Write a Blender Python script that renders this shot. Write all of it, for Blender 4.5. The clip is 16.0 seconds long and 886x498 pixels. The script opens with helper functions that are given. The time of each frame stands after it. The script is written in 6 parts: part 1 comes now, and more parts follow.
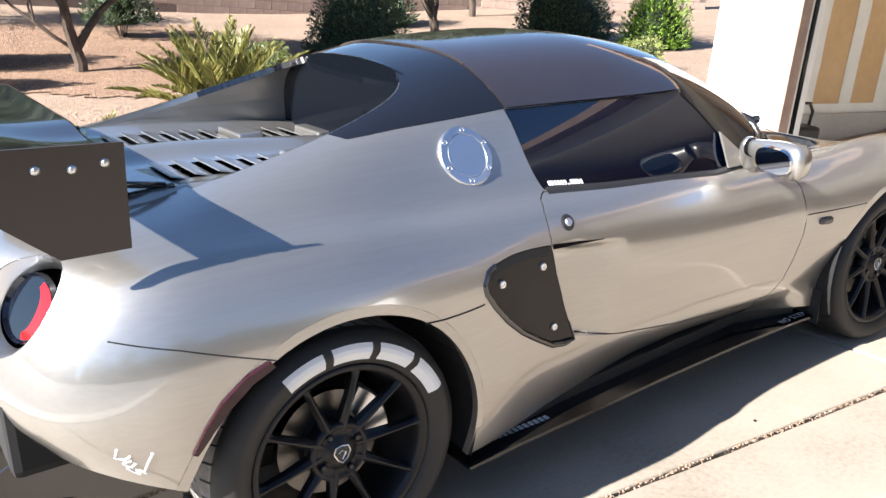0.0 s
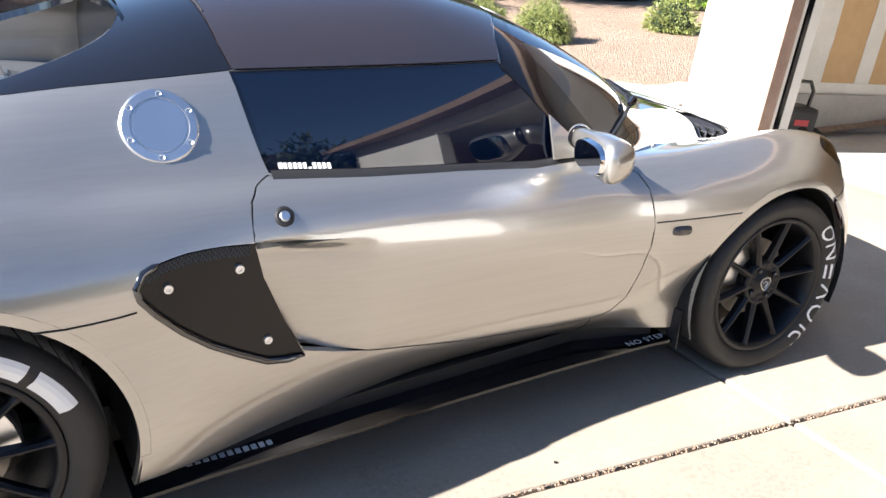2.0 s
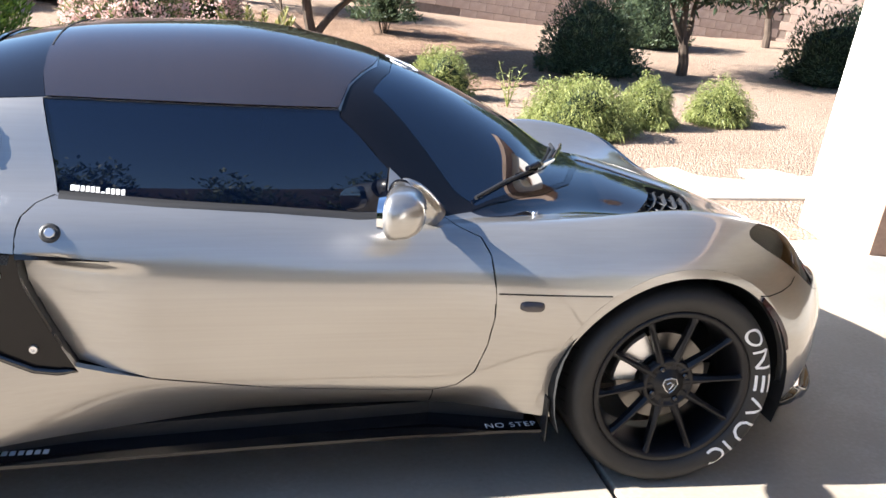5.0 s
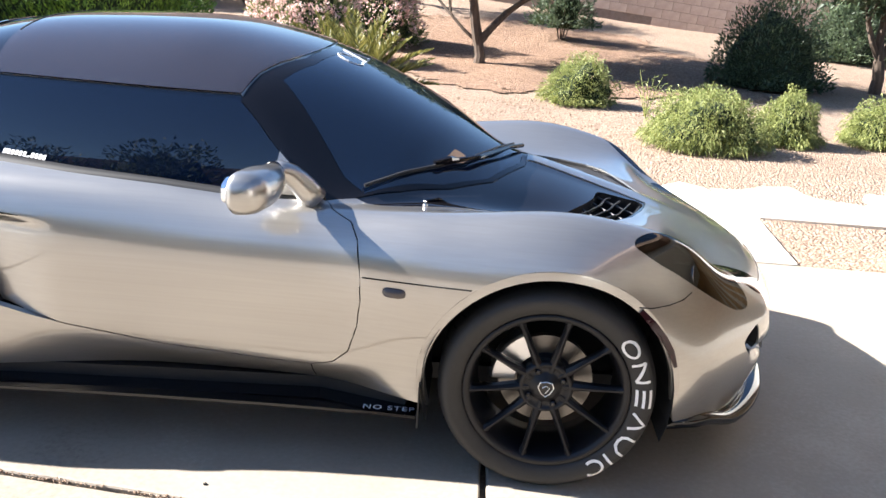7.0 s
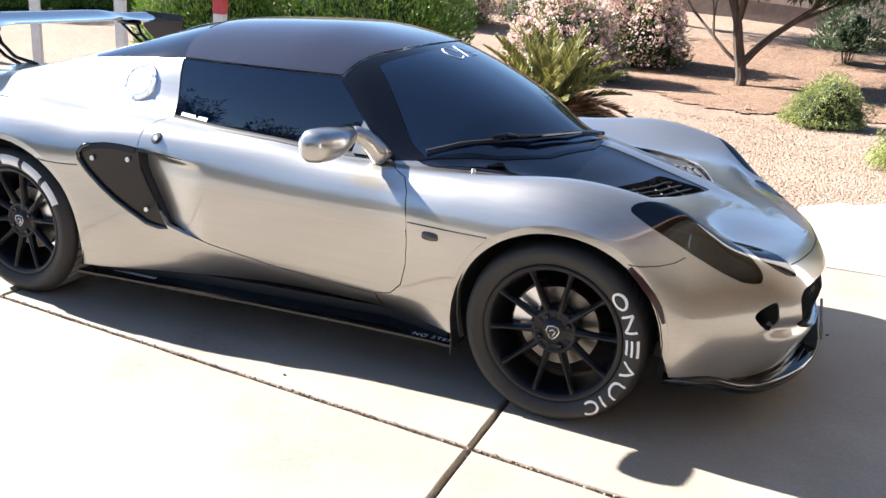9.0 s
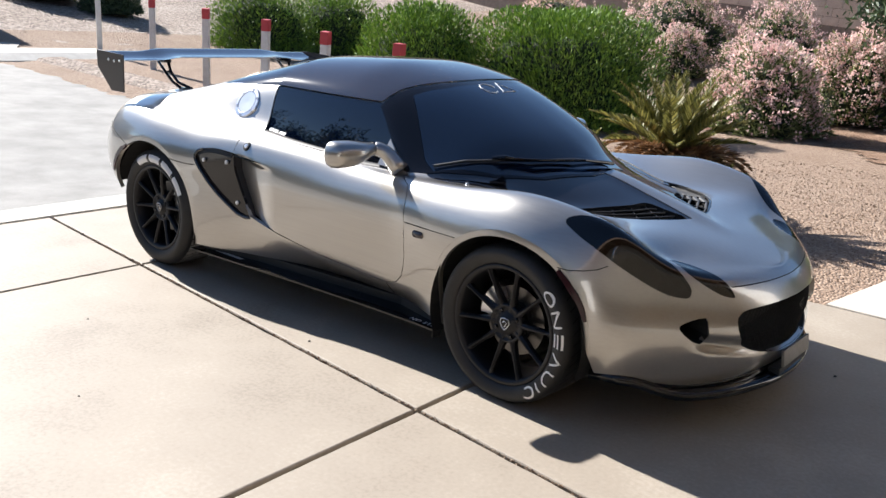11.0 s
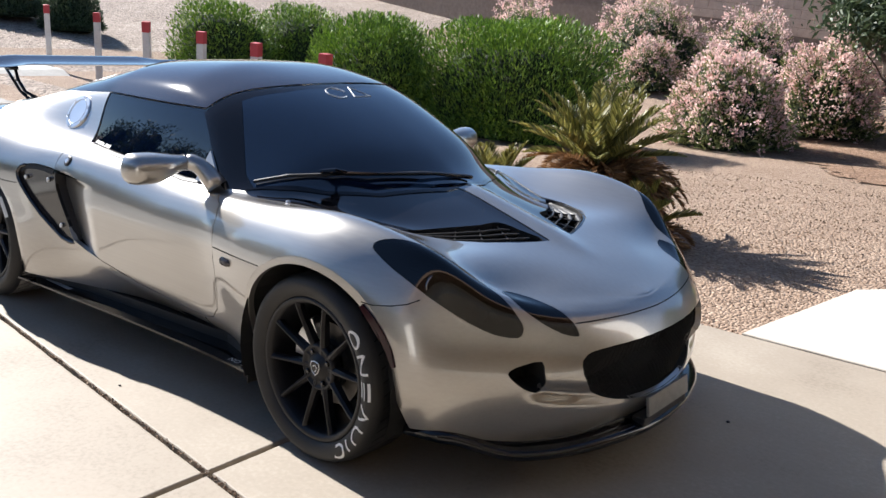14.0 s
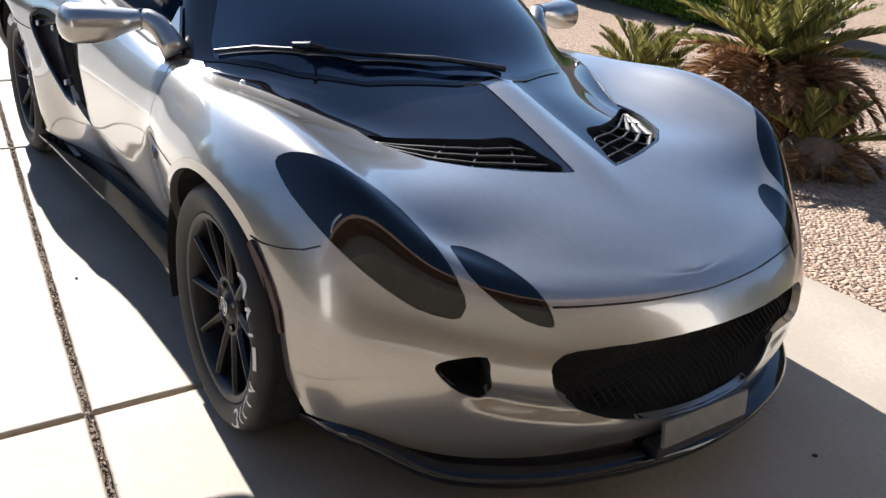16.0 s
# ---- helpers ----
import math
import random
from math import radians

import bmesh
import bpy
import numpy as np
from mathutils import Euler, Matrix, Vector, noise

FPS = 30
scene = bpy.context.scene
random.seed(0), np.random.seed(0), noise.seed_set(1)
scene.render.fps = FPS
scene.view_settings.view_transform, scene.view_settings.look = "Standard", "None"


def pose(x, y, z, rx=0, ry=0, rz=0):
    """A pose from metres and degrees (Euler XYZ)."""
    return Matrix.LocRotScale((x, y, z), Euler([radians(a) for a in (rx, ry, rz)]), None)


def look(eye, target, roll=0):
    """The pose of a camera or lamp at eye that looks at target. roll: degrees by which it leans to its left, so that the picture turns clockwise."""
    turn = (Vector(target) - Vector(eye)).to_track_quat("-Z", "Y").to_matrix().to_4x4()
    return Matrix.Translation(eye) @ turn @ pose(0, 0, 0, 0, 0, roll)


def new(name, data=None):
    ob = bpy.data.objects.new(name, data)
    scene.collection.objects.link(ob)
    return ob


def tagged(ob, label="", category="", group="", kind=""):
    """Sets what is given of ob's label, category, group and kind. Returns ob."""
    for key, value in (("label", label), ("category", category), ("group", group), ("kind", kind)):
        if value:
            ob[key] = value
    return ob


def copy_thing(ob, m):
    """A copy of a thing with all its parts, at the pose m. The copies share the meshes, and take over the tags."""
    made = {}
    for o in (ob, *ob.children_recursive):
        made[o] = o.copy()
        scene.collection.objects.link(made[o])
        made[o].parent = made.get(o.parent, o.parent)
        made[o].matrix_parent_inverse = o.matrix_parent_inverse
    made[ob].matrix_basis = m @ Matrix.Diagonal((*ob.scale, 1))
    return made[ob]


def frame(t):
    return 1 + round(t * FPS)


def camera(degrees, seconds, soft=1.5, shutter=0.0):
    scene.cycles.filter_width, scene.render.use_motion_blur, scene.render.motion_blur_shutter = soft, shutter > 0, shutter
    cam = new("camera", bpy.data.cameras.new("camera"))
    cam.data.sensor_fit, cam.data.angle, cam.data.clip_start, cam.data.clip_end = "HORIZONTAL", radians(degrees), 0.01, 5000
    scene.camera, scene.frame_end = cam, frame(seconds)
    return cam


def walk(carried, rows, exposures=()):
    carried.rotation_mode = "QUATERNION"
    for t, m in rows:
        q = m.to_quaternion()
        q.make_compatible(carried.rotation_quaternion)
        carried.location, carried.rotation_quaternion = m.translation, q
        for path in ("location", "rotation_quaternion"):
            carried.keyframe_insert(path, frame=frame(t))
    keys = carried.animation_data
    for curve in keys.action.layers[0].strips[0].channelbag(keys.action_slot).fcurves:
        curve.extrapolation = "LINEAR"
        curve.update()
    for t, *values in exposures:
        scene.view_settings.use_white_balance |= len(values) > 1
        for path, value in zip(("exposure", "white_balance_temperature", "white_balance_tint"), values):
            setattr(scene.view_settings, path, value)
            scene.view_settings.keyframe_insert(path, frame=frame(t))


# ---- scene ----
cam = camera(55.2, 16.0)
PATH = [
    (0, (-1.943, -2.325, 1.383), (-0.849, -0.777, 0.747), -0.2),
    (0.5, (-1.717, -2.363, 1.374), (-0.643, -0.814, 0.706), -0.2),
    (1, (-1.484, -2.241, 1.375), (-0.421, -0.7, 0.673), -0.4),
    (1.5, (-1.283, -2.234, 1.387), (-0.257, -0.684, 0.65), 0.5),
    (2, (-1.013, -2.412, 1.379), (-0.066, -0.82, 0.623), 3.0),
    (2.5, (-0.837, -2.615, 1.378), (0.054, -0.987, 0.631), 3.2),
    (3, (-0.711, -2.849, 1.375), (0.137, -1.19, 0.647), 3.5),
    (3.5, (-0.501, -3.025, 1.374), (0.222, -1.306, 0.651), 3.6),
    (4, (-0.264, -3.02, 1.372), (0.283, -1.236, 0.652), 3.9),
    (4.5, (-0.136, -2.84, 1.389), (0.328, -1.023, 0.693), 2.9),
    (5, (0.038, -2.744, 1.356), (0.458, -0.89, 0.735), 3.7),
    (5.2, (0.156, -2.724, 1.362), (0.515, -0.851, 0.76), 4.5),
    (7.3, (0.989, -2.922, 1.397), (0.856, -1.036, 0.746), 3.2),
    (7.5, (1.036, -2.932, 1.408), (0.851, -1.053, 0.748), 2.6),
    (8, (1.148, -3.016, 1.421), (0.843, -1.151, 0.765), 1.6),
    (8.5, (1.449, -3.079, 1.394), (0.949, -1.253, 0.751), 2.5),
    (9, (1.768, -3.228, 1.36), (1.039, -1.47, 0.746), 2.7),
    (9.5, (2.047, -3.312, 1.367), (1.105, -1.654, 0.764), 1.9),
    (9.7, (2.168, -3.326, 1.369), (1.166, -1.699, 0.776), 2.3),
    (11.8, (3.111, -3.114, 1.377), (1.787, -1.698, 0.884), 2.4),
    (12, (3.16, -3.095, 1.375), (1.814, -1.7, 0.884), 2.0),
    (12.5, (3.212, -3.065, 1.362), (1.854, -1.687, 0.856), 1.0),
    (13, (3.195, -2.967, 1.35), (1.869, -1.566, 0.822), 0.8),
    (13.5, (3.076, -2.745, 1.328), (1.808, -1.287, 0.814), 1.4),
    (14, (2.994, -2.448, 1.315), (1.761, -0.951, 0.826), 2.8),
    (14.5, (3.012, -2.129, 1.301), (1.731, -0.673, 0.813), 4.9),
    (15, (2.94, -1.85, 1.267), (1.612, -0.458, 0.721), 5.3),
    (15.5, (2.873, -1.603, 1.267), (1.505, -0.334, 0.546), 5.7),
    (16, (2.869, -1.447, 1.273), (1.396, -0.358, 0.471), 5.2),
]
EXPOSURE = [(0, 2.1), (1.5, 2.2), (3.5, 2.25), (5, 2.26), (7.5, 2.29), (9, 2.22), (9.7, 1.93), (11.8, 1.19), (13, 1.11), (14.5, 1.52), (16, 1.58)]
# the drive falls from the garage to the street: car, drive and path are set out square to it, then all is levelled
UP = Vector((math.tan(radians(4.5)), math.tan(radians(-2.2)), 1.0)).normalized()
LEAN = Vector((0, 0, 1)).rotation_difference(UP).to_matrix().to_4x4()
LEVEL = LEAN.inverted()


def upright(ob, pivot):
    """Stands a thing that was set out square to the drive truly upright about a pivot."""
    p = Matrix.Translation(pivot)
    ob.matrix_world = p @ LEAN @ p.inverted() @ ob.matrix_world


walk(cam, [(t, LEVEL @ look(eye, target, roll)) for t, eye, target, roll in PATH], EXPOSURE)
# ---- light: clear sky, low sun from behind the car's tail ----
SUN_WAY = LEVEL.to_3x3() @ Vector((1.15, -0.075, -0.80)).normalized()
world = bpy.data.worlds.new("sky")
scene.world = world
world.use_nodes = True
wn = world.node_tree
sky = wn.nodes.new("ShaderNodeTexSky")
sky.sky_type = "NISHITA"
sky.sun_disc = False
sky.sun_elevation = math.asin(-SUN_WAY.z)
sky.sun_rotation = math.atan2(-SUN_WAY.x, -SUN_WAY.y)
sky.altitude = 1000
sky.air_density = 0.85
sky.dust_density = 0.1
sky.ozone_density = 3.0
wn.links.new(sky.outputs[0], wn.nodes["Background"].inputs[0])
wn.nodes["Background"].inputs[1].default_value = 0.064
sun = bpy.data.lights.new("sun", "SUN")
sun.energy, sun.angle, sun.color = 5.0, radians(0.53), (1.0, 0.962, 0.925)
new("sun", sun).matrix_world = look((0, 0, 8), Vector((0, 0, 8)) + SUN_WAY)
# ---- materials ----
def mat(name, col, rough=0.5, metal=0.0, **kw):
    m = bpy.data.materials.new(name)
    m.use_nodes = True
    b = m.node_tree.nodes["Principled BSDF"]
    b.inputs["Base Color"].default_value = (*col, 1)
    b.inputs["Roughness"].default_value = rough
    b.inputs["Metallic"].default_value = metal
    for k, v in kw.items():
        b.inputs[k.replace("_", " ")].default_value = v
    return m


def nd(m, kind, **kw):
    n = m.node_tree.nodes.new(kind)
    for k, v in kw.items():
        n.inputs[k.replace("_", " ")].default_value = v
    return n


def wire(m, a, ao, b, bi):
    m.node_tree.links.new(a.outputs[ao], b.inputs[bi])


def bsdf(m):
    return m.node_tree.nodes["Principled BSDF"]


def coords(m, scale=(1, 1, 1)):
    tc = nd(m, "ShaderNodeTexCoord")
    mp = nd(m, "ShaderNodeMapping", Scale=scale)
    wire(m, tc, "Object", mp, "Vector")
    return mp


def ramp(m, src, out, stops):
    r = nd(m, "ShaderNodeValToRGB")
    el = r.color_ramp.elements
    while len(el) < len(stops):
        el.new(0.5)
    for e, (p, c) in zip(el, stops):
        e.position, e.color = p, (*c, 1)
    wire(m, src, out, r, "Fac")
    return r


def mixed(m, a, b, fac, out, mode="MIX", amount=None):
    n = nd(m, "ShaderNodeMix")
    n.data_type, n.blend_type = "RGBA", mode
    m.node_tree.links.new(a, n.inputs[6])
    m.node_tree.links.new(b, n.inputs[7])
    if amount is None:
        wire(m, fac, out, n, 0)
    else:
        n.inputs[0].default_value = amount
    return n


def bump(m, src, out, strength=0.3, dist=0.01, under=None):
    n = nd(m, "ShaderNodeBump", Strength=strength, Distance=dist)
    wire(m, src, out, n, "Height")
    if under:
        wire(m, under, "Normal", n, "Normal")
    wire(m, n, "Normal", bsdf(m), "Normal")
    return n


def noise_tex(m, vec, scale, detail=4, rough=0.55):
    n = nd(m, "ShaderNodeTexNoise", Scale=scale, Detail=detail, Roughness=rough)
    if vec:
        wire(m, vec, "Vector", n, "Vector")
    return n


def mottled(name, stops, scale, rough=0.6, metal=0.0, bumps=0.2, dist=0.01, fine=None, stretch=(1, 1, 1), vary=0.0, **kw):
    """A surface whose colour runs through stops by two scales of noise, with relief."""
    m = mat(name, stops[0][1], rough, metal, **kw)
    v = coords(m, stretch)
    a = noise_tex(m, v, scale, 5, 0.6)
    b = noise_tex(m, v, fine or scale * 9, 3, 0.6)
    s = nd(m, "ShaderNodeMath")
    s.operation = "MULTIPLY_ADD"
    wire(m, b, "Fac", s, 0)
    s.inputs[1].default_value = 0.5
    wire(m, a, "Fac", s, 2)
    t = nd(m, "ShaderNodeMath")
    t.operation = "SUBTRACT"
    wire(m, s, 0, t, 0)
    t.inputs[1].default_value = 0.25
    src = t
    if vary:
        oi = nd(m, "ShaderNodeObjectInfo")
        u = nd(m, "ShaderNodeMath")
        u.operation = "MULTIPLY_ADD"
        wire(m, oi, "Random", u, 0)
        u.inputs[1].default_value = vary
        wire(m, t, 0, u, 2)
        w = nd(m, "ShaderNodeMath")
        w.operation = "SUBTRACT"
        wire(m, u, 0, w, 0)
        w.inputs[1].default_value = vary / 2
        src = w
    r = ramp(m, src, 0, stops)
    wire(m, r, "Color", bsdf(m), "Base Color")
    if bumps:
        bump(m, s, 0, bumps, dist)
    return m


# brushed steel wrap: fine streaks along the car
M_wrap = mat("brushed_wrap", (0.42, 0.40, 0.37), 0.40, 0.82, Coat_Weight=1.0, Coat_Roughness=0.025, Coat_IOR=1.85)
_v = coords(M_wrap, (0.35, 14, 26))
_n = noise_tex(M_wrap, _v, 5, 2, 0.6)
_r = ramp(M_wrap, _n, "Fac", [(0.3, (0.385, 0.368, 0.342)), (0.7, (0.410, 0.392, 0.364))])
wire(M_wrap, _r, "Color", bsdf(M_wrap), "Base Color")
_q = nd(M_wrap, "ShaderNodeMapRange")
wire(M_wrap, _n, "Fac", _q, "Value")
_q.inputs["To Min"].default_value, _q.inputs["To Max"].default_value = 0.30, 0.34
wire(M_wrap, _q, "Result", bsdf(M_wrap), "Roughness")

M_satin = mat("satin_black", (0.006, 0.006, 0.008), 0.4, 0.0, Coat_Weight=1.0, Coat_Roughness=0.07, Coat_IOR=1.5, Specular_IOR_Level=0.0)
M_gloss = mat("gloss_black", (0.006, 0.006, 0.008), 0.05, IOR=1.9)
M_plate = mat("cover_plate_black", (0.014, 0.012, 0.011), 0.09, IOR=1.35)
M_black = mat("black_plastic", (0.012, 0.012, 0.013), 0.55)
# near-black in place of shade inside recesses; also seams, grille mesh and pebbles
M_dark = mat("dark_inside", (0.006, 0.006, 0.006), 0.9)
M_tint = mat("tinted_glass", (0.002, 0.006, 0.020), 0.02, IOR=1.62)
M_hoop = mat("lacquered_hoop", (0.006, 0.006, 0.008), 0.4, Coat_Weight=1.0, Coat_Roughness=0.06, Coat_IOR=1.9, Specular_IOR_Level=0.0)
M_screen = mat("tinted_screen", (0.003, 0.008, 0.022), 0.02, IOR=1.95)
M_lens = mat("smoked_lens", (0.003, 0.004, 0.008), 0.03, IOR=1.5)
# smoked clear covers of the front lamps: tinted, with gloss by angle
M_cover = mat("smoked_cover", (0.003, 0.004, 0.008), 0.03)
_t = nd(M_cover, "ShaderNodeBsdfTransparent", Color=(0.045, 0.05, 0.06, 1))
_g = nd(M_cover, "ShaderNodeBsdfGlossy", Color=(1, 1, 1, 1), Roughness=0.03)
_f = nd(M_cover, "ShaderNodeFresnel", IOR=1.6)
_x = nd(M_cover, "ShaderNodeMixShader")
wire(M_cover, _f, "Fac", _x, 0)
wire(M_cover, _t, 0, _x, 1)
wire(M_cover, _g, 0, _x, 2)
wire(M_cover, _x, 0, M_cover.node_tree.nodes["Material Output"], 0)
M_rim = mat("black_rim", (0.006, 0.006, 0.008), 0.42, Specular_IOR_Level=0.35)
M_rubber = mottled("tyre_rubber", [(0.2, (0.009, 0.009, 0.009)), (0.8, (0.019, 0.018, 0.0175))], 12, 0.6, bumps=0.1, dist=0.002)
M_dust = mottled("dusty_tread", [(0.3, (0.13, 0.124, 0.116)), (0.7, (0.27, 0.258, 0.243))], 25, 0.9, bumps=0.2, dist=0.002)
M_white = mat("white_sticker", (0.75, 0.75, 0.74), 0.5)
M_alu = mat("aluminium", (0.75, 0.75, 0.76), 0.3, 1.0)
M_chrome = mat("mirror_glass", (0.85, 0.86, 0.88), 0.02, 1.0)
M_disc = mat("brake_disc", (0.17, 0.16, 0.15), 0.35, 1.0)
M_red = mat("red_lens", (0.5, 0.008, 0.01), 0.12)
M_maroon = mat("marker_lens", (0.028, 0.006, 0.010), 0.12)

# carbon weave
M_carbon = mat("carbon_weave", (0.02, 0.017, 0.017), 0.5, Coat_Weight=1.0, Coat_Roughness=0.045, Coat_IOR=2.3, Specular_IOR_Level=0.0)
_v = coords(M_carbon, (1, 1, 1))
_c = nd(M_carbon, "ShaderNodeTexChecker", Scale=330, Color1=(0.006, 0.005, 0.005, 1), Color2=(0.038, 0.028, 0.028, 1))
wire(M_carbon, _v, "Vector", _c, "Vector")
wire(M_carbon, _c, "Color", bsdf(M_carbon), "Base Color")

# the same weave without lacquer
M_weave = mat("bare_weave", (0.02, 0.02, 0.02), 0.55, Specular_IOR_Level=0.3)
_v = coords(M_weave, (1, 1, 1))
_c = nd(M_weave, "ShaderNodeTexChecker", Scale=240, Color1=(0.008, 0.008, 0.008, 1), Color2=(0.05, 0.05, 0.048, 1))
wire(M_weave, _v, "Vector", _c, "Vector")
wire(M_weave, _c, "Color", bsdf(M_weave), "Base Color")

M_concrete = mottled("concrete", [(0.2, (0.175, 0.143, 0.110)), (0.43, (0.268, 0.228, 0.182)), (0.57, (0.290, 0.249, 0.200)), (0.8, (0.360, 0.316, 0.260))], 1.3, 0.70, bumps=0.12, dist=0.004, fine=60, vary=0.12)
M_joint = mottled("joint_sand", [(0.3, (0.055, 0.042, 0.034)), (0.7, (0.20, 0.155, 0.115))], 40, 0.95, bumps=0.6, dist=0.01)
def stony(name, stops, size, patch):
    m = mat(name, stops[0][1], 0.95)
    v = coords(m)
    cells = nd(m, "ShaderNodeTexVoronoi", Scale=1 / size)
    wire(m, v, "Vector", cells, "Vector")
    big = noise_tex(m, v, patch, 4, 0.6)
    hue = nd(m, "ShaderNodeSeparateColor")
    wire(m, cells, "Color", hue, 0)
    k = nd(m, "ShaderNodeMath")
    k.operation = "MULTIPLY_ADD"
    wire(m, hue, 0, k, 0)
    k.inputs[1].default_value = 0.55
    h = nd(m, "ShaderNodeMath")
    h.operation = "MULTIPLY"
    wire(m, big, "Fac", h, 0)
    h.inputs[1].default_value = 0.5
    wire(m, h, 0, k, 2)
    r = ramp(m, k, 0, stops)
    wire(m, r, "Color", bsdf(m), "Base Color")
    inv = nd(m, "ShaderNodeMath")
    inv.operation = "SUBTRACT"
    inv.inputs[0].default_value = 1.0
    wire(m, cells, "Distance", inv, 1)
    bump(m, inv, 0, 1.0, size * 0.9)
    return m


M_gravel = stony("gravel", [(0.1, (0.15, 0.096, 0.064)), (0.4, (0.25, 0.170, 0.118)), (0.65, (0.305, 0.219, 0.158)), (0.9, (0.40, 0.31, 0.235))], 0.018, 0.6)
M_mulch = stony("brown_mulch", [(0.1, (0.075, 0.040, 0.025)), (0.4, (0.19, 0.110, 0.066)), (0.65, (0.26, 0.160, 0.102)), (0.9, (0.38, 0.265, 0.185))], 0.024, 0.9)
M_slope = stony("grey_gravel", [(0.1, (0.10, 0.075, 0.06)), (0.4, (0.24, 0.19, 0.155)), (0.65, (0.36, 0.29, 0.24)), (0.9, (0.52, 0.44, 0.37))], 0.045, 0.6)
M_stone = mottled("loose_stone", [(0.2, (0.22, 0.14, 0.10)), (0.5, (0.40, 0.29, 0.215)), (0.8, (0.58, 0.47, 0.37))], 9, 0.95, bumps=0.2, dist=0.004, fine=60)
M_asphalt = mottled("asphalt", [(0.3, (0.190, 0.186, 0.176)), (0.7, (0.295, 0.287, 0.272))], 2.5, 0.9, bumps=0.4, dist=0.006, fine=140)
M_stucco = mottled("white_stucco", [(0.3, (0.70, 0.68, 0.64)), (0.7, (0.80, 0.78, 0.74))], 2, 0.9, bumps=0.3, dist=0.006, fine=80)
M_block = mottled("block_wall", [(0.3, (0.40, 0.295, 0.235)), (0.7, (0.52, 0.40, 0.325))], 4, 0.9, bumps=0.4, dist=0.008, fine=60, vary=0.25)
M_trimwood = mottled("brown_trim", [(0.3, (0.26, 0.17, 0.13)), (0.7, (0.36, 0.25, 0.19))], 8, 0.7, bumps=0.15, dist=0.004)


def leafy(name, dark, light, rough=0.55, thin=0.35):
    """Leaf colours that vary from leaf to leaf, with light let through."""
    m = mat(name, dark, rough)
    g = nd(m, "ShaderNodeNewGeometry")
    r = ramp(m, g, "Random Per Island", [(0.0, dark), (0.6, tuple((a + b) / 2 for a, b in zip(dark, light))), (1.0, light)])
    wire(m, r, "Color", bsdf(m), "Base Color")
    t = nd(m, "ShaderNodeBsdfTranslucent")
    wire(m, r, "Color", t, "Color")
    x = nd(m, "ShaderNodeMixShader", Fac=thin)
    wire(m, bsdf(m), 0, x, 1)
    wire(m, t, 0, x, 2)
    m.node_tree.links.new(x.outputs[0], m.node_tree.nodes["Material Output"].inputs[0])
    return m


M_lime = leafy("fresh_leaf", (0.13, 0.165, 0.04), (0.40, 0.42, 0.15))
M_hedge = leafy("hedge_leaf", (0.042, 0.105, 0.009), (0.25, 0.39, 0.045), 0.55, 0.12)
M_sage = leafy("grey_green_leaf", (0.03, 0.055, 0.025), (0.085, 0.12, 0.055), 0.55, 0.2)
M_ole = leafy("oleander_leaf", (0.08, 0.11, 0.035), (0.24, 0.27, 0.10))
M_pink = leafy("pink_blossom", (0.70, 0.43, 0.40), (0.92, 0.74, 0.69), 0.7)
M_frond = leafy("cycad_leaf", (0.07, 0.080, 0.018), (0.38, 0.34, 0.10), 0.45, 0.25)
M_dead = leafy("dry_frond", (0.13, 0.062, 0.024), (0.36, 0.20, 0.09), 0.8, 0.2)
M_bark = mottled("bark", [(0.3, (0.05, 0.035, 0.025)), (0.7, (0.13, 0.095, 0.07))], 14, 0.9, bumps=0.6, dist=0.01, stretch=(1, 1, 0.2))
M_drywall = mottled("drywall_paper", [(0.3, (0.50, 0.32, 0.16)), (0.7, (0.58, 0.39, 0.21))], 1.5, 0.9, bumps=0.05)
M_mud = mottled("joint_compound", [(0.3, (0.66, 0.63, 0.57)), (0.7, (0.74, 0.71, 0.65))], 5, 0.9, bumps=0.1)
M_postw = mottled("post_white", [(0.3, (0.55, 0.52, 0.48)), (0.7, (0.70, 0.67, 0.63))], 12, 0.7, bumps=0.1)
M_postr = mat("post_red", (0.45, 0.045, 0.05), 0.6)
M_rooftile = mottled("roof_tile", [(0.3, (0.20, 0.135, 0.10)), (0.7, (0.30, 0.21, 0.16))], 6, 0.85, bumps=0.2, vary=0.3)
M_slabdark = mottled("garage_floor", [(0.3, (0.36, 0.34, 0.31)), (0.7, (0.44, 0.42, 0.385))], 2, 0.8, bumps=0.05)
# near-black core colour: the shade deep inside foliage, put into the material
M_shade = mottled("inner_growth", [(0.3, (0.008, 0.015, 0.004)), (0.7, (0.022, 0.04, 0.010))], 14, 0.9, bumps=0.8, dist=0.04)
# ---- helpers for meshes ----
def obj(name, bm, material, parent=None, label="", smooth=False):
    me = bpy.data.meshes.new(name)
    bm.to_mesh(me)
    bm.free()
    if material:
        for m in material if isinstance(material, (list, tuple)) else (material,):
            me.materials.append(m)
    if smooth:
        me.polygons.foreach_set("use_smooth", [True] * len(me.polygons))
    ob = new(name, me)
    if parent:
        ob.parent = parent
    if label:
        ob["label"] = label
    return ob


def part(name, bm, material, parent, label="", smooth=False):
    return obj(name, bm, material, parent, label, smooth)


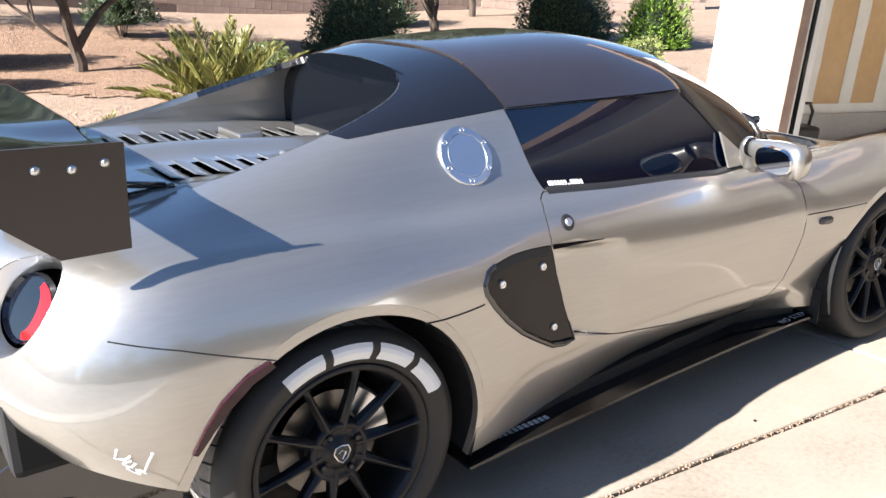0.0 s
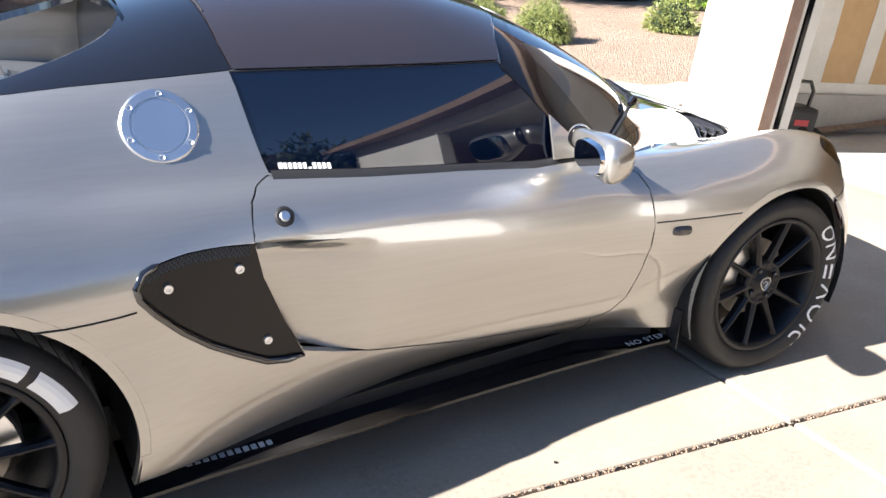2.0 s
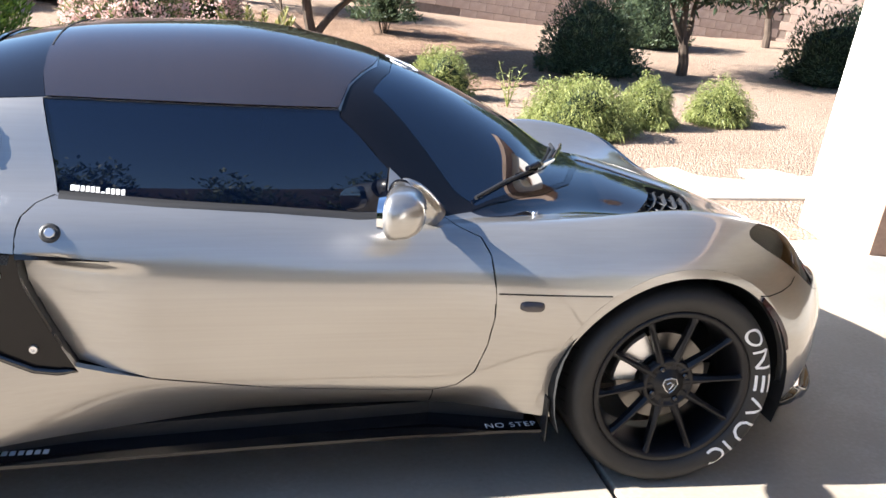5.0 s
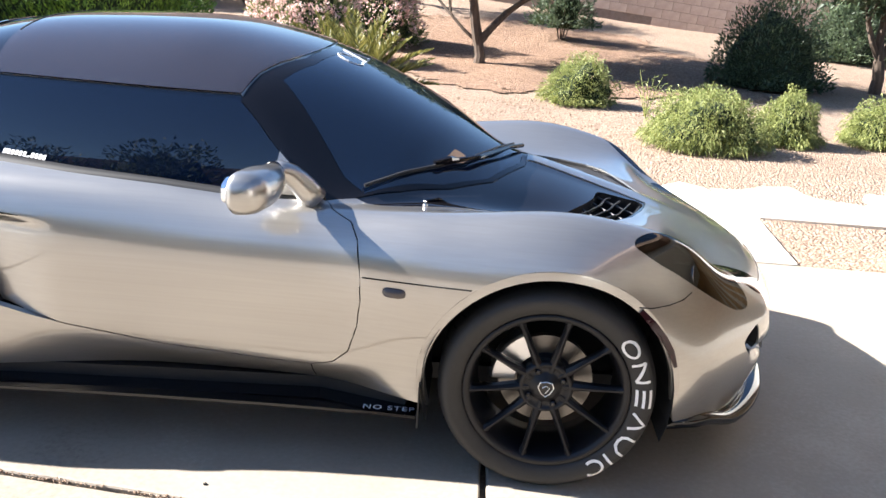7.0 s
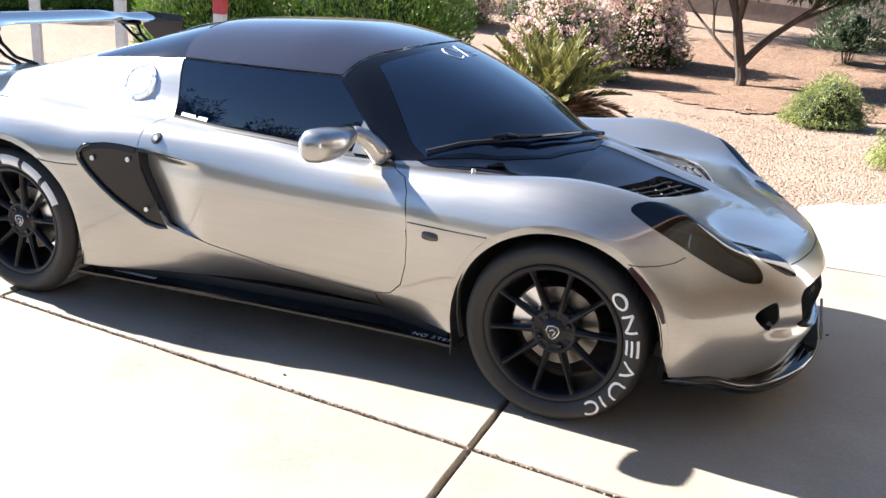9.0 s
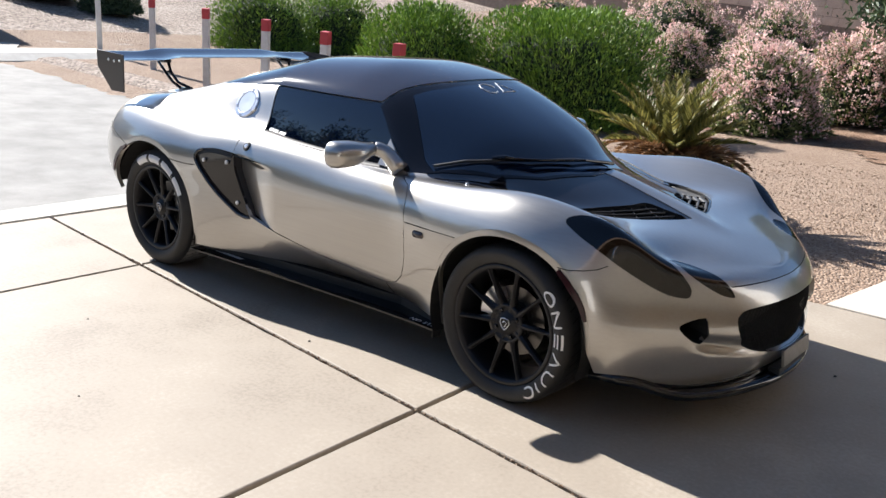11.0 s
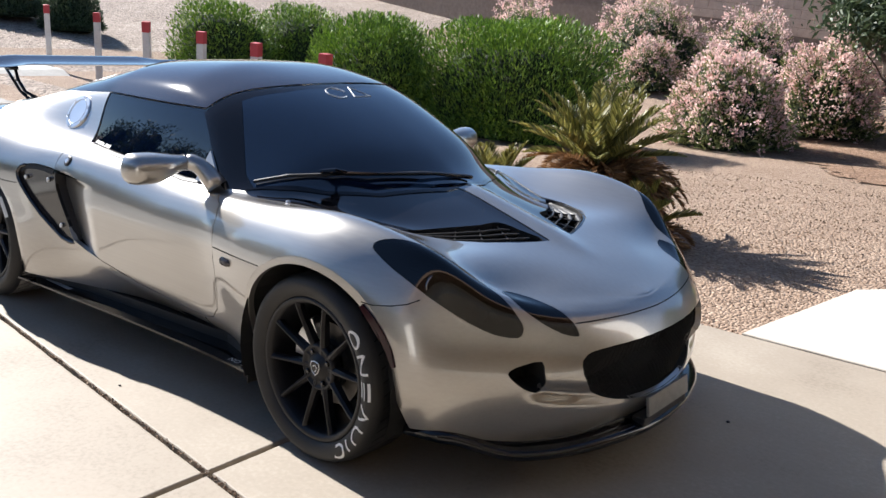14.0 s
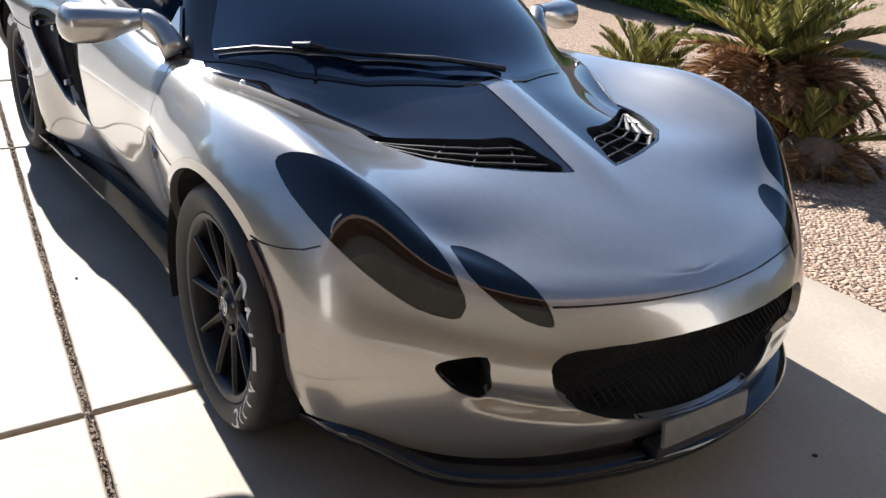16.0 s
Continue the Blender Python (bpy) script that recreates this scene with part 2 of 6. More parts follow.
def box(bm, lo, hi, bevel=0.0, turn=None):
    lo, hi = Vector(lo), Vector(hi)
    r = bmesh.ops.create_cube(bm, size=1)
    vs = r["verts"]
    for v in vs:
        v.co = Vector(((lo[i] + hi[i]) / 2 + v.co[i] * (hi[i] - lo[i]) for i in range(3)))
    if bevel:
        es = list({e for v in vs for e in v.link_edges})
        r = bmesh.ops.bevel(bm, geom=es, offset=bevel, segments=2, affect="EDGES", profile=0.6)
        vs = list({v for f in r["faces"] for v in f.verts} | {v for v in vs if v.is_valid})
    if turn is not None:
        bmesh.ops.transform(bm, matrix=turn, verts=[v for v in vs if v.is_valid])
    return vs


def prism(bm, pts, z0, z1, top=None):
    """A block over the plan outline pts; top: height as a function of x, y."""
    lo = [bm.verts.new((x, y, z0)) for x, y in pts]
    hi = [bm.verts.new((x, y, top(x, y) if top else z1)) for x, y in pts]
    n = len(pts)
    bm.faces.new(hi)
    bm.faces.new(lo[::-1])
    for i in range(n):
        bm.faces.new((lo[i], lo[(i + 1) % n], hi[(i + 1) % n], hi[i]))
    bmesh.ops.recalc_face_normals(bm, faces=bm.faces[:])


def tube(bm, pts, radius, sides=8, caps=True, closed=False):
    """A round bar along pts; radius a number or one for each point."""
    pts = [Vector(p) for p in pts]
    rings = []
    n = len(pts)
    up = None
    for i, p in enumerate(pts):
        a = pts[(i + 1) % n] if (closed or i + 1 < n) else p
        b = pts[i - 1] if (closed or i) else p
        d = (a - b).normalized()
        if up is None:
            up = Vector((0, 0, 1)) if abs(d.z) < 0.9 else Vector((1, 0, 0))
        s = d.cross(up)
        if s.length < 1e-6:
            s = d.cross(Vector((0, 1, 0)))
        s.normalize()
        up = s.cross(d)
        r = radius[i] if isinstance(radius, (list, tuple)) else radius
        rings.append([bm.verts.new(p + (s * math.cos(k * math.tau / sides) + up * math.sin(k * math.tau / sides)) * r) for k in range(sides)])
    for i in range(n if closed else n - 1):
        A, B = rings[i], rings[(i + 1) % n]
        for k in range(sides):
            bm.faces.new((A[k], A[(k + 1) % sides], B[(k + 1) % sides], B[k]))
    if caps and not closed:
        bm.faces.new(rings[0][::-1])
        bm.faces.new(rings[-1])


def lathe(bm, prof, segs=48, axis="y", centre=(0, 0, 0), closed=True):
    """Turns the profile of (radius, along) pairs round an axis."""
    c = Vector(centre)
    rings = []
    for k in range(segs):
        a = k * math.tau / segs
        ring = []
        for r, h in prof:
            p = Vector((r * math.cos(a), h, r * math.sin(a))) if axis == "y" else Vector((r * math.cos(a), r * math.sin(a), h))
            ring.append(bm.verts.new(c + p))
        rings.append(ring)
    n = len(prof)
    for k in range(segs):
        A, B = rings[k], rings[(k + 1) % segs]
        for i in range(n if closed else n - 1):
            j = (i + 1) % n
            bm.faces.new((A[i], A[j], B[j], B[i]))
    bmesh.ops.recalc_face_normals(bm, faces=bm.faces[:])


# ---- ground ----
def soft(v):
    v = min(1.0, max(0.0, v))
    return v * v * (3 - 2 * v)


def rise(x, y):
    """Height of the open ground: level by the drive, climbing to the back wall and up the street."""
    back = soft((y - 9) / 11) * (0.35 + 0.65 * soft((8 - x) / 12))
    street = 0.045 * max(0.0, -x - 3.5) + 0.10 * max(0.0, -x - 12)
    swell = 0.05 * soft((y - 1.5) / 2.5) * (1 - soft((y - 6) / 4))
    return back + street + swell


def sheet(name, x0, x1, y0, y1, nx, ny, z, material, label, low=0.0, wav=0.012, power=1.0):
    bm = bmesh.new()
    g = []
    for i in range(nx + 1):
        row = []
        for j in range(ny + 1):
            x, y = x0 + (x1 - x0) * i / nx, y0 + (y1 - y0) * (j / ny) ** power
            row.append(bm.verts.new((x, y, z(x, y) + low + wav * noise.noise(Vector((x * 3, y * 3, 1))))))
        g.append(row)
    for i in range(nx):
        for j in range(ny):
            bm.faces.new((g[i][j], g[i + 1][j], g[i + 1][j + 1], g[i][j + 1]))
    return tagged(obj(name, bm, material, smooth=True), label, name.split("_")[0], kind="structure")


bm = bmesh.new()
bm.faces.new([bm.verts.new(p) for p in ((-900, -900, -2.6), (900, -900, -2.6), (900, 900, -2.6), (-900, 900, -2.6))])
tagged(obj("ground", bm, M_gravel), "wide tan desert ground reaching the horizon", "ground", kind="structure")
# unseen low desert hills all round, far off, added to dim the reflected horizon
bm = bmesh.new()
rows = []
for i in range(145):
    a = i * math.tau / 144
    c = Vector((math.cos(a), math.sin(a), 0))
    h = 6 + 3 * noise.noise(c * 2.3) + 1 * noise.noise(c * 9 + Vector((3, 0, 0)))
    rows.append([bm.verts.new(c * r + Vector((0, 0, z))) for r, z in ((95, -.5), (108, h * .55), (120, h))])
for A, B in zip(rows, rows[1:]):
    for j in range(2):
        bm.faces.new((A[j], B[j], B[j + 1], A[j + 1]))
tagged(obj("backdrop_hills", bm, mottled("hill_scrub", [(0.3, (0.05, 0.045, 0.03)), (0.7, (0.16, 0.125, 0.09))], 0.12, 0.95, bumps=0.0), smooth=True), "unseen ring of low brown hills added for reflections", "hills", kind="structure")
sheet("ground_gravel_bed", -14, 26, 1.42, 30, 200, 120, rise, M_gravel, "tan and brown desert gravel planting bed", low=-0.03, power=1.5)
# darker mulch of bark and brown chips round the tree, with a ragged edge
bm = bmesh.new()
grid = {}
for i in range(150):
    for j in range(190):
        x, y = -2.4 + i * .06, 6.4 + j * .055
        if ((x - 2.0) / 3.0) ** 2 + ((y - 11.2) / 4.1) ** 2 + .5 * noise.noise(Vector((x * .8, y * .8, 4))) + .22 * noise.noise(Vector((x * 5, y * 5, 2))) < 1:
            for a, b in ((i, j), (i + 1, j), (i + 1, j + 1), (i, j + 1)):
                if (a, b) not in grid:
                    u, v = -2.4 + a * .06, 6.4 + b * .055
                    grid[a, b] = bm.verts.new((u, v, rise(u, v) - .014 + .012 * noise.noise(Vector((u * 3, v * 3, 1)))))
            bm.faces.new([grid[c] for c in ((i, j), (i + 1, j), (i + 1, j + 1), (i, j + 1))])
reach, todo = set(), [grid[73, 87]]
while todo:
    v = todo.pop()
    if v not in reach:
        reach.add(v)
        todo += [e.other_vert(v) for e in v.link_edges]
bmesh.ops.delete(bm, geom=[v for v in bm.verts if v not in reach], context="VERTS")
tagged(obj("ground_mulch", bm, M_mulch, smooth=True), "reddish brown bark mulch spread under the desert tree", "mulch", kind="structure")
sheet("ground_far_slope", -60, -11.6, -25, 30, 60, 60, lambda x, y: rise(x, y), M_slope, "grey-brown gravel slope across the street", low=-0.035)
sheet("road", -11.3, -2.74, -25, 3.15, 60, 40, lambda x, y: 0.045 * max(0.0, -x - 3.5), M_asphalt, "worn light grey asphalt street", low=-0.012, wav=0.004)
sheet("ground_verge", -11.4, -2.9, 2.98, 3.6, 40, 8, lambda x, y: rise(x, y) * soft((y - 3.0) / .2) + (0.045 * max(0.0, -x - 3.5) - .05) * (1 - soft((y - 3.0) / .2)), M_slope, "gravel verge beside the street", low=0.005)


def joint_y(x):
    """The long joint of the drive, a little out of line with the cross joints."""
    return -1.003 - 0.093 * x


# drive slabs with open joints between them
bm = bmesh.new()
bm.faces.new([bm.verts.new(p) for p in ((-2.8, -7, -0.03), (3.41, -7, -0.03), (3.41, 1.43, -0.03), (-2.8, 1.43, -0.03))])
drive = tagged(obj("pavement_drive", bm, M_joint), "sun-bleached concrete drive of large slabs", "driveway", kind="structure")


def slab(name, pts, parent, material, top=0.0, depth=0.09, edge=0.007):
    """A concrete slab with eased, slightly ragged edges."""
    P = []
    n = len(pts)
    for i in range(n):
        a, b = Vector(pts[i]), Vector(pts[(i + 1) % n])
        k = max(2, int((b - a).length / 0.06))
        for j in range(k):
            p = a + (b - a) * j / k
            d = (b - a).normalized()
            w = 0.0025 * noise.noise(Vector((p.x * 9, p.y * 9, 7))) + 0.002 * noise.noise(Vector((p.x * 31, p.y * 31, 2)))
            P.append(p + Vector((-d.y, d.x)) * (w if 0 < j else 0))
    c = sum(P, Vector((0, 0))) / len(P)
    bm = bmesh.new()
    rings = []
    for inset, z in ((0, -depth), (0, -edge), (edge * .45, -edge * .3), (edge * 1.2, 0)):
        rings.append([bm.verts.new((*(p + (c - p).normalized() * inset), top + z)) for p in P])
    for A, B in zip(rings, rings[1:]):
        for i in range(len(P)):
            bm.faces.new((A[i], A[(i + 1) % len(P)], B[(i + 1) % len(P)], B[i]))
    bm.faces.new(rings[-1])
    bmesh.ops.recalc_face_normals(bm, faces=bm.faces[:])
    return part(name, bm, material, parent)


G = 0.0092
xs = [-2.46, -1.195, 1.003, 3.40]
for a, b in zip(xs, xs[1:]):
    slab("slab", [(a + G, joint_y(a) + G), (b - G, joint_y(b) + G), (b - G, 1.43), (a + G, 1.43)], drive, M_concrete)
    slab("slab", [(a + G, -3.62), (b - G, -3.62), (b - G, joint_y(b) - G), (a + G, joint_y(a) - G)], drive, M_concrete)
    slab("slab", [(a + G, -7), (b - G, -7), (b - G, -3.635), (a + G, -3.635)], drive, M_concrete)
slab("gutter", [(-2.76, -7), (-2.47, -7), (-2.47, -1.5), (-2.50, 1.43), (-2.83, 1.43), (-2.76, -1.5)], drive, mottled("pale_kerb", [(0.3, (0.46, 0.44, 0.40)), (0.7, (0.58, 0.56, 0.51))], 5, 0.85, bumps=0.1, dist=0.003), top=0.006)
M_path = mottled("pale_path_concrete", [(0.25, (0.42, 0.385, 0.335)), (0.5, (0.50, 0.465, 0.41)), (0.75, (0.58, 0.545, 0.485))], 1.6, 0.75, bumps=0.12, dist=0.004, fine=60)
# path to the front door and the little bed beside it
path = tagged(new("pavement_path"), "pale concrete path from the drive to the house", "path", kind="structure")
slab("path_slab", [(1.665, 1.445), (2.66, 1.445), (2.72, 2.36), (2.45, 3.5), (1.84, 2.72)], path, M_path, 0.004)
slab("path_slab", [(2.735, 2.37), (3.30, 2.37), (4.6, 2.4), (7.4, 3.6), (6.9, 5.0), (4.6, 4.35), (3.4, 4.2), (2.465, 3.51)], path, M_path, 0.004)
# ---- the car's skin: rails from tail to nose, right half mirrored ----
# each rail: points from the tail's middle round the side to the nose's middle
RAILS = [
    # floor edge
    [(-1.80, 0, .45), (-1.78, .38, .45), (-1.69, .70, .43), (-1.50, .81, .355), (-1.15, .83, .20), (-.80, .815, .19), (-.42, .735, .20), (.05, .668, .215),
     (.28, .660, .212), (.50, .665, .21), (.80, .76, .20), (1.15, .82, .18), (1.48, .775, .195), (1.68, .62, .175), (1.85, .33, .165), (1.90, 0, .17)],
    # lower side, tucked in under the door
    [(-1.85, 0, .51), (-1.83, .40, .51), (-1.72, .725, .50), (-1.51, .842, .44), (-1.15, .86, .36), (-.80, .84, .34), (-.42, .768, .345), (.05, .744, .300),
     (.28, .740, .288), (.50, .742, .280), (.80, .765, .30), (1.15, .845, .32), (1.49, .81, .33), (1.72, .62, .31), (1.89, .33, .29), (1.945, 0, .28)],
    # middle
    [(-1.86, 0, .585), (-1.84, .42, .59), (-1.73, .74, .59), (-1.51, .855, .57), (-1.15, .875, .54), (-.80, .835, .53), (-.42, .778, .47), (.05, .766, .425),
     (.28, .764, .415), (.50, .765, .41), (.82, .822, .46), (1.15, .862, .50), (1.50, .80, .46), (1.73, .60, .42), (1.90, .32, .40), (1.955, 0, .385)],
    # shoulder
    [(-1.85, 0, .66), (-1.83, .44, .67), (-1.71, .73, .68), (-1.50, .84, .69), (-1.15, .862, .70), (-.80, .83, .68), (-.42, .785, .67), (.05, .775, .64),
     (.28, .778, .635), (.50, .785, .63), (.82, .825, .645), (1.15, .842, .675), (1.45, .775, .62), (1.70, .58, .53), (1.87, .31, .475), (1.925, 0, .455)],
    # crest of the wings
    [(-1.80, 0, .79), (-1.78, .42, .80), (-1.67, .66, .81), (-1.45, .765, .825), (-1.15, .785, .81), (-.80, .755, .78), (-.42, .74, .765), (.05, .72, .745),
     (.28, .715, .735), (.50, .718, .733), (.82, .735, .752), (1.15, .725, .787), (1.45, .693, .736), (1.65, .548, .600), (1.82, .31, .532), (1.875, 0, .52)],
    # belt
    [(-1.77, 0, .825), (-1.75, .41, .835), (-1.64, .62, .845), (-1.43, .69, .852), (-1.12, .690, .845), (-.78, .670, .815), (-.43, .655, .803), (.05, .68, .772),
     (.28, .676, .752), (.50, .672, .742), (.79, .66, .744), (1.15, .61, .742), (1.475, .59, .690), (1.63, .50, .594), (1.80, .29, .547), (1.86, 0, .53)],
    # buttress ridge, roof side, screen pillar, bonnet valley
    [(-1.74, 0, .84), (-1.72, .38, .85), (-1.60, .55, .865), (-1.40, .57, .885), (-1.10, .555, .935), (-.80, .535, .985), (-.47, .543, 1.01), (.0, .556, 1.014),
     (.24, .553, 1.008), (.52, .655, .746), (.81, .593, .735), (1.14, .43, .684), (1.45, .43, .675), (1.645, .40, .592), (1.785, .24, .556), (1.85, 0, .538)],
    # roof shoulder
    [(-1.72, 0, .85), (-1.70, .22, .86), (-1.58, .33, .875), (-1.38, .36, .90), (-1.08, .37, .975), (-.76, .37, 1.06), (-.42, .40, 1.11), (.02, .41, 1.118),
     (.30, .39, 1.085), (.70, .43, .90), (.93, .33, .778), (1.19, .28, .712), (1.46, .24, .666), (1.675, .22, .602), (1.80, .14, .555), (1.845, 0, .54)],
    # middle line
    [(-1.71, 0, .855), (-1.69, 0, .865), (-1.57, 0, .88), (-1.37, 0, .91), (-1.08, 0, .99), (-.75, 0, 1.09), (-.40, 0, 1.155), (.0, 0, 1.168),
     (.36, 0, 1.115), (.80, 0, .93), (1.02, 0, .80), (1.21, 0, .743), (1.50, 0, .660), (1.69, 0, .600), (1.81, 0, .555), (1.84, 0, .545)],
]


def slopes(t, v, flat):
    """Tangents of a smooth curve through v that does not overshoot."""
    n = len(t)
    h = np.diff(t)
    d = np.diff(v, axis=0) / h[:, None]
    m = np.zeros_like(v)
    for i in range(1, n - 1):
        a, b = d[i - 1], d[i]
        w1, w2 = 2 * h[i] + h[i - 1], h[i] + 2 * h[i - 1]
        ok = a * b > 0
        m[i][ok] = (w1 + w2) / (w1 / a[ok] + w2 / b[ok])
    m[0], m[-1] = d[0], d[-1]
    if flat:
        for e in (0, -1):
            m[e][0] = m[e][2] = 0
            m[e][1] *= 1.5
    return m


def curve(t, v, m, q):
    i = np.clip(np.searchsorted(t, q, side="right") - 1, 0, len(t) - 2)
    h = (t[i + 1] - t[i])[:, None]
    s = ((q - t[i]) / (t[i + 1] - t[i]))[:, None]
    return ((2 * s ** 3 - 3 * s ** 2 + 1) * v[i] + (s ** 3 - 2 * s ** 2 + s) * h * m[i] + (3 * s ** 2 - 2 * s ** 3) * v[i + 1] + (s ** 3 - s ** 2) * h * m[i + 1])


def ease(v):
    v = np.clip(v, 0, 1)
    return v * v * (3 - 2 * v)


def scoop_depth(x, z):
    """How far the rear of the door is drawn in under its blade-like crease."""
    crease = 0.690 - 0.115 * (x + 0.5)
    return 0.050 * ease((-0.20 - x) / 0.30) * ease((crease - z) / 0.022)


def sculpt(P):
    x, y, z = P[..., 0], P[..., 1], P[..., 2]
    # hollow under the bonnet-side lamps and the smile beneath the grille
    low = np.exp(-((z - 0.235 - 0.20 * np.abs(y)) / 0.020) ** 2) * ease((x - 1.55) / 0.2) * ease((0.58 - y) / 0.1) * ease((y - 0.12) / 0.2)
    P[..., 0] -= 0.03 * low
    # raised spine down the middle of the bonnet
    P[..., 2] += 0.013 * np.exp(-(y / 0.046) ** 2) * ease((x - 1.02) / 0.12) * ease((1.70 - x) / 0.28) * (z > 0.5)
    return P


def skin():
    """Points of the right half: stations along, points up the section."""
    R = np.array(RAILS, float)
    mid = R[3]
    t = np.concatenate([[0], np.cumsum(np.linalg.norm(np.diff(mid, axis=0), axis=1))])
    q = np.linspace(0, t[-1], 301)
    rails = np.array([curve(t, r, slopes(t, r, True), q) for r in R])
    rows = []
    for k in range(len(q)):
        p = rails[:, k]
        ghost = p[-2] * np.array((1, -1, 1))
        pts = np.vstack([p, ghost])
        u = np.concatenate([[0], np.cumsum(np.maximum(np.linalg.norm(np.diff(pts, axis=0), axis=1), 1e-4))])
        d = np.diff(pts, axis=0) / np.diff(u)[:, None]
        m = np.zeros_like(pts)
        m[0] = d[0]
        for i in range(1, len(pts) - 1):
            a, b = u[i] - u[i - 1], u[i + 1] - u[i]
            m[i] = (d[i - 1] * b + d[i] * a) / (a + b)
        m[-1] = d[-1]
        w = np.concatenate([np.linspace(u[i], u[i + 1], 9)[:-1] for i in range(len(p) - 1)] + [[u[len(p) - 1]]])
        rows.append(curve(u, pts, m, w))
    G = np.array(rows)
    # fair the sheet: soften the joins of the rails along and across
    for k in range(14):
        G[2:-2] = (G[1:-3] + 2 * G[2:-2] + G[3:-1]) / 4
        if k < 7:
            G[2:-2, 1:-1] = (G[2:-2, :-2] + 2 * G[2:-2, 1:-1] + G[2:-2, 2:]) / 4
    return sculpt(G)


def skin_mesh(lift=0.0):
    half = skin()
    half[:, -1, 1] = 0
    half[0, :, 1] = 0
    half[-1, :, 1] = 0
    full = np.concatenate([half * np.array((1, -1, 1)), half[:, -2::-1]], axis=1)   # right side first
    ns, nc, _ = full.shape
    bm = bmesh.new()
    vs = [[bm.verts.new(full[i, j]) for j in range(nc)] for i in range(ns)]
    for i in range(ns - 1):
        for j in range(nc - 1):
            bm.faces.new((vs[i][j], vs[i + 1][j], vs[i + 1][j + 1], vs[i][j + 1]))
    bmesh.ops.remove_doubles(bm, verts=bm.verts[:], dist=0.0004)
    bmesh.ops.recalc_face_normals(bm, faces=bm.faces[:])
    f = max(bm.faces, key=lambda f: f.calc_center_median().z)
    if f.normal.z < 0:
        bmesh.ops.reverse_faces(bm, faces=bm.faces[:])
    return bm



from mathutils.bvhtree import BVHTree
from mathutils.interpolate import poly_3d_calc

shell = skin_mesh()
shell.normal_update()
shell.verts.ensure_lookup_table()
shell.faces.ensure_lookup_table()
SHELL = shell.copy()
SHELL.normal_update()
SHELL.faces.ensure_lookup_table()
TREE = BVHTree.FromBMesh(SHELL)


def skin_normal(p):
    q, n, i, d = TREE.find_nearest(p)
    f = SHELL.faces[i]
    w = poly_3d_calc([v.co for v in f.verts], q)
    r = Vector()
    for v, k in zip(f.verts, w):
        r += v.normal * k
    return r.normalized()


def onto(p, way, lift=0.0):
    """The place on the skin met from p along way, lifted off it."""
    q, n, i, d = TREE.ray_cast(Vector(p), Vector(way).normalized())
    if q is None:
        q, n, i, d = TREE.find_nearest(Vector(p))
    return q + skin_normal(q) * lift


def side(x, z, lift=0.0, s=-1):
    return onto((x, 3 * s, z), (0, -s, 0), lift)


def above(x, y, lift=0.0):
    return onto((x, y, 3), (0, 0, -1), lift)


def ahead(y, z, lift=0.0):
    return onto((4, y, z), (-1, 0, 0), lift)


def behind(y, z, lift=0.0):
    return onto((-4, y, z), (1, 0, 0), lift)


def smooth_loop(pts, n=4):
    """A rounder closed outline through pts (2D or 3D)."""
    P = [np.array(p, float) for p in pts]
    out = []
    k = len(P)
    for i in range(k):
        a, b, c, d = P[i - 1], P[i], P[(i + 1) % k], P[(i + 2) % k]
        for j in range(n):
            s = j / n
            out.append(tuple(0.5 * (2 * b + (c - a) * s + (2 * a - 5 * b + 4 * c - d) * s * s + (3 * b - a - 3 * c + d) * s ** 3)))
    return out


def carve(pts, way, region, near=None, facing=0.02):
    """Cuts the outline pts, seen along -way, into the shell and marks what lies inside it with a region."""
    d = Vector(way).normalized()
    u = d.orthogonal().normalized()
    v = d.cross(u)
    P = [Vector(p) for p in pts]
    Q = np.array([(p.dot(u), p.dot(v)) for p in P])
    lo, hi = Q.min(0) - 0.05, Q.max(0) + 0.05
    local = set()
    for f in shell.faces:
        c = f.calc_center_median()
        a, b = c.dot(u), c.dot(v)
        if lo[0] < a < hi[0] and lo[1] < b < hi[1] and f.normal.dot(d) > facing and (near is None or near(c)):
            local.add(f)
    n = len(P)
    for i in range(n):
        a, b = P[i], P[(i + 1) % n]
        e = b - a
        e -= d * e.dot(d)
        length = e.length
        if length < 1e-5:
            continue
        e /= length
        no = e.cross(d)
        hit = []
        for f in local:
            s = [(w.co - a).dot(no) for w in f.verts]
            if min(s) < -1e-5 and max(s) > 1e-5:
                t = [(w.co - a).dot(e) for w in f.verts]
                if max(t) > -1e-4 and min(t) < length + 1e-4:
                    hit.append(f)
        if not hit:
            continue
        es = {x for f in hit for x in f.edges}
        vs = {x for f in hit for x in f.verts}
        r = bmesh.ops.bisect_plane(shell, geom=list(hit) + list(es) + list(vs), dist=1e-5, plane_co=a, plane_no=no)
        local = {f for f in local if f.is_valid} | {g for g in r["geom"] if isinstance(g, bmesh.types.BMFace)}
    px, py = Q[:, 0], Q[:, 1]
    qx, qy = np.roll(px, -1), np.roll(py, -1)
    count = 0
    for f in local:
        c = f.calc_center_median()
        a, b = c.dot(u), c.dot(v)
        with np.errstate(divide="ignore", invalid="ignore"):
            cross = ((py > b) != (qy > b)) & (a < (qx - px) * (b - py) / (qy - py) + px)
        if cross.sum() % 2:
            f.material_index = region
            count += 1
    return count


def mirrored(pts):
    return [(x, -y, z) for x, y, z in pts][::-1]


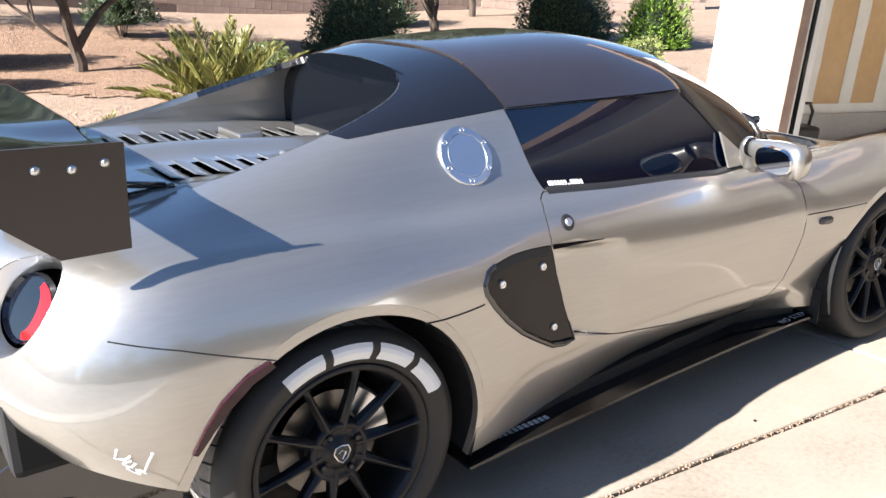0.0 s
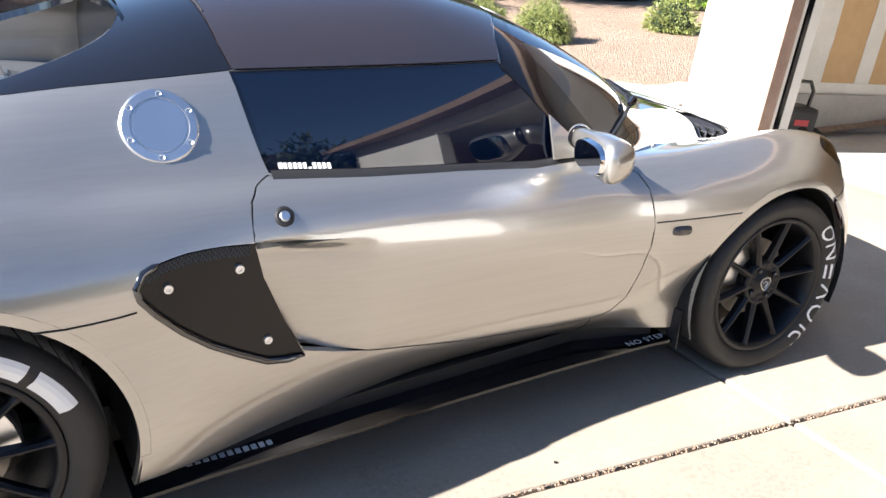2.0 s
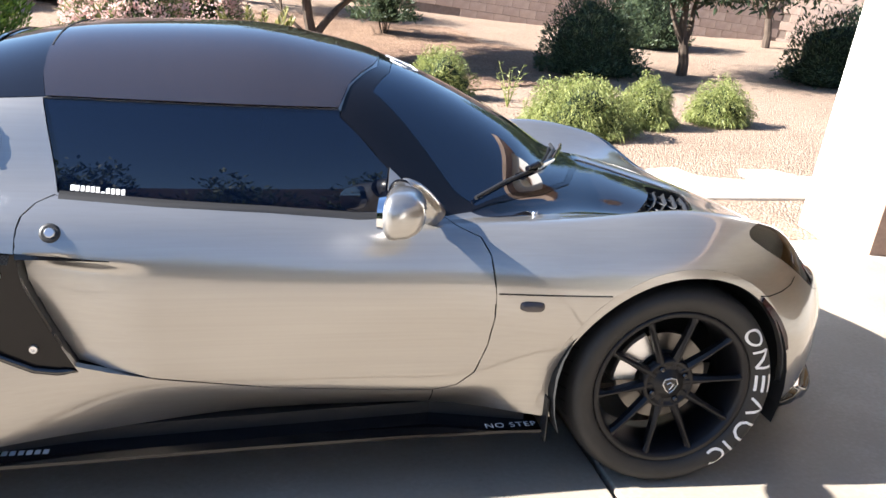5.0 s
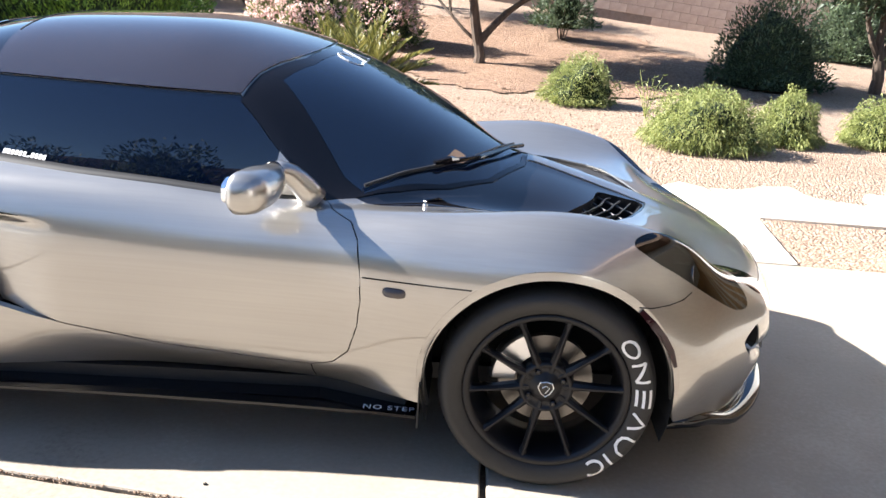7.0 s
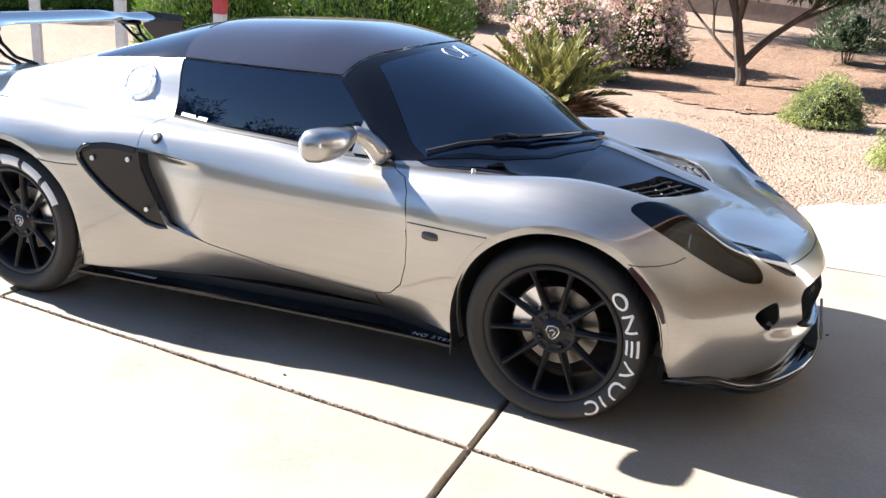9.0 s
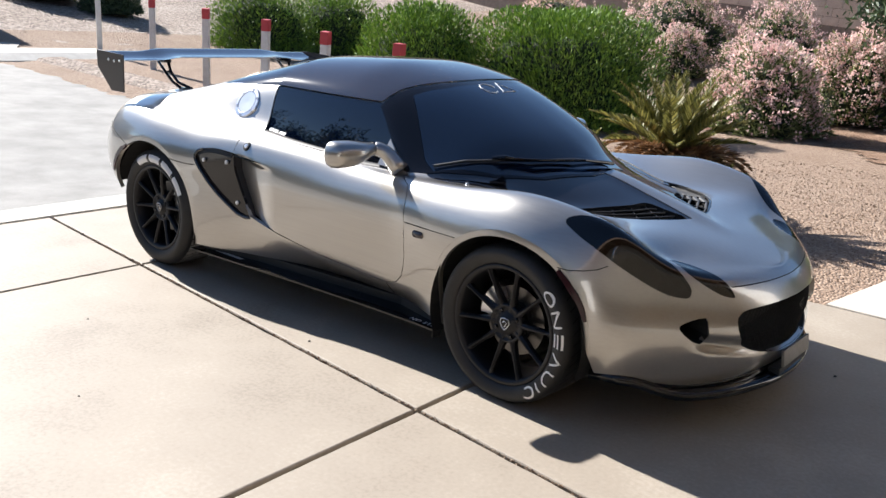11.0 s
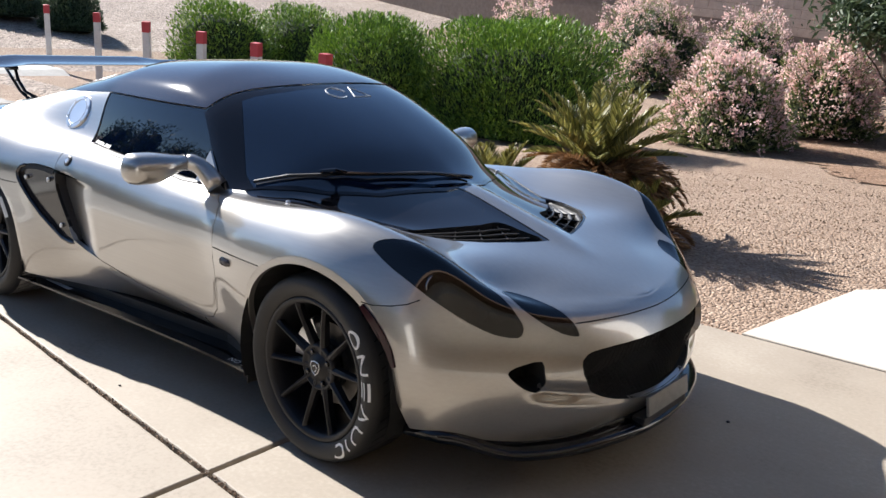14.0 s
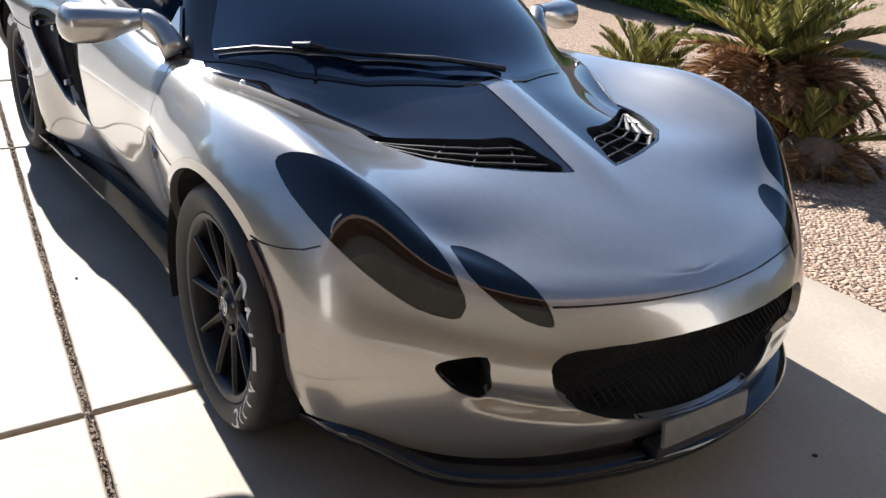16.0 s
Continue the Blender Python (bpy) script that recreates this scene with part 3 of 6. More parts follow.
# ---- panels cut out of the skin ----
GONE, WINDOW, CARBON, HOOP, SCREEN, PILLAR, COWL, VENT, LAMP, LAMP2, GRILLE, FOG, DOOR, SCOOP, TAIL, NOSE, LIP = range(1, 18)
WHEELS = {"front": (1.15, 0.298, 0.338), "rear": (-1.15, 0.306, 0.366)}
SIDES = (-1, 1)


def flank(pts, s, round_off=0):
    q = smooth_loop(pts, round_off) if round_off else pts
    return [(x, s * 1.2, z) for x, z in q]


def flat_top(pts, s, round_off=0):
    q = smooth_loop(pts, round_off) if round_off else pts
    return [(x, -s * y, 2.0) for x, y in q]


def front_on(pts, s, round_off=0):
    q = smooth_loop(pts, round_off) if round_off else pts
    return [(3.0, -s * y, z) for y, z in q]


for s in SIDES:
    out = (0, s, 0)
    # roof, hoop and windows, by side view
    carve(flank([(-.475, 1.009), (.236, 1.003), (.270, .965), (.345, .895), (.44, .806), (.495, .757), (.28, .757), (.05, .775), (-.20, .787), (-.432, .804)], s), out, WINDOW)
    carve(flank([(-.469, 1.011), (-.816, .989), (-.945, .977), (-1.02, 1.00), (-1.05, 1.3), (-.475, 1.3), (-.486, 1.12), (-.482, 1.06)], s), out, HOOP, near=lambda c: c.y * s > 0 and c.z > 0.9, facing=-0.5)
    carve(flank([(-.469, 1.011), (-.482, 1.06), (-.486, 1.12), (-.475, 1.3), (.50, 1.3), (.402, 1.105), (.366, 1.094), (.31, 1.078), (.269, 1.056), (.240, 1.010), (.236, 1.004)], s), out, CARBON, near=lambda c: c.y * s > 0 and c.z > 0.9, facing=-0.5)
for s in SIDES:
    up = (0, 0, 1)
    frame_line = [(.239, .556), (.272, .467), (.31, .40), (.366, .293), (.392, .15), (.402, -.002), (1.085, -.002), (1.075, .12), (.97, .337), (.84, .47), (.70, .57), (.585, .634), (.50, .664), (.44, .642), (.345, .604)]
    carve(flat_top(frame_line, -s), up, PILLAR, near=lambda c: c.x > 0.2)
    glass = [(.335, .455), (.40, .31), (.43, .15), (.438, -.002), (1.068, -.002), (1.055, .12), (.95, .337), (.82, .468), (.68, .565), (.605, .612), (.545, .598), (.43, .52)]
    carve(flat_top(glass, -s), up, SCREEN, near=lambda c: c.x > 0.2)
    cowl = [(.583, .632), (.62, .644), (.66, .646), (.729, .628), (.819, .59), (.903, .549), (1.0, .502), (1.064, .472), (1.119, .446), (1.175, .447), (1.240, .435), (1.344, .390), (1.413, .311), (1.461, .199), (1.500, .066), (1.38, .058), (1.25, .052), (1.16, .050), (1.098, .050), (1.083, .056), (1.074, .12), (.969, .336), (.839, .469), (.699, .569)]
    carve(flat_top(cowl, -s), up, COWL, near=lambda c: c.x > 0.5 and c.z > 0.6)
    vent = [(1.150, .430), (1.178, .440), (1.238, .426), (1.336, .382), (1.404, .304), (1.450, .195), (1.484, .085), (1.40, .100), (1.325, .125), (1.300, .205), (1.258, .285), (1.20, .365)]
    carve(flat_top(vent, -s, 3), up, VENT, near=lambda c: c.x > 0.5 and c.z > 0.6)
    lamp = [(1.347, .763, .72), (1.354, .750, .740), (1.38, .712, .740), (1.427, .661, .720), (1.508, .600, .680), (1.584, .563, .635), (1.658, .540, .583), (1.722, .536, .533), (1.736, .547, .509),
            (1.728, .566, .497), (1.684, .617, .509), (1.631, .664, .541), (1.570, .706, .582), (1.509, .737, .623), (1.428, .759, .668), (1.375, .765, .699)]
    carve([(x, s * y, z) for x, y, z in smooth_loop(lamp, 2)], (0.62, 0.5 * s, 0.6), LAMP, near=lambda c: c.x > 1.2)
    lamp2 = [(1.622, .510, .589), (1.619, .495, .592), (1.637, .472, .593), (1.681, .434, .577), (1.74, .404, .547), (1.791, .389, .517), (1.822, .390, .488), (1.820, .404, .484), (1.795, .442, .496), (1.745, .485, .527), (1.690, .513, .562)]
    carve([(x, s * y, z) for x, y, z in smooth_loop(lamp2, 2)], (0.75, 0.25 * s, 0.6), LAMP2, near=lambda c: c.x > 1.5)
    fog = [(.600, .395), (.590, .412), (.560, .424), (.518, .430), (.514, .395), (.508, .338), (.540, .340), (.575, .362)]
    carve(front_on(fog, -s, 2), (1, 0, 0), FOG, near=lambda c: c.x > 1.4)
    door = [(-.437, .802), (-.475, .788), (-.498, .768), (-.506, .742), (-.508, .691), (-.494, .614), (-.452, .509), (-.399, .405), (-.32, .380), (-.205, .353), (.069, .312), (.33, .291), (.488, .286), (.55, .302), (.595, .345),
            (.620, .43), (.629, .52), (.625, .60), (.612, .68), (.59, .718), (.522, .741), (.495, .753), (.28, .753), (.05, .771), (-.20, .783), (-.432, .800)]
    carve(flank(door, s), (0, s, 0), DOOR, near=lambda c: abs(c.y) > 0.4)
    scoop = [(-.766, .652), (-.747, .680), (-.708, .692), (-.650, .700), (-.579, .699), (-.506, .692), (-.492, .614), (-.450, .509), (-.393, .388), (-.440, .386), (-.490, .398), (-.556, .438), (-.620, .481), (-.677, .530), (-.730, .587), (-.760, .628)]
    carve(flank(scoop, s), (0, s, 0), SCOOP, near=lambda c: abs(c.y) > 0.4)
    for cy, cz, r in ((.588, .752, .092), (.37, .745, .075)):
        carve([(-3, s * cy + r * math.cos(a * math.tau / 40), cz + r * math.sin(a * math.tau / 40)) for a in range(40)], (-1, 0, 0), TAIL, near=lambda c: c.x < -1.4)
    for x0, z0, r in WHEELS.values():
        q = r + 0.022
        carve(flank([(x0 + q * math.cos(a * math.tau / 72), z0 + q * math.sin(a * math.tau / 72)) for a in range(72)], s), (0, s, 0), LIP, near=lambda c: abs(c.y) > 0.5 and c.z > 0.27)
        carve(flank([(x0 + r * math.cos(a * math.tau / 72), z0 + r * math.sin(a * math.tau / 72)) for a in range(72)], s), (0, s, 0), GONE, near=lambda c: abs(c.y) > 0.5)
    # the front arch opens forward towards its foot
    carve(flank([(1.40, .33), (1.486, .33), (1.496, .29), (1.512, .23), (1.540, .13), (1.40, .12)], s), (0, s, 0), GONE, near=lambda c: abs(c.y) > 0.5)
grille = [(.410, .408), (.396, .432), (.36, .445), (.25, .448), (.10, .449), (-.10, .449), (-.25, .448), (-.36, .445), (-.396, .432), (-.410, .408), (-.395, .355), (-.34, .305), (-.25, .268), (-.10, .246), (.10, .246), (.25, .268), (.34, .305), (.395, .355)]
carve(front_on(grille, 1, 2), (1, 0, 0), GRILLE, near=lambda c: c.x > 1.5)
# the well between the buttresses, seen from behind
well = [(math.copysign(.475 * abs(math.cos(a)) ** .74, math.cos(a)), .905 + .212 * math.sin(a) ** .74) for a in (math.pi * k / 40 for k in range(41))]
well[0], well[-1] = (.475, .905), (-.475, .905)
carve([(-3, y, z) for y, z in well], (-1, 0, 0), GONE, near=lambda c: -1.6 < c.x < -.5, facing=-0.3)

car = tagged(new("sports_car"), "low two-seat sports coupe in brushed silver wrap with black roof", "car")


def panels():
    """Takes the marked regions apart; each keeps the skin's own shading and gets turned-in edges."""
    groups = {}
    for f in shell.faces:
        if f.material_index != GONE:
            c = f.calc_center_median()
            k = f.material_index
            two = k in (LIP, WINDOW, COWL, VENT, LAMP, LAMP2, FOG, DOOR, SCOOP, TAIL)
            groups.setdefault((k, ((1 if c.y > 0 else -1) * (2 if k == LIP and c.x < 0 else 1)) if two else 0), []).append(f)
    made = {}
    for key, faces in groups.items():
        vs = {}
        bm = bmesh.new()
        for f in faces:
            loop = []
            for v in f.verts:
                if v not in vs:
                    vs[v] = bm.verts.new(v.co)
                loop.append(vs[v])
            try:
                bm.faces.new(loop)
            except ValueError:
                pass
        made[key] = bm
    return made


def finish(name, bm, material, parent=None, label="", gap=0.0012, turn_in=0.012, lift=0.0, sink=0.0, drawn=None, upright=0.0, bowed=None):
    """Links a panel with the skin's normals and edges folded inwards."""
    bmesh.ops.dissolve_degenerate(bm, dist=1e-5, edges=bm.edges[:])
    bm.normal_update()
    outer = {v: skin_normal(v.co) for v in bm.verts}
    rim = [e for e in bm.edges if len(e.link_faces) == 1]
    rv = {v for e in rim for v in e.verts}
    shift = {}
    for v in rv:
        m = Vector()
        for f in v.link_faces:
            m += f.calc_center_median() - v.co
        n = outer[v]
        m -= n * m.dot(n)
        shift[v] = m.normalized() * gap if m.length > 1e-7 else Vector()
    for v, m in shift.items():
        v.co += m
    for v, n in outer.items():
        v.co += n * (lift - sink)
    if upright:
        for v, n in outer.items():
            outer[v] = n.lerp(Vector((0, math.copysign(1, n.y), -.12)), upright).normalized()
    if bowed:
        for v in outer:
            outer[v] = bowed(v.co)
    if drawn:
        for v in outer:
            x, z, sg = v.co.x, v.co.z, math.copysign(1, v.co.y)
            dx = float(drawn(x + .002, z) - drawn(x - .002, z)) / .004
            dz = float(drawn(x, z + .002) - drawn(x, z - .002)) / .004
            n = outer[v]
            k = max(abs(n.y), .15)
            outer[v] = Vector((n.x / k + dx, n.y / k, n.z / k + dz)).normalized()
            v.co.y -= sg * float(drawn(x, z))
    marks = {f for f in bm.faces}
    new_v = {v: bm.verts.new(v.co - outer[v] * turn_in) for v in rv}
    for e in rim:
        a, b = e.verts
        f = e.link_faces[0]
        for l in f.loops:
            if l.edge == e:
                a, b = l.vert, l.link_loop_next.vert
        try:
            bm.faces.new((b, a, new_v[a], new_v[b]))
        except ValueError:
            pass
    bm.verts.index_update()
    bm.faces.index_update()
    table = {v.index: n for v, n in outer.items()}
    keep = {f.index for f in marks if f.is_valid}
    me = bpy.data.meshes.new(name)
    bm.to_mesh(me)
    bm.free()
    me.materials.append(material)
    me.polygons.foreach_set("use_smooth", [True] * len(me.polygons))
    normals = []
    for p in me.polygons:
        for li in p.loop_indices:
            vi = me.loops[li].vertex_index
            normals.append(table[vi] if p.index in keep else p.normal.copy())
    me.normals_split_custom_set(normals)
    ob = new(name, me)
    ob.parent = parent or car
    if label:
        ob["label"] = label
    return ob


P = panels()
body = finish("body", P[(0, 0)], M_wrap, label="brushed silver metallic body shell", gap=0.001, turn_in=0.02)
finish("roof", P[(CARBON, 0)], M_carbon, label="woven carbon roof panel", lift=0.004)
finish("rear_hoop", P[(HOOP, 0)], M_hoop, label="satin black roof hoop and sail panels", turn_in=0.02)
finish("screen_frame", P[(PILLAR, 0)], M_satin, label="satin black windscreen surround")
finish("windscreen", P[(SCREEN, 0)], M_screen, label="dark tinted windscreen", gap=0.0005)
for s in SIDES:
    finish("side_window", P[(WINDOW, s)], M_tint, label="black tinted side window", sink=0.004, bowed=lambda p: Vector((.03 + .12 * p.x, math.copysign(1, p.y), .19 + .9 * (p.z - .78))).normalized())
    finish("cowl_panel", P[(COWL, s)], M_gloss, label="gloss black panel below the windscreen", sink=0.003)
    head = finish("headlight", P[(LAMP, s)], M_cover, label="smoked teardrop headlight cover")
    blinker = finish("indicator_light", P[(LAMP2, s)], M_cover, label="smoked almond-shaped indicator cover")
    door = finish("door", P[(DOOR, s)], M_wrap, label="brushed silver door with sculpted rear edge", gap=0.0032, drawn=scoop_depth)
    for e in (s, 2 * s):
        finish("arch_lip", P[(LIP, e)], M_wrap, label="flattened silver lip round the wheel arches", gap=0.0, turn_in=0.02, upright=0.45)
    finish("scoop_insert", P[(SCOOP, s)], M_plate, label="gloss black scoop cover plate", sink=0.006, upright=0.9)

    # lamps inside the covers
    for parent, x, y, z, r in ((head, 1.535, .690, .628, .040), (head, 1.640, .607, .560, .034), (blinker, 1.735, .443, .538, .026)):
        q, n, i, d = TREE.find_nearest(Vector((x, s * y, z)))
        n = (skin_normal(q) + Vector((.8, 0, 0))).normalized()
        bm = bmesh.new()
        lathe(bm, [(.0005, .002), (r * .45, .004), (r * .62, .0), (r * .80, .0), (r * .92, .007), (r, .006), (r, -.004), (.0005, -.004)], 28, "z")
        ring = part("lamp_unit", bm, mat("lamp_bowl", (.35, .36, .38), .2, 1.0), parent, "small chromed lamp unit", smooth=True)
        ring.matrix_local = Matrix.Translation(q - skin_normal(q) * .019) @ n.to_track_quat("Z", "Y").to_matrix().to_4x4()
    bm = bmesh.new()
    strip = []
    for x, y, z in ((1.455, .722, .672), (1.50, .690, .658), (1.555, .655, .635), (1.61, .618, .602), (1.66, .590, .566), (1.69, .582, .540)):
        q, n, i, d = TREE.find_nearest(Vector((x, s * y, z)))
        strip.append(q - skin_normal(q) * .014)
    tube(bm, strip, .0045, 8)
    part("light_strip", bm, mat("strip_grey", (.62, .63, .66), .25, .6), head, "curved pale light strip", smooth=True)

# near-black inner skin, added so that the gaps read as shade
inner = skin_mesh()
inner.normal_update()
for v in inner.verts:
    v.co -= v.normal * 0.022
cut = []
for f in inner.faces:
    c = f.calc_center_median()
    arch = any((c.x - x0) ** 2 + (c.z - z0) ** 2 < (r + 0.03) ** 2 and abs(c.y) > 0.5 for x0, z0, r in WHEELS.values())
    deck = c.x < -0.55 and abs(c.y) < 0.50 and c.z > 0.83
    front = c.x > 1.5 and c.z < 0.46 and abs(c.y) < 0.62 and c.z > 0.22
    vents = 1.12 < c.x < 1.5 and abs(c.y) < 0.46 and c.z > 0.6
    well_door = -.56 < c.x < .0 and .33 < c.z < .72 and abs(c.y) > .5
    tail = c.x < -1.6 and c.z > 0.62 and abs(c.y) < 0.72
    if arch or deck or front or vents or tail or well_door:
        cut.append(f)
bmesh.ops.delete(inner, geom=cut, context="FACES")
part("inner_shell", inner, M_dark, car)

# dark box added in the empty cabin, so the gaps show black
bm = bmesh.new()
box(bm, (-.60, -.655, .22), (.62, .655, .70))
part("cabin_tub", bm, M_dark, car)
# ---- wheels ----
def ring_arc(r0, r1, a0, a1, y, bm, n=8, thick=0.0):
    """A flat arc band on a wheel's face, between two radii and two angles."""
    lo = [bm.verts.new((r0 * math.cos(a0 + (a1 - a0) * i / n), y, r0 * math.sin(a0 + (a1 - a0) * i / n))) for i in range(n + 1)]
    hi = [bm.verts.new((r1 * math.cos(a0 + (a1 - a0) * i / n), y + thick, r1 * math.sin(a0 + (a1 - a0) * i / n))) for i in range(n + 1)]
    for i in range(n):
        bm.faces.new((lo[i], lo[i + 1], hi[i + 1], hi[i]))


def stroke(bm, pts, width, wall):
    """A painted line on the tyre wall; pts of (angle, radius)."""
    P = [Vector((r * math.cos(a), 0, r * math.sin(a))) for a, r in pts]
    L, R = [], []
    for i, p in enumerate(P):
        d = (P[min(i + 1, len(P) - 1)] - P[max(i - 1, 0)]).normalized()
        n = Vector((-d.z, 0, d.x)) * width / 2
        for q, row in ((p + n, L), (p - n, R)):
            q.y = wall(math.hypot(q.x, q.z))
            row.append(bm.verts.new(q))
    for i in range(len(P) - 1):
        bm.faces.new((L[i], L[i + 1], R[i + 1], R[i]))


def wheel(name, x0, z0, r_tyre, width, s, rear):
    """Ten-spoked black rim with tyre, disc and caliper; built with the outer face to -y."""
    r_rim = 0.222
    hub = new(name)
    rim = bmesh.new()
    lathe(rim, [(.226, -.012), (.230, -.004), (.224, .004), (.214, .03), (.205, .10), (.222, width - .02), (.200, width - .02), (.190, .10), (.200, .03), (.207, .004), (.213, -.008)], 64)
    rim = obj("rim", rim, M_rim, smooth=False)
    rim.parent = hub
    me = rim.data
    me.polygons.foreach_set("use_smooth", [True] * len(me.polygons))
    tyre = bmesh.new()
    w = 0.018
    R = r_tyre
    lathe(tyre, [(.222, .012), (.232, -.012), (.246, -w), (.264, -w - .008), (.277, -w - .006), (.287, -w + .002), (R - .006, -.002), (R - .001, .016), (R, width * .5), (R - .001, width - .02), (R - .008, width), (.28, width + .02), (.25, width + .02), (.224, width)], 72)
    part("tyre", tyre, M_rubber, hub, "black low-profile road tyre", smooth=True)
    band = bmesh.new()
    lathe(band, [(R - .004, .012), (R + .0006, .024), (R + .0008, width * .5), (R + .0006, width - .024), (R - .004, width - .012)], 72, closed=False)
    part("tread", band, M_dust if rear else M_rubber, hub, "dusty worn tread" if rear else "", smooth=True)
    # tread grooves as dark slanted cuts
    tr = bmesh.new()
    for k in range(46):
        a = k * math.tau / 46
        for h0, h1, sl in ((.012, .075, .07), (.10, .16, -.07)):
            q = []
            for hh, da in ((h0, 0), (h0, .018), (h1, sl + .018), (h1, sl)):
                q.append(tr.verts.new(((R + .0012) * math.cos(a + da), hh, (R + .0012) * math.sin(a + da))))
            tr.faces.new(q)
    part("tread_grooves", tr, M_dark, hub)["kind"] = "stuff"
    for k in range(10):
        sp = bmesh.new()
        a = k * math.tau / 10 + 0.1
        rows = []
        for r, hw, y, d in ((.045, .018, .020, .030), (.085, .0110, .012, .030), (.14, .0080, .004, .028), (.19, .0075, -.002, .026), (.212, .013, -.004, .024)):
            c, si = math.cos(a), math.sin(a)
            rows.append([sp.verts.new((r * c - si * k2 * hw, y + dy, r * si + c * k2 * hw)) for k2, dy in ((-1, d), (-1, .009), (-.25, 0), (.25, 0), (1, .009), (1, d))])
        for A, B in zip(rows, rows[1:]):
            for i in range(5):
                sp.faces.new((A[i], A[i + 1], B[i + 1], B[i]))
        bmesh.ops.recalc_face_normals(sp, faces=sp.faces[:])
        part("spoke", sp, M_rim, hub)
    cap = bmesh.new()
    lathe(cap, [(0.0005, .010), (.030, .011), (.033, .016), (.040, .017), (.042, .021), (.062, .021), (.065, .015), (.072, .016), (.077, .026), (.077, .05), (.0005, .05)], 48)
    hubm = part("hub", cap, M_rim, hub, smooth=True)
    cap = bmesh.new()
    em = [(0, .025), (.018, .021), (.024, .005), (.013, -.015), (0, -.025), (-.013, -.015), (-.024, .005), (-.018, .021)]
    lo = [cap.verts.new((u, .0095, v)) for u, v in em]
    hi = [cap.verts.new((u * .85, .0075, v * .85)) for u, v in em]
    cap.faces.new(hi)
    for i in range(8):
        cap.faces.new((lo[i], lo[(i + 1) % 8], hi[(i + 1) % 8], hi[i]))
    emblem = part("cap_emblem", cap, M_satin, hubm, "small black shield emblem")
    cap = bmesh.new()
    tube(cap, [(u * .9, .0072, v * .9) for u, v in em], .0018, 6, closed=True)
    tube(cap, [(-.010, .0072, .004), (0, .0072, .010), (.010, .0072, .004), (0, .0072, -.012)], .0016, 6)
    part("emblem_rim", cap, M_alu, emblem, "silver outline")
    for k in range(4):
        nut = bmesh.new()
        a = k * math.tau / 4 + 0.5
        lathe(nut, [(.0005, .012), (.006, .011), (.009, .014), (.009, .03)], 6, centre=(.052 * math.cos(a), 0, .052 * math.sin(a)), closed=False)
        part("wheel_nut", nut, M_satin, hub)
    d = bmesh.new()
    lathe(d, [(.055, .075), (.132, .075), (.132, .097), (.055, .097)], 56)
    disc = part("brake_disc", d, M_disc, hub, "grey steel brake disc")
    d = bmesh.new()
    lathe(d, [(.0005, .06), (.075, .06), (.08, .075), (.0005, .075)], 32)
    part("disc_bell", d, M_black, disc)
    d = bmesh.new()
    ang = 2.6 if not rear else 0.5
    arc = [(ang - .55 + i * 1.1 / 8) for i in range(9)]
    rows = []
    for a in arc:
        rows.append([d.verts.new((r * math.cos(a), y, r * math.sin(a))) for r, y in ((.088, .052), (.150, .052), (.156, .06), (.156, .115), (.088, .115))])
    for A, B in zip(rows, rows[1:]):
        for i in range(5):
            d.faces.new((A[i], A[(i + 1) % 5], B[(i + 1) % 5], B[i]))
    d.faces.new(rows[0])
    d.faces.new(rows[-1][::-1])
    bmesh.ops.recalc_face_normals(d, faces=d.faces[:])
    part("caliper", d, M_alu, hub, "silver brake caliper")

    def wall(r):
        return float(np.interp(r, (.232, .246, .264, .277, .287, R - .006), (-.012, -w, -w - .008, -w - .006, -w + .002, -.002))) - .0026

    if rear:
        for a0 in (100.5, 75, 49.5, 24):
            m = bmesh.new()
            n = 8
            rows = []
            for i in range(n + 1):
                a = radians(a0 + 21 * i / n)
                rows.append([m.verts.new((r * math.cos(a), wall(r), r * math.sin(a))) for r in (.244, .254, .264, .274, .284)])
            for A, B in zip(rows, rows[1:]):
                for i in range(4):
                    m.faces.new((A[i], A[i + 1], B[i + 1], B[i]))
            part("tyre_mark", m, M_white, hub, "white painted block on the tyre wall")
    else:
        def pt(u, v, c):
            return (c - u * 0.200, .242 + .038 * v)     # u along the arc, v outward

        def ellipse(c, a0=0, a1=360):
            return [pt(.5 + .5 * math.cos(radians(a)), .5 + .5 * math.sin(radians(a)), c) for a in range(a0, a1 + 1, 15)]
        marks = [("ring", lambda c: [ellipse(c)]), ("zigzag", lambda c: [[pt(0, 0, c), pt(0, 1, c)], [pt(0, 1, c), pt(1, 0, c)], [pt(1, 0, c), pt(1, 1, c)]]),
                 ("bars", lambda c: [[pt(0, v, c), pt(1, v, c)] for v in (.03, .5, .97)]), ("wedge", lambda c: [[pt(0, 0, c), pt(.5, 1, c), pt(1, 0, c)]]),
                 ("cup", lambda c: [[pt(0, 1, c), pt(0, .4, c), pt(.2, .08, c), pt(.5, 0, c), pt(.8, .08, c), pt(1, .4, c), pt(1, 1, c)]]),
                 ("bar", lambda c: [[pt(.5, 0, c), pt(.5, 1, c)]]), ("bow", lambda c: [ellipse(c, 30, 300)])]
        c = radians(43)
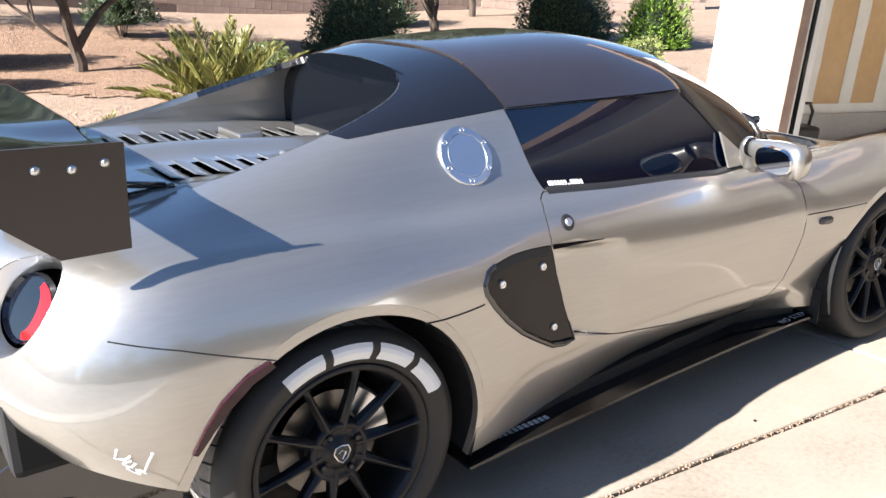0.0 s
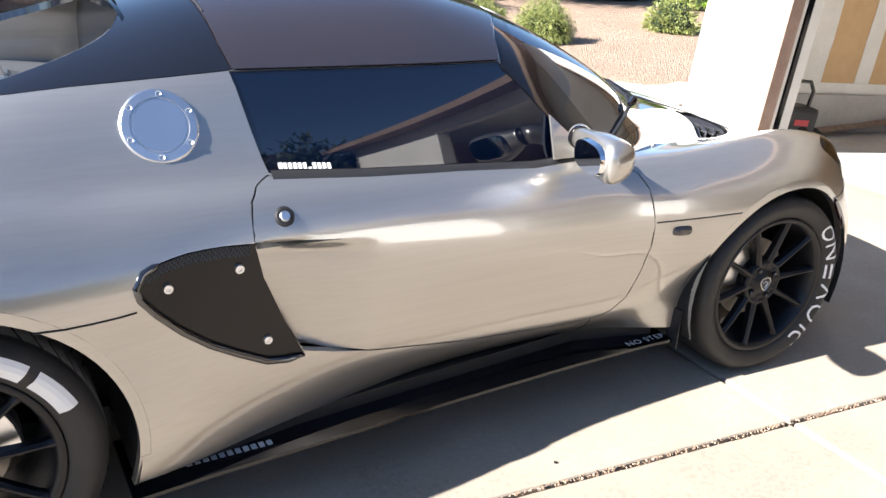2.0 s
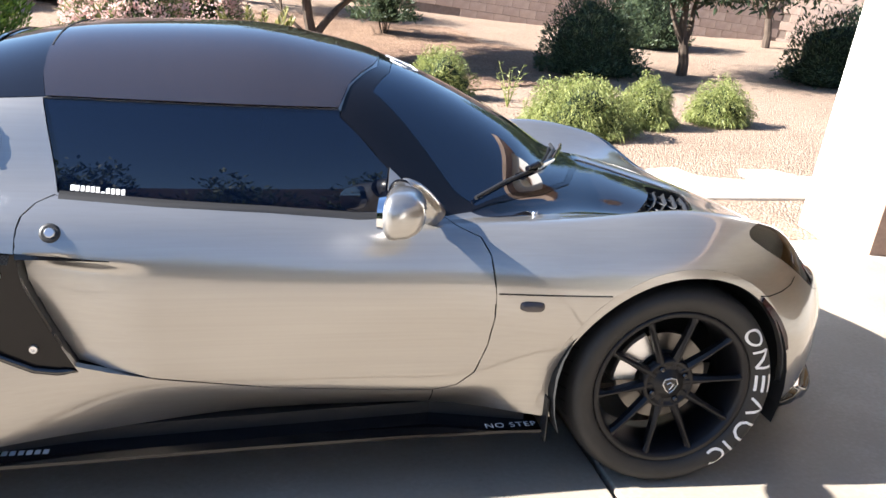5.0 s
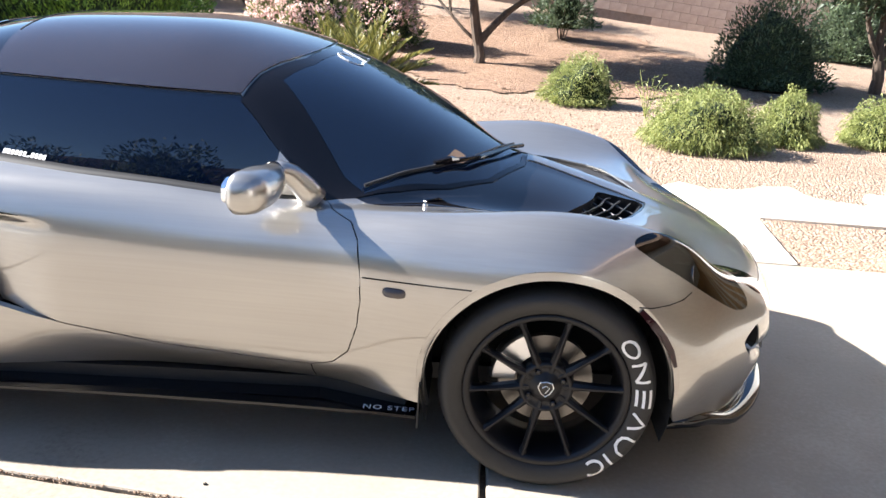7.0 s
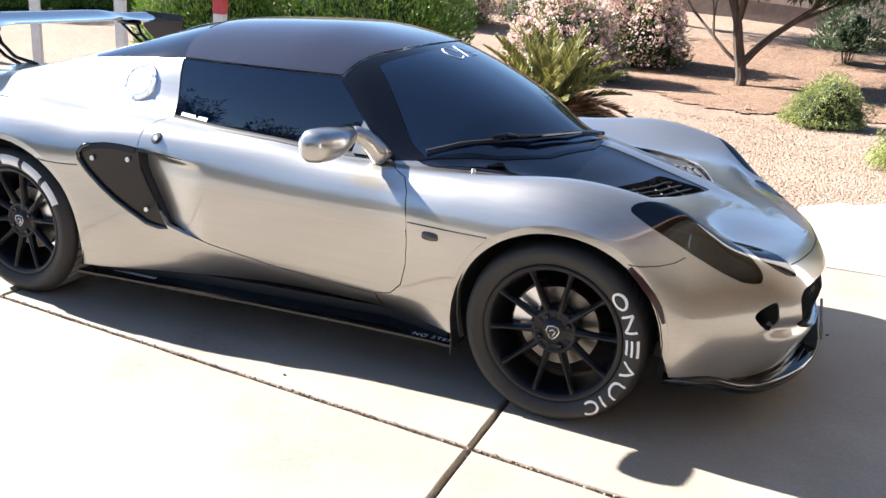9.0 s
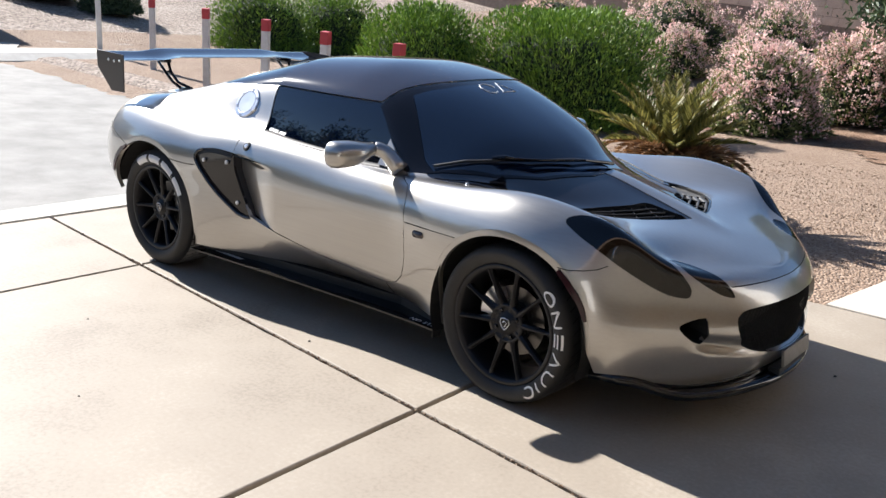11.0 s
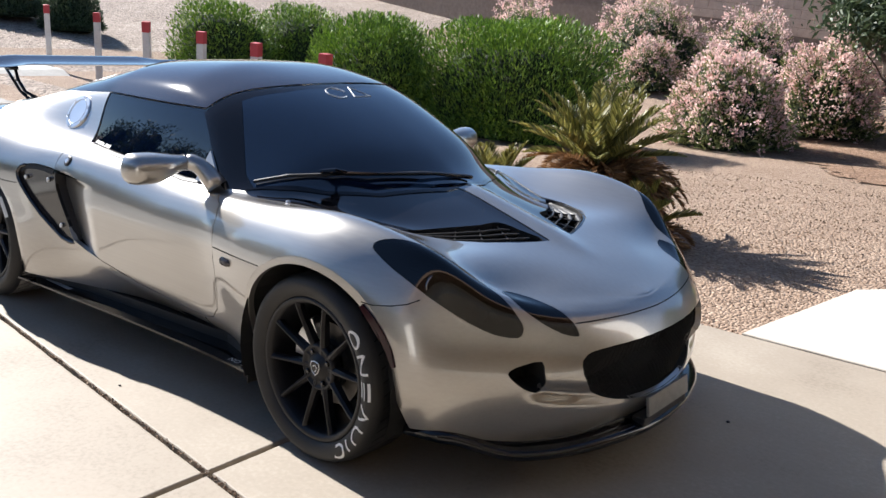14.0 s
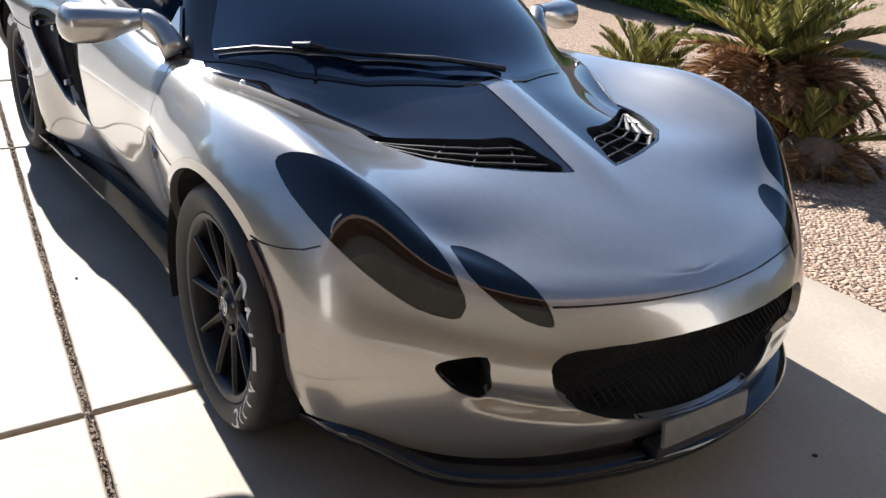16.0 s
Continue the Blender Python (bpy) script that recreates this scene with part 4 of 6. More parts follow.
        for nm, lines in marks:
            m = bmesh.new()
            wide = 0.55 if nm == "bar" else 1.0
            for ln in lines(c):
                fine = []
                for (a, r), (b, q) in zip(ln, ln[1:]):
                    fine += [(a + (b - a) * i / 4, r + (q - r) * i / 4) for i in range(4)]
                fine.append(ln[-1])
                stroke(m, fine, .0076, wall)
            part("tyre_mark", m, M_white, hub, "white painted shape on the tyre wall")
            c -= radians({"bar": 10.6, "cup": 13.5}.get(nm, 16.8))
    hub.parent = car
    hub.matrix_local = Matrix.Translation((x0, s * (0.805 if rear else 0.810), z0)) @ Matrix.Rotation((0 if s < 0 else math.pi) - (0 if rear else radians(2)), 4, "Z")
    return hub


for s in SIDES:
    wheel("front_wheel", 1.15, .300, .300, .185, s, False)
    wheel("rear_wheel", -1.15, .312, .312, .235, s, True)

# wheel wells, dark
for s in SIDES:
    for wn_, (x0, z0, r) in WHEELS.items():
        bm = bmesh.new()
        n = 24
        rr = r + 0.006
        a0, a1 = ((-20, 200) if wn_ == "front" else (-18, 165))
        A = [bm.verts.new((x0 + rr * math.cos(radians(a0 + (a1 - a0) * i / n)), s * .825, z0 + rr * math.sin(radians(a0 + (a1 - a0) * i / n)))) for i in range(n + 1)]
        B = [bm.verts.new((v.co.x, s * .46, v.co.z)) for v in A]
        for i in range(n):
            bm.faces.new((A[i], A[i + 1], B[i + 1], B[i]))
        bm.faces.new(B)
        part("wheel_well", bm, M_dark, car)

# floor pan
bm = bmesh.new()
prism(bm, [(-1.55, -.45), (-1.5, -.50), (-.80, -.50), (-.76, -.78), (-.4, -.72), (.5, -.655), (.76, -.72), (.80, -.50), (1.5, -.48), (1.70, -.45), (1.84, -.30), (1.88, 0), (1.84, .30), (1.70, .45), (1.5, .48), (.80, .50), (.76, .72), (.5, .655), (-.4, .72), (-.76, .78), (-.80, .50), (-1.5, .50), (-1.55, .45)], .15, .205)
part("floor_pan", bm, M_black, car)

# ---- side skirts ----
for s in SIDES:
    bm = bmesh.new()
    edge = [(-.81, .838), (-.62, .822), (-.40, .812), (0, .790), (.40, .776), (.70, .775), (.795, .780), (.80, .60), (-.81, .60)]
    prism(bm, [(x, s * y) for x, y in edge], .160, .169)
    skirt = part("side_skirt", bm, M_satin, car, "flat black side skirt blade")
    if s < 0:
        bm = bmesh.new()
        for i in range(12):
            if i == 0:
                continue
            x = -.70 + i * .019
            box(bm, (x, -.772, .1692), (x + .013, -.752, .1697))
        part("skirt_lettering", bm, mat("grey_print", (0.45, 0.45, 0.45), 0.5), skirt, "row of small grey printed bars")
        cu = bpy.data.curves.new("words", "FONT")
        cu.body, cu.size, cu.align_x, cu.align_y = "NO STEP", 0.034, "CENTER", "CENTER"
        cu.space_character = 1.15
        tmp = new("words", cu)
        me = bpy.data.meshes.new_from_object(tmp.evaluated_get(bpy.context.evaluated_depsgraph_get()))
        bpy.data.objects.remove(tmp)
        me.materials.append(M_white)
        w = new("skirt_words", me)
        w.matrix_world = Matrix.Translation((.715, -.748, .1698)) @ Matrix.Rotation(radians(1), 4, "Z")
        w.parent = skirt
        w["label"] = "white printed words NO STEP"
    # flap behind the front wheel
    bm = bmesh.new()
    box(bm, (.800, s * .765 - .03, .14), (.804, s * .765 + .018, .27))
    part("mud_flap", bm, M_black, car)

M_slat = mat("vent_plastic", (.016, .016, .017), .5)

# ---- nose: splitter, plate, grille, lamps, vents ----
def nose_line(z, out, lo=-.70, hi=.70, n=36):
    pts = []
    for i in range(n + 1):
        y = lo + (hi - lo) * i / n
        p = ahead(y, z)
        nrm = skin_normal(p)
        nrm.z = 0
        nrm.normalize()
        pts.append((p.x + nrm.x * out, p.y + nrm.y * out))
    return pts


def lip_line(out, n=48):
    """The splitter's edge round the nose; its ends climb to the arches."""
    pts = []
    for i in range(n + 1):
        y = -.72 + 1.44 * i / n
        p = ahead(y, .215)
        nrm = skin_normal(p)
        nrm.z = 0
        nrm.normalize()
        e = float(ease(np.array((abs(y) - .50) / .22)))
        pts.append(Vector((p.x + nrm.x * out * (1 - .55 * e), p.y + nrm.y * out * (1 - .55 * e), .142 + .055 * e * e)))
    for k, sg in ((0, -1), (len(pts), 1)):
        pts.insert(k, Vector((1.50, sg * (.762 + out * .35), .205)))
    return pts


bm = bmesh.new()
rows = [[bm.verts.new(p + Vector((0, 0, h))) for p in lip_line(o)] for o, h in ((-.05, .030), (.004, .020), (.030, .014), (.037, .004), (.030, -.012), (-.05, -.012))]
for A, B in zip(rows, rows[1:] + rows[:1]):
    for i in range(len(A) - 1):
        bm.faces.new((A[i], A[i + 1], B[i + 1], B[i]))
for i in (0, -1):
    bm.faces.new([r[i] for r in rows])
bmesh.ops.recalc_face_normals(bm, faces=bm.faces[:])
lip = part("front_splitter", bm, M_satin, car, "gloss black front splitter blade", smooth=True)
bm = bmesh.new()
A = [bm.verts.new(p) for p in lip_line(-.010)]
B = [bm.verts.new(p + Vector((0, 0, .055))) for p in lip_line(-.012)]
for i in range(len(A) - 1):
    bm.faces.new((A[i], A[i + 1], B[i + 1], B[i]))
part("air_dam", bm, M_satin, lip, smooth=True)

bm = bmesh.new()
box(bm, (-.004, -.140, -.031), (.006, .140, .031), .002)
pl = part("number_plate", bm, mottled("plate_grey", [(.3, (.13, .125, .12)), (.7, (.18, .175, .165))], 30, .45, bumps=.05), car, "plain grey number plate blank")
pl.matrix_local = Matrix.Translation((1.948, 0.0, .222)) @ Matrix.Rotation(radians(-8), 4, "Y")
bm = bmesh.new()
box(bm, (1.90, -.14, .15), (1.945, .16, .18), .004)
part("plate_bracket", bm, M_black, car)


def pocket(pts3, way, depth, material, name, shrink=0.9):
    """A dark well behind an opening, from its outline inwards along way."""
    bm = bmesh.new()
    w = Vector(way).normalized()
    c = sum((Vector(p) for p in pts3), Vector()) / len(pts3)
    A = [bm.verts.new(p) for p in pts3]
    B = [bm.verts.new(c + (Vector(p) - c) * shrink + w * depth) for p in pts3]
    n = len(A)
    for i in range(n):
        bm.faces.new((A[i], A[(i + 1) % n], B[(i + 1) % n], B[i]))
    bm.faces.new(B)
    return part(name, bm, material, car)


g = [ahead(y * 1.01, z, -.004) for y, z in smooth_loop(grille, 2)]
pocket(g, (-1, 0, 0), .10, M_dark, "grille_duct")
bm = bmesh.new()
for k in range(-23, 24):
    for t in (-1, 1):
        line = []
        for i in range(25):
            z = .25 + .195 * i / 24
            y = k * .02 + t * (z - .345) * .9
            lim = float(np.interp(z, (.246, .268, .305, .355, .408, .432, .448), (.10, .25, .34, .395, .41, .396, .34)))
            if abs(y) < lim:
                line.append(ahead(y, z, -.028))
        if len(line) > 1:
            tube(bm, [line[0], line[len(line) // 2], line[-1]], .0012, 4, caps=False)
part("grille_mesh", bm, M_dark, car, "black wire mesh in the grille").data
for s in SIDES:
    pts = [ahead(s * y, z, -.003) for y, z in smooth_loop(fog, 2)]
    pocket(pts, (-1, -s * .5, 0), .09, M_dark, "fog_duct")
    v = [above(x, s * y, -.003) for x, y in smooth_loop(vent, 3)]
    pocket(v, (0, 0, -1), .07, M_dark, "vent_well", 1.0)
    # curved vent slats, following the front edge
    front = [(1.165, .436), (1.238, .420), (1.332, .376), (1.398, .300), (1.443, .195), (1.474, .092)]
    back = [(1.160, .428), (1.205, .362), (1.262, .283), (1.303, .205), (1.326, .130), (1.34, .125)]
    for k in range(4):
        f = .04 + .27 * k
        bm = bmesh.new()
        rows = []
        edge = [tuple(a + (b - a) * f for a, b in zip(p, q)) for p, q in zip(front, back)]
        for i in range(21):
            u = 5 * i / 20
            j = min(int(u), 4)
            x, y = (edge[j][c] + (edge[j + 1][c] - edge[j][c]) * (u - j) for c in (0, 1))
            p = above(x, s * y, 0)
            rows.append([bm.verts.new(p + Vector(o)) for o in ((.010, 0, -.014), (-.006, 0, -.032), (-.009, 0, -.030), (.006, 0, -.011))])
        for A, B in zip(rows, rows[1:]):
            for i in range(4):
                bm.faces.new((A[i], A[(i + 1) % 4], B[(i + 1) % 4], B[i]))
        bm.faces.new(rows[0])
        bm.faces.new(rows[-1][::-1])
        bmesh.ops.recalc_face_normals(bm, faces=bm.faces[:])
        part("vent_slat", bm, M_slat, car, smooth=True)
    for k in range(1, 5):
        bm = bmesh.new()
        (x1, y1), (x0, y0) = front[k], back[k]
        tube(bm, [above(x0 + (x1 - x0) * t, s * (y0 + (y1 - y0) * t), -.020) for t in (0, .33, .66, 1)], .004, 6)
        part("vent_rib", bm, M_slat, car)

# ---- seams and small fittings on the flank ----
M_seam = M_dark


def seam(pts, r=.0022):
    bm = bmesh.new()
    tube(bm, pts, r, 6)
    part("panel_seam", bm, M_seam, car)


def between(a, b, n):
    return [tuple(a[i] + (b[i] - a[i]) * k / n for i in range(len(a))) for k in range(n + 1)]


for s in SIDES:
    seam([side(x, z, 0, s) for x, z in between((.632, .584), (.925, .587), 14)])
    seam([side(x, z, 0, s) for x, z in ((-.955, .611), (-.90, .604), (-.85, .602), (-.80, .602), (-.765, .604))])
    seam([side(x, z, 0, s) for x, z in between((-1.62, .716), (-1.505, .688), 6) + between((-1.505, .688), (-1.325, .628), 8)[1:]], .0016)
    seam([side(x, z, 0, s) for x, z in ((1.365, .572), (1.40, .568), (1.45, .573), (1.49, .582), (1.515, .596))], .0018)
    seam([side(x, z, 0, s) for x, z in between((.488, .285), (.492, .225), 5)], .0018)
seam([ahead(y, .514 + .012 * (abs(y) / .54) ** 2 - .0, 0) for y in np.linspace(-.385, .385, 40)], .0022)
seam([above(x, 0.0, -.001) for x in ()] or [above(-.43 - .05, y, .004) for y in np.linspace(-.36, .36, 24)], .0025)

for s in SIDES:
    # side repeater
    bm = bmesh.new()
    q = []
    for i in range(20):
        a = i * math.tau / 20
        q.append((.720 + .033 * abs(math.cos(a)) ** .6 * math.copysign(1, math.cos(a)), .553 + .015 * abs(math.sin(a)) ** .6 * math.copysign(1, math.sin(a))))
    lo = [bm.verts.new(side(x, z, -.002, s)) for x, z in q]
    hi = [bm.verts.new(side(.720 + (x - .720) * .8, .553 + (z - .553) * .75, .009, s)) for x, z in q]
    bm.faces.new(hi)
    for i in range(20):
        bm.faces.new((lo[i], lo[(i + 1) % 20], hi[(i + 1) % 20], hi[i]))
    bmesh.ops.recalc_face_normals(bm, faces=bm.faces[:])
    part("side_repeater", bm, mat("smoked_repeater", (.07, .06, .06), .12), car, "small smoked side indicator", smooth=True)
    # lock barrel
    p = side(-.433, .735, 0, s)
    n = skin_normal(p)
    turn = Matrix.Translation(p) @ n.to_track_quat("Z", "Y").to_matrix().to_4x4()
    bm = bmesh.new()
    lathe(bm, [(.0005, .004), (.018, .004), (.023, .001), (.023, -.01), (.0005, -.01)], 32, "z")
    lk = part("door_lock", bm, M_black, car, smooth=False)
    lk.matrix_local = turn
    bm = bmesh.new()
    lathe(bm, [(.0005, .008), (.010, .008), (.012, .005), (.012, .0), (.0005, .0)], 24, "z")
    part("lock_barrel", bm, M_alu, lk, "bright lock barrel")
    # black wall of the duct, in front of the cover plate
    bm = bmesh.new()
    rows = []
    for x, z in between((-.507, .691), (-.493, .614), 4) + between((-.493, .614), (-.451, .509), 4)[1:] + between((-.451, .509), (-.399, .401), 4)[1:]:
        p = side(x, z, -.004, s)
        rows.append((bm.verts.new(p), bm.verts.new(p + Vector((.004, -s * .10, 0)))))
    for A, B in zip(rows, rows[1:]):
        bm.faces.new((A[0], B[0], B[1], A[1]))
    part("duct_wall", bm, M_black, car)
    # raised gloss rim round the lower edge of the cover
    bm = bmesh.new()
    edge = [(-.712, .690), (-.745, .678), (-.762, .652), (-.757, .628), (-.728, .588), (-.675, .531), (-.618, .482), (-.554, .440), (-.489, .401), (-.440, .390), (-.398, .391)]
    tube(bm, [side(x, z, -.003, s) for a, b in zip(edge, edge[1:]) for x, z in between(a, b, 3)[:-1]] + [side(*edge[-1], -.003, s)], [.004] + [.0085] * (3 * len(edge) - 5) + [.006, .004], 10)
    part("scoop_rim", bm, M_gloss, car, "rounded gloss black rim of the scoop", smooth=True)
    # scoop bolts and carbon band
    for x, z in ((-.699, .637), (-.546, .645), (-.485, .455)):
        p = side(x, z, -.004, s)
        t2 = Matrix.Translation(p) @ Vector((0, s, .05)).to_track_quat("Z", "Y").to_matrix().to_4x4()
        bm = bmesh.new()
        lathe(bm, [(.0005, .002), (.004, .0025), (.005, .005), (.009, .005), (.0105, .002), (.0105, -.002), (.0005, -.002)], 20, "z")
        b = part("scoop_bolt", bm, M_alu, car, "bright button-head bolt", smooth=False)
        b.matrix_local = t2
    bm = bmesh.new()
    up = [(-.752, .665), (-.735, .680), (-.705, .690), (-.650, .698), (-.579, .697), (-.516, .690)]
    dn = [(-.738, .655), (-.712, .668), (-.69, .673), (-.645, .678), (-.58, .676), (-.522, .668)]
    fine_u = [tuple(v) for a, b in zip(up, up[1:]) for v in between(a, b, 4)[:-1]] + [up[-1]]
    fine_d = [tuple(v) for a, b in zip(dn, dn[1:]) for v in between(a, b, 4)[:-1]] + [dn[-1]]
    A = [bm.verts.new(side(x, z, -.0035, s)) for x, z in fine_u]
    B = [bm.verts.new(side(x, z, -.0035, s)) for x, z in fine_d]
    for i in range(len(A) - 1):
        bm.faces.new((A[i], A[i + 1], B[i + 1], B[i]) if s < 0 else (A[i + 1], A[i], B[i], B[i + 1]))
    part("carbon_band", bm, M_weave, car, "woven carbon band along the scoop", smooth=True)
    # black strip added to paint the blade crease's shade, fading forward along the door
    bm = bmesh.new()
    rows = []
    for i in range(15):
        x = -.506 + .20 * i / 14
        z = .690 - .115 * (x + .5)
        h = .006 * (1 - i / 14) + .0006
        rows.append((bm.verts.new(side(x, z + .003, .0012, s)), bm.verts.new(side(x, z + .003 - h * 2, .0012, s))))
    for A, B in zip(rows, rows[1:]):
        bm.faces.new((A[0], B[0], B[1], A[1]))
    part("door_crease_trim", bm, M_satin, car)
    # wheel-arch marker lenses
    for name, arc, x0, z0, r in (("front_marker", (7, 52), 1.15, .298, .338), ("rear_marker", (113, 168), -1.15, .306, .366)):
        bm = bmesh.new()
        rows = []
        if name == "front_marker":
            pts = [(1.372, .565), (1.41, .53), (1.445, .49), (1.472, .45), (1.488, .405)]
            off = .014
        else:
            pts = [(-1.335, .626), (-1.388, .604), (-1.438, .563), (-1.475, .515), (-1.503, .465)]
            off = -.016
        for a, b in zip(pts, pts[1:]):
            for x, z in between(a, b, 4)[:-1]:
                rows.append((x, z))
        rows.append(pts[-1])
        vs = []
        for i, (x, z) in enumerate(rows):
            t = i / (len(rows) - 1)
            w = abs(off) * (.35 + .65 * math.sin(math.pi * min(1, .15 + .8 * t)))
            d = Vector((x - x0, 0, z - z0)).normalized()
            a, b = side(x - d.x * w, z - d.z * w, .003, s), side(x + d.x * w * .4, z + d.z * w * .4, .003, s)
            vs.append([bm.verts.new(v) for v in (a - Vector((0, s * .008, 0)), a + Vector((0, s * .004, 0)), b + Vector((0, s * .004, 0)), b - Vector((0, s * .008, 0)))])
        for A, B in zip(vs, vs[1:]):
            for i in range(4):
                bm.faces.new((A[i], A[(i + 1) % 4], B[(i + 1) % 4], B[i]))
        bm.faces.new(vs[0])
        bm.faces.new(vs[-1][::-1])
        bmesh.ops.recalc_face_normals(bm, faces=bm.faces[:])
        part(name, bm, M_maroon, car, "dark red marker lens along the arch")

# black waist strip along the foot of each side window
for s in SIDES:
    line = [(-.428, .800), (-.20, .784), (.05, .771), (.28, .753), (.47, .753)]
    bm = bmesh.new()
    rows = []
    for a, b in zip(line, line[1:]):
        for x, z in between(a, b, 6)[:-1]:
            rows.append([side(x, z + dz, up, s) for dz, up in ((.009, -.004), (.008, .0015), (-.003, .0025), (-.006, .0))])
    V = [[bm.verts.new(p) for p in r] for r in rows]
    for A, B in zip(V, V[1:]):
        for i in range(3):
            bm.faces.new((A[i], A[i + 1], B[i + 1], B[i]))
    bmesh.ops.recalc_face_normals(bm, faces=bm.faces[:])
    part("waist_strip", bm, M_black, car, "black rubber strip below the side window", smooth=True)
# fuel cap on the right buttress
p = onto((-.646, -2.2, 1.35), Vector((-.646, -.597, .912)) - Vector((-.646, -2.2, 1.35)))
n = skin_normal(p)
bm = bmesh.new()
lathe(bm, [(.0005, .006), (.056, .007), (.0575, .004), (.060, .004), (.062, .008), (.078, .007), (.082, .003), (.082, -.006), (.0005, -.006)], 64, "z")
fc = part("fuel_cap", bm, M_alu, car, "bright round aluminium fuel filler cap", smooth=False)
fc.matrix_local = Matrix.Translation(p) @ n.to_track_quat("Z", "Y").to_matrix().to_4x4()
for k in range(6):
    a = k * math.tau / 6 + .4
    bm = bmesh.new()
    lathe(bm, [(.0005, .0085), (.0045, .0085), (.006, .0098), (.0065, .007)], 12, "z", (.0700 * math.cos(a), .0700 * math.sin(a), 0), closed=False)
    part("cap_bolt", bm, M_alu, fc)
# decal bars on the side window
bm = bmesh.new()
for i in range(11):
    x = -.405 + i * .0115
    z = .816 - .0008 * i * 1.15
    h = .011 if i not in (6,) else .003
    c = [side(x + dx, z + dz, .0015 - .004, -1) for dx, dz in ((0, -.006), (.0085 if i else .010, -.006), (.0085 if i else .010, -.006 + h), (0, -.006 + h))]
    bm.faces.new([bm.verts.new(v) for v in c])
part("window_decal", bm, M_white, car, "row of small white printed bars")
# white scribble on the rear quarter
bm = bmesh.new()
for line in ([(-1.635, .500), (-1.638, .478), (-1.622, .472), (-1.612, .482)], [(-1.625, .462), (-1.612, .470), (-1.604, .462), (-1.612, .450), (-1.625, .462)], [(-1.618, .448), (-1.606, .436), (-1.596, .430)], [(-1.576, .486), (-1.584, .462), (-1.590, .436)], [(-1.604, .444), (-1.586, .432)]):
    tube(bm, [side(x, z, 0, -1) for x, z in line], .0028, 6)
part("paint_scribble", bm, M_white, car, "small white hand-drawn pen strokes")

# ---- mirrors ----
for s in SIDES:
    bm = bmesh.new()
    rows = []
    n = 24
    for t in (0, .06, .14, .24, .34, .44, .54, .64, .74, .82, .89, .94, .975, .995, 1):
        full = float(ease(np.array(t / .62)))
        cap = math.sqrt(max(0.02, 1 - max(0, (t - .80) / .20) ** 2.6))
        y = .738 + .214 * t
        hz = (.027 + .028 * full) * cap
        fore, aft = (.030 + .042 * math.sin(math.pi * min(t, .62) / 1.1)) * cap, (.024 + .006 * full) * cap
        cx, cz = .376 - .048 * t, .834 - .014 * full
        ring = []
        for k in range(n):
            a = k * math.tau / n
            c, d = math.cos(a), math.sin(a)
            ring.append(bm.verts.new((cx + math.copysign(abs(c) ** .85, c) * (fore if c > 0 else aft), s * y, cz + math.copysign(abs(d) ** .85, d) * hz)))
        rows.append(ring)
    for A, B in zip(rows, rows[1:]):
        for k in range(n):
            bm.faces.new((A[k], A[(k + 1) % n], B[(k + 1) % n], B[k]))
    bm.faces.new(rows[0])
    bm.faces.new(rows[-1])
    bmesh.ops.recalc_face_normals(bm, faces=bm.faces[:])
    m = part("door_mirror", bm, M_wrap, car, "silver teardrop door mirror", smooth=True)
    bm = bmesh.new()
    ring = []
    for i in range(28):
        a = i * math.tau / 28
        ring.append((.855 + .074 * math.copysign(abs(math.cos(a)) ** .7, math.cos(a)), .820 + .040 * math.copysign(abs(math.sin(a)) ** .7, math.sin(a))))
    lo = [bm.verts.new((.326 - .22 * (y - .855), s * y, z)) for y, z in ring]
    hi = [bm.verts.new((.309 - .22 * (y - .855), s * (.855 + (y - .855) * .95), .820 + (z - .820) * .92)) for y, z in ring]
    bm.faces.new(hi)
    for i in range(28):
        bm.faces.new((lo[i], lo[(i + 1) % 28], hi[(i + 1) % 28], hi[i]))
    bmesh.ops.recalc_face_normals(bm, faces=bm.faces[:])
    part("mirror_glass", bm, M_chrome, m, "mirror glass")
    bm = bmesh.new()
    tube(bm, [(.376, s * .742, .834), (.378, s * .731, .834)], [.0305, .0305], 20)
    part("mirror_collar", bm, M_satin, m)
    bm = bmesh.new()
    tube(bm, [(.378, s * .734, .834), (.392, s * .718, .834), (.412, s * .702, .824), (.434, s * .690, .804), (.455, s * .680, .778), (.472, s * .668, .752)], [.029, .030, .031, .033, .036, .040], 18)
    part("mirror_arm", bm, M_wrap, m, "silver mirror stalk", smooth=True)
    bm = bmesh.new()
    prism(bm, [(0, 0), (.16, 0), (0, .135)], -.004, .004)
    sail = part("mirror_sail", bm, M_wrap, m)
    a, b, c = side(.485, .755, .003, s), side(.35, .758, .003, s), side(.365, .865, .003, s)
    bm = bmesh.new()
    vs = [bm.verts.new(v) for v in (a, b, c)]
    vs2 = [bm.verts.new(v + Vector((0, s * .008, 0))) for v in (a, b, c)]
    bm.faces.new(vs2)
    for i in range(3):
        bm.faces.new((vs[i], vs[(i + 1) % 3], vs2[(i + 1) % 3], vs2[i]))
    bmesh.ops.recalc_face_normals(bm, faces=bm.faces[:])
    bm.to_mesh(sail.data)
    bm.free()

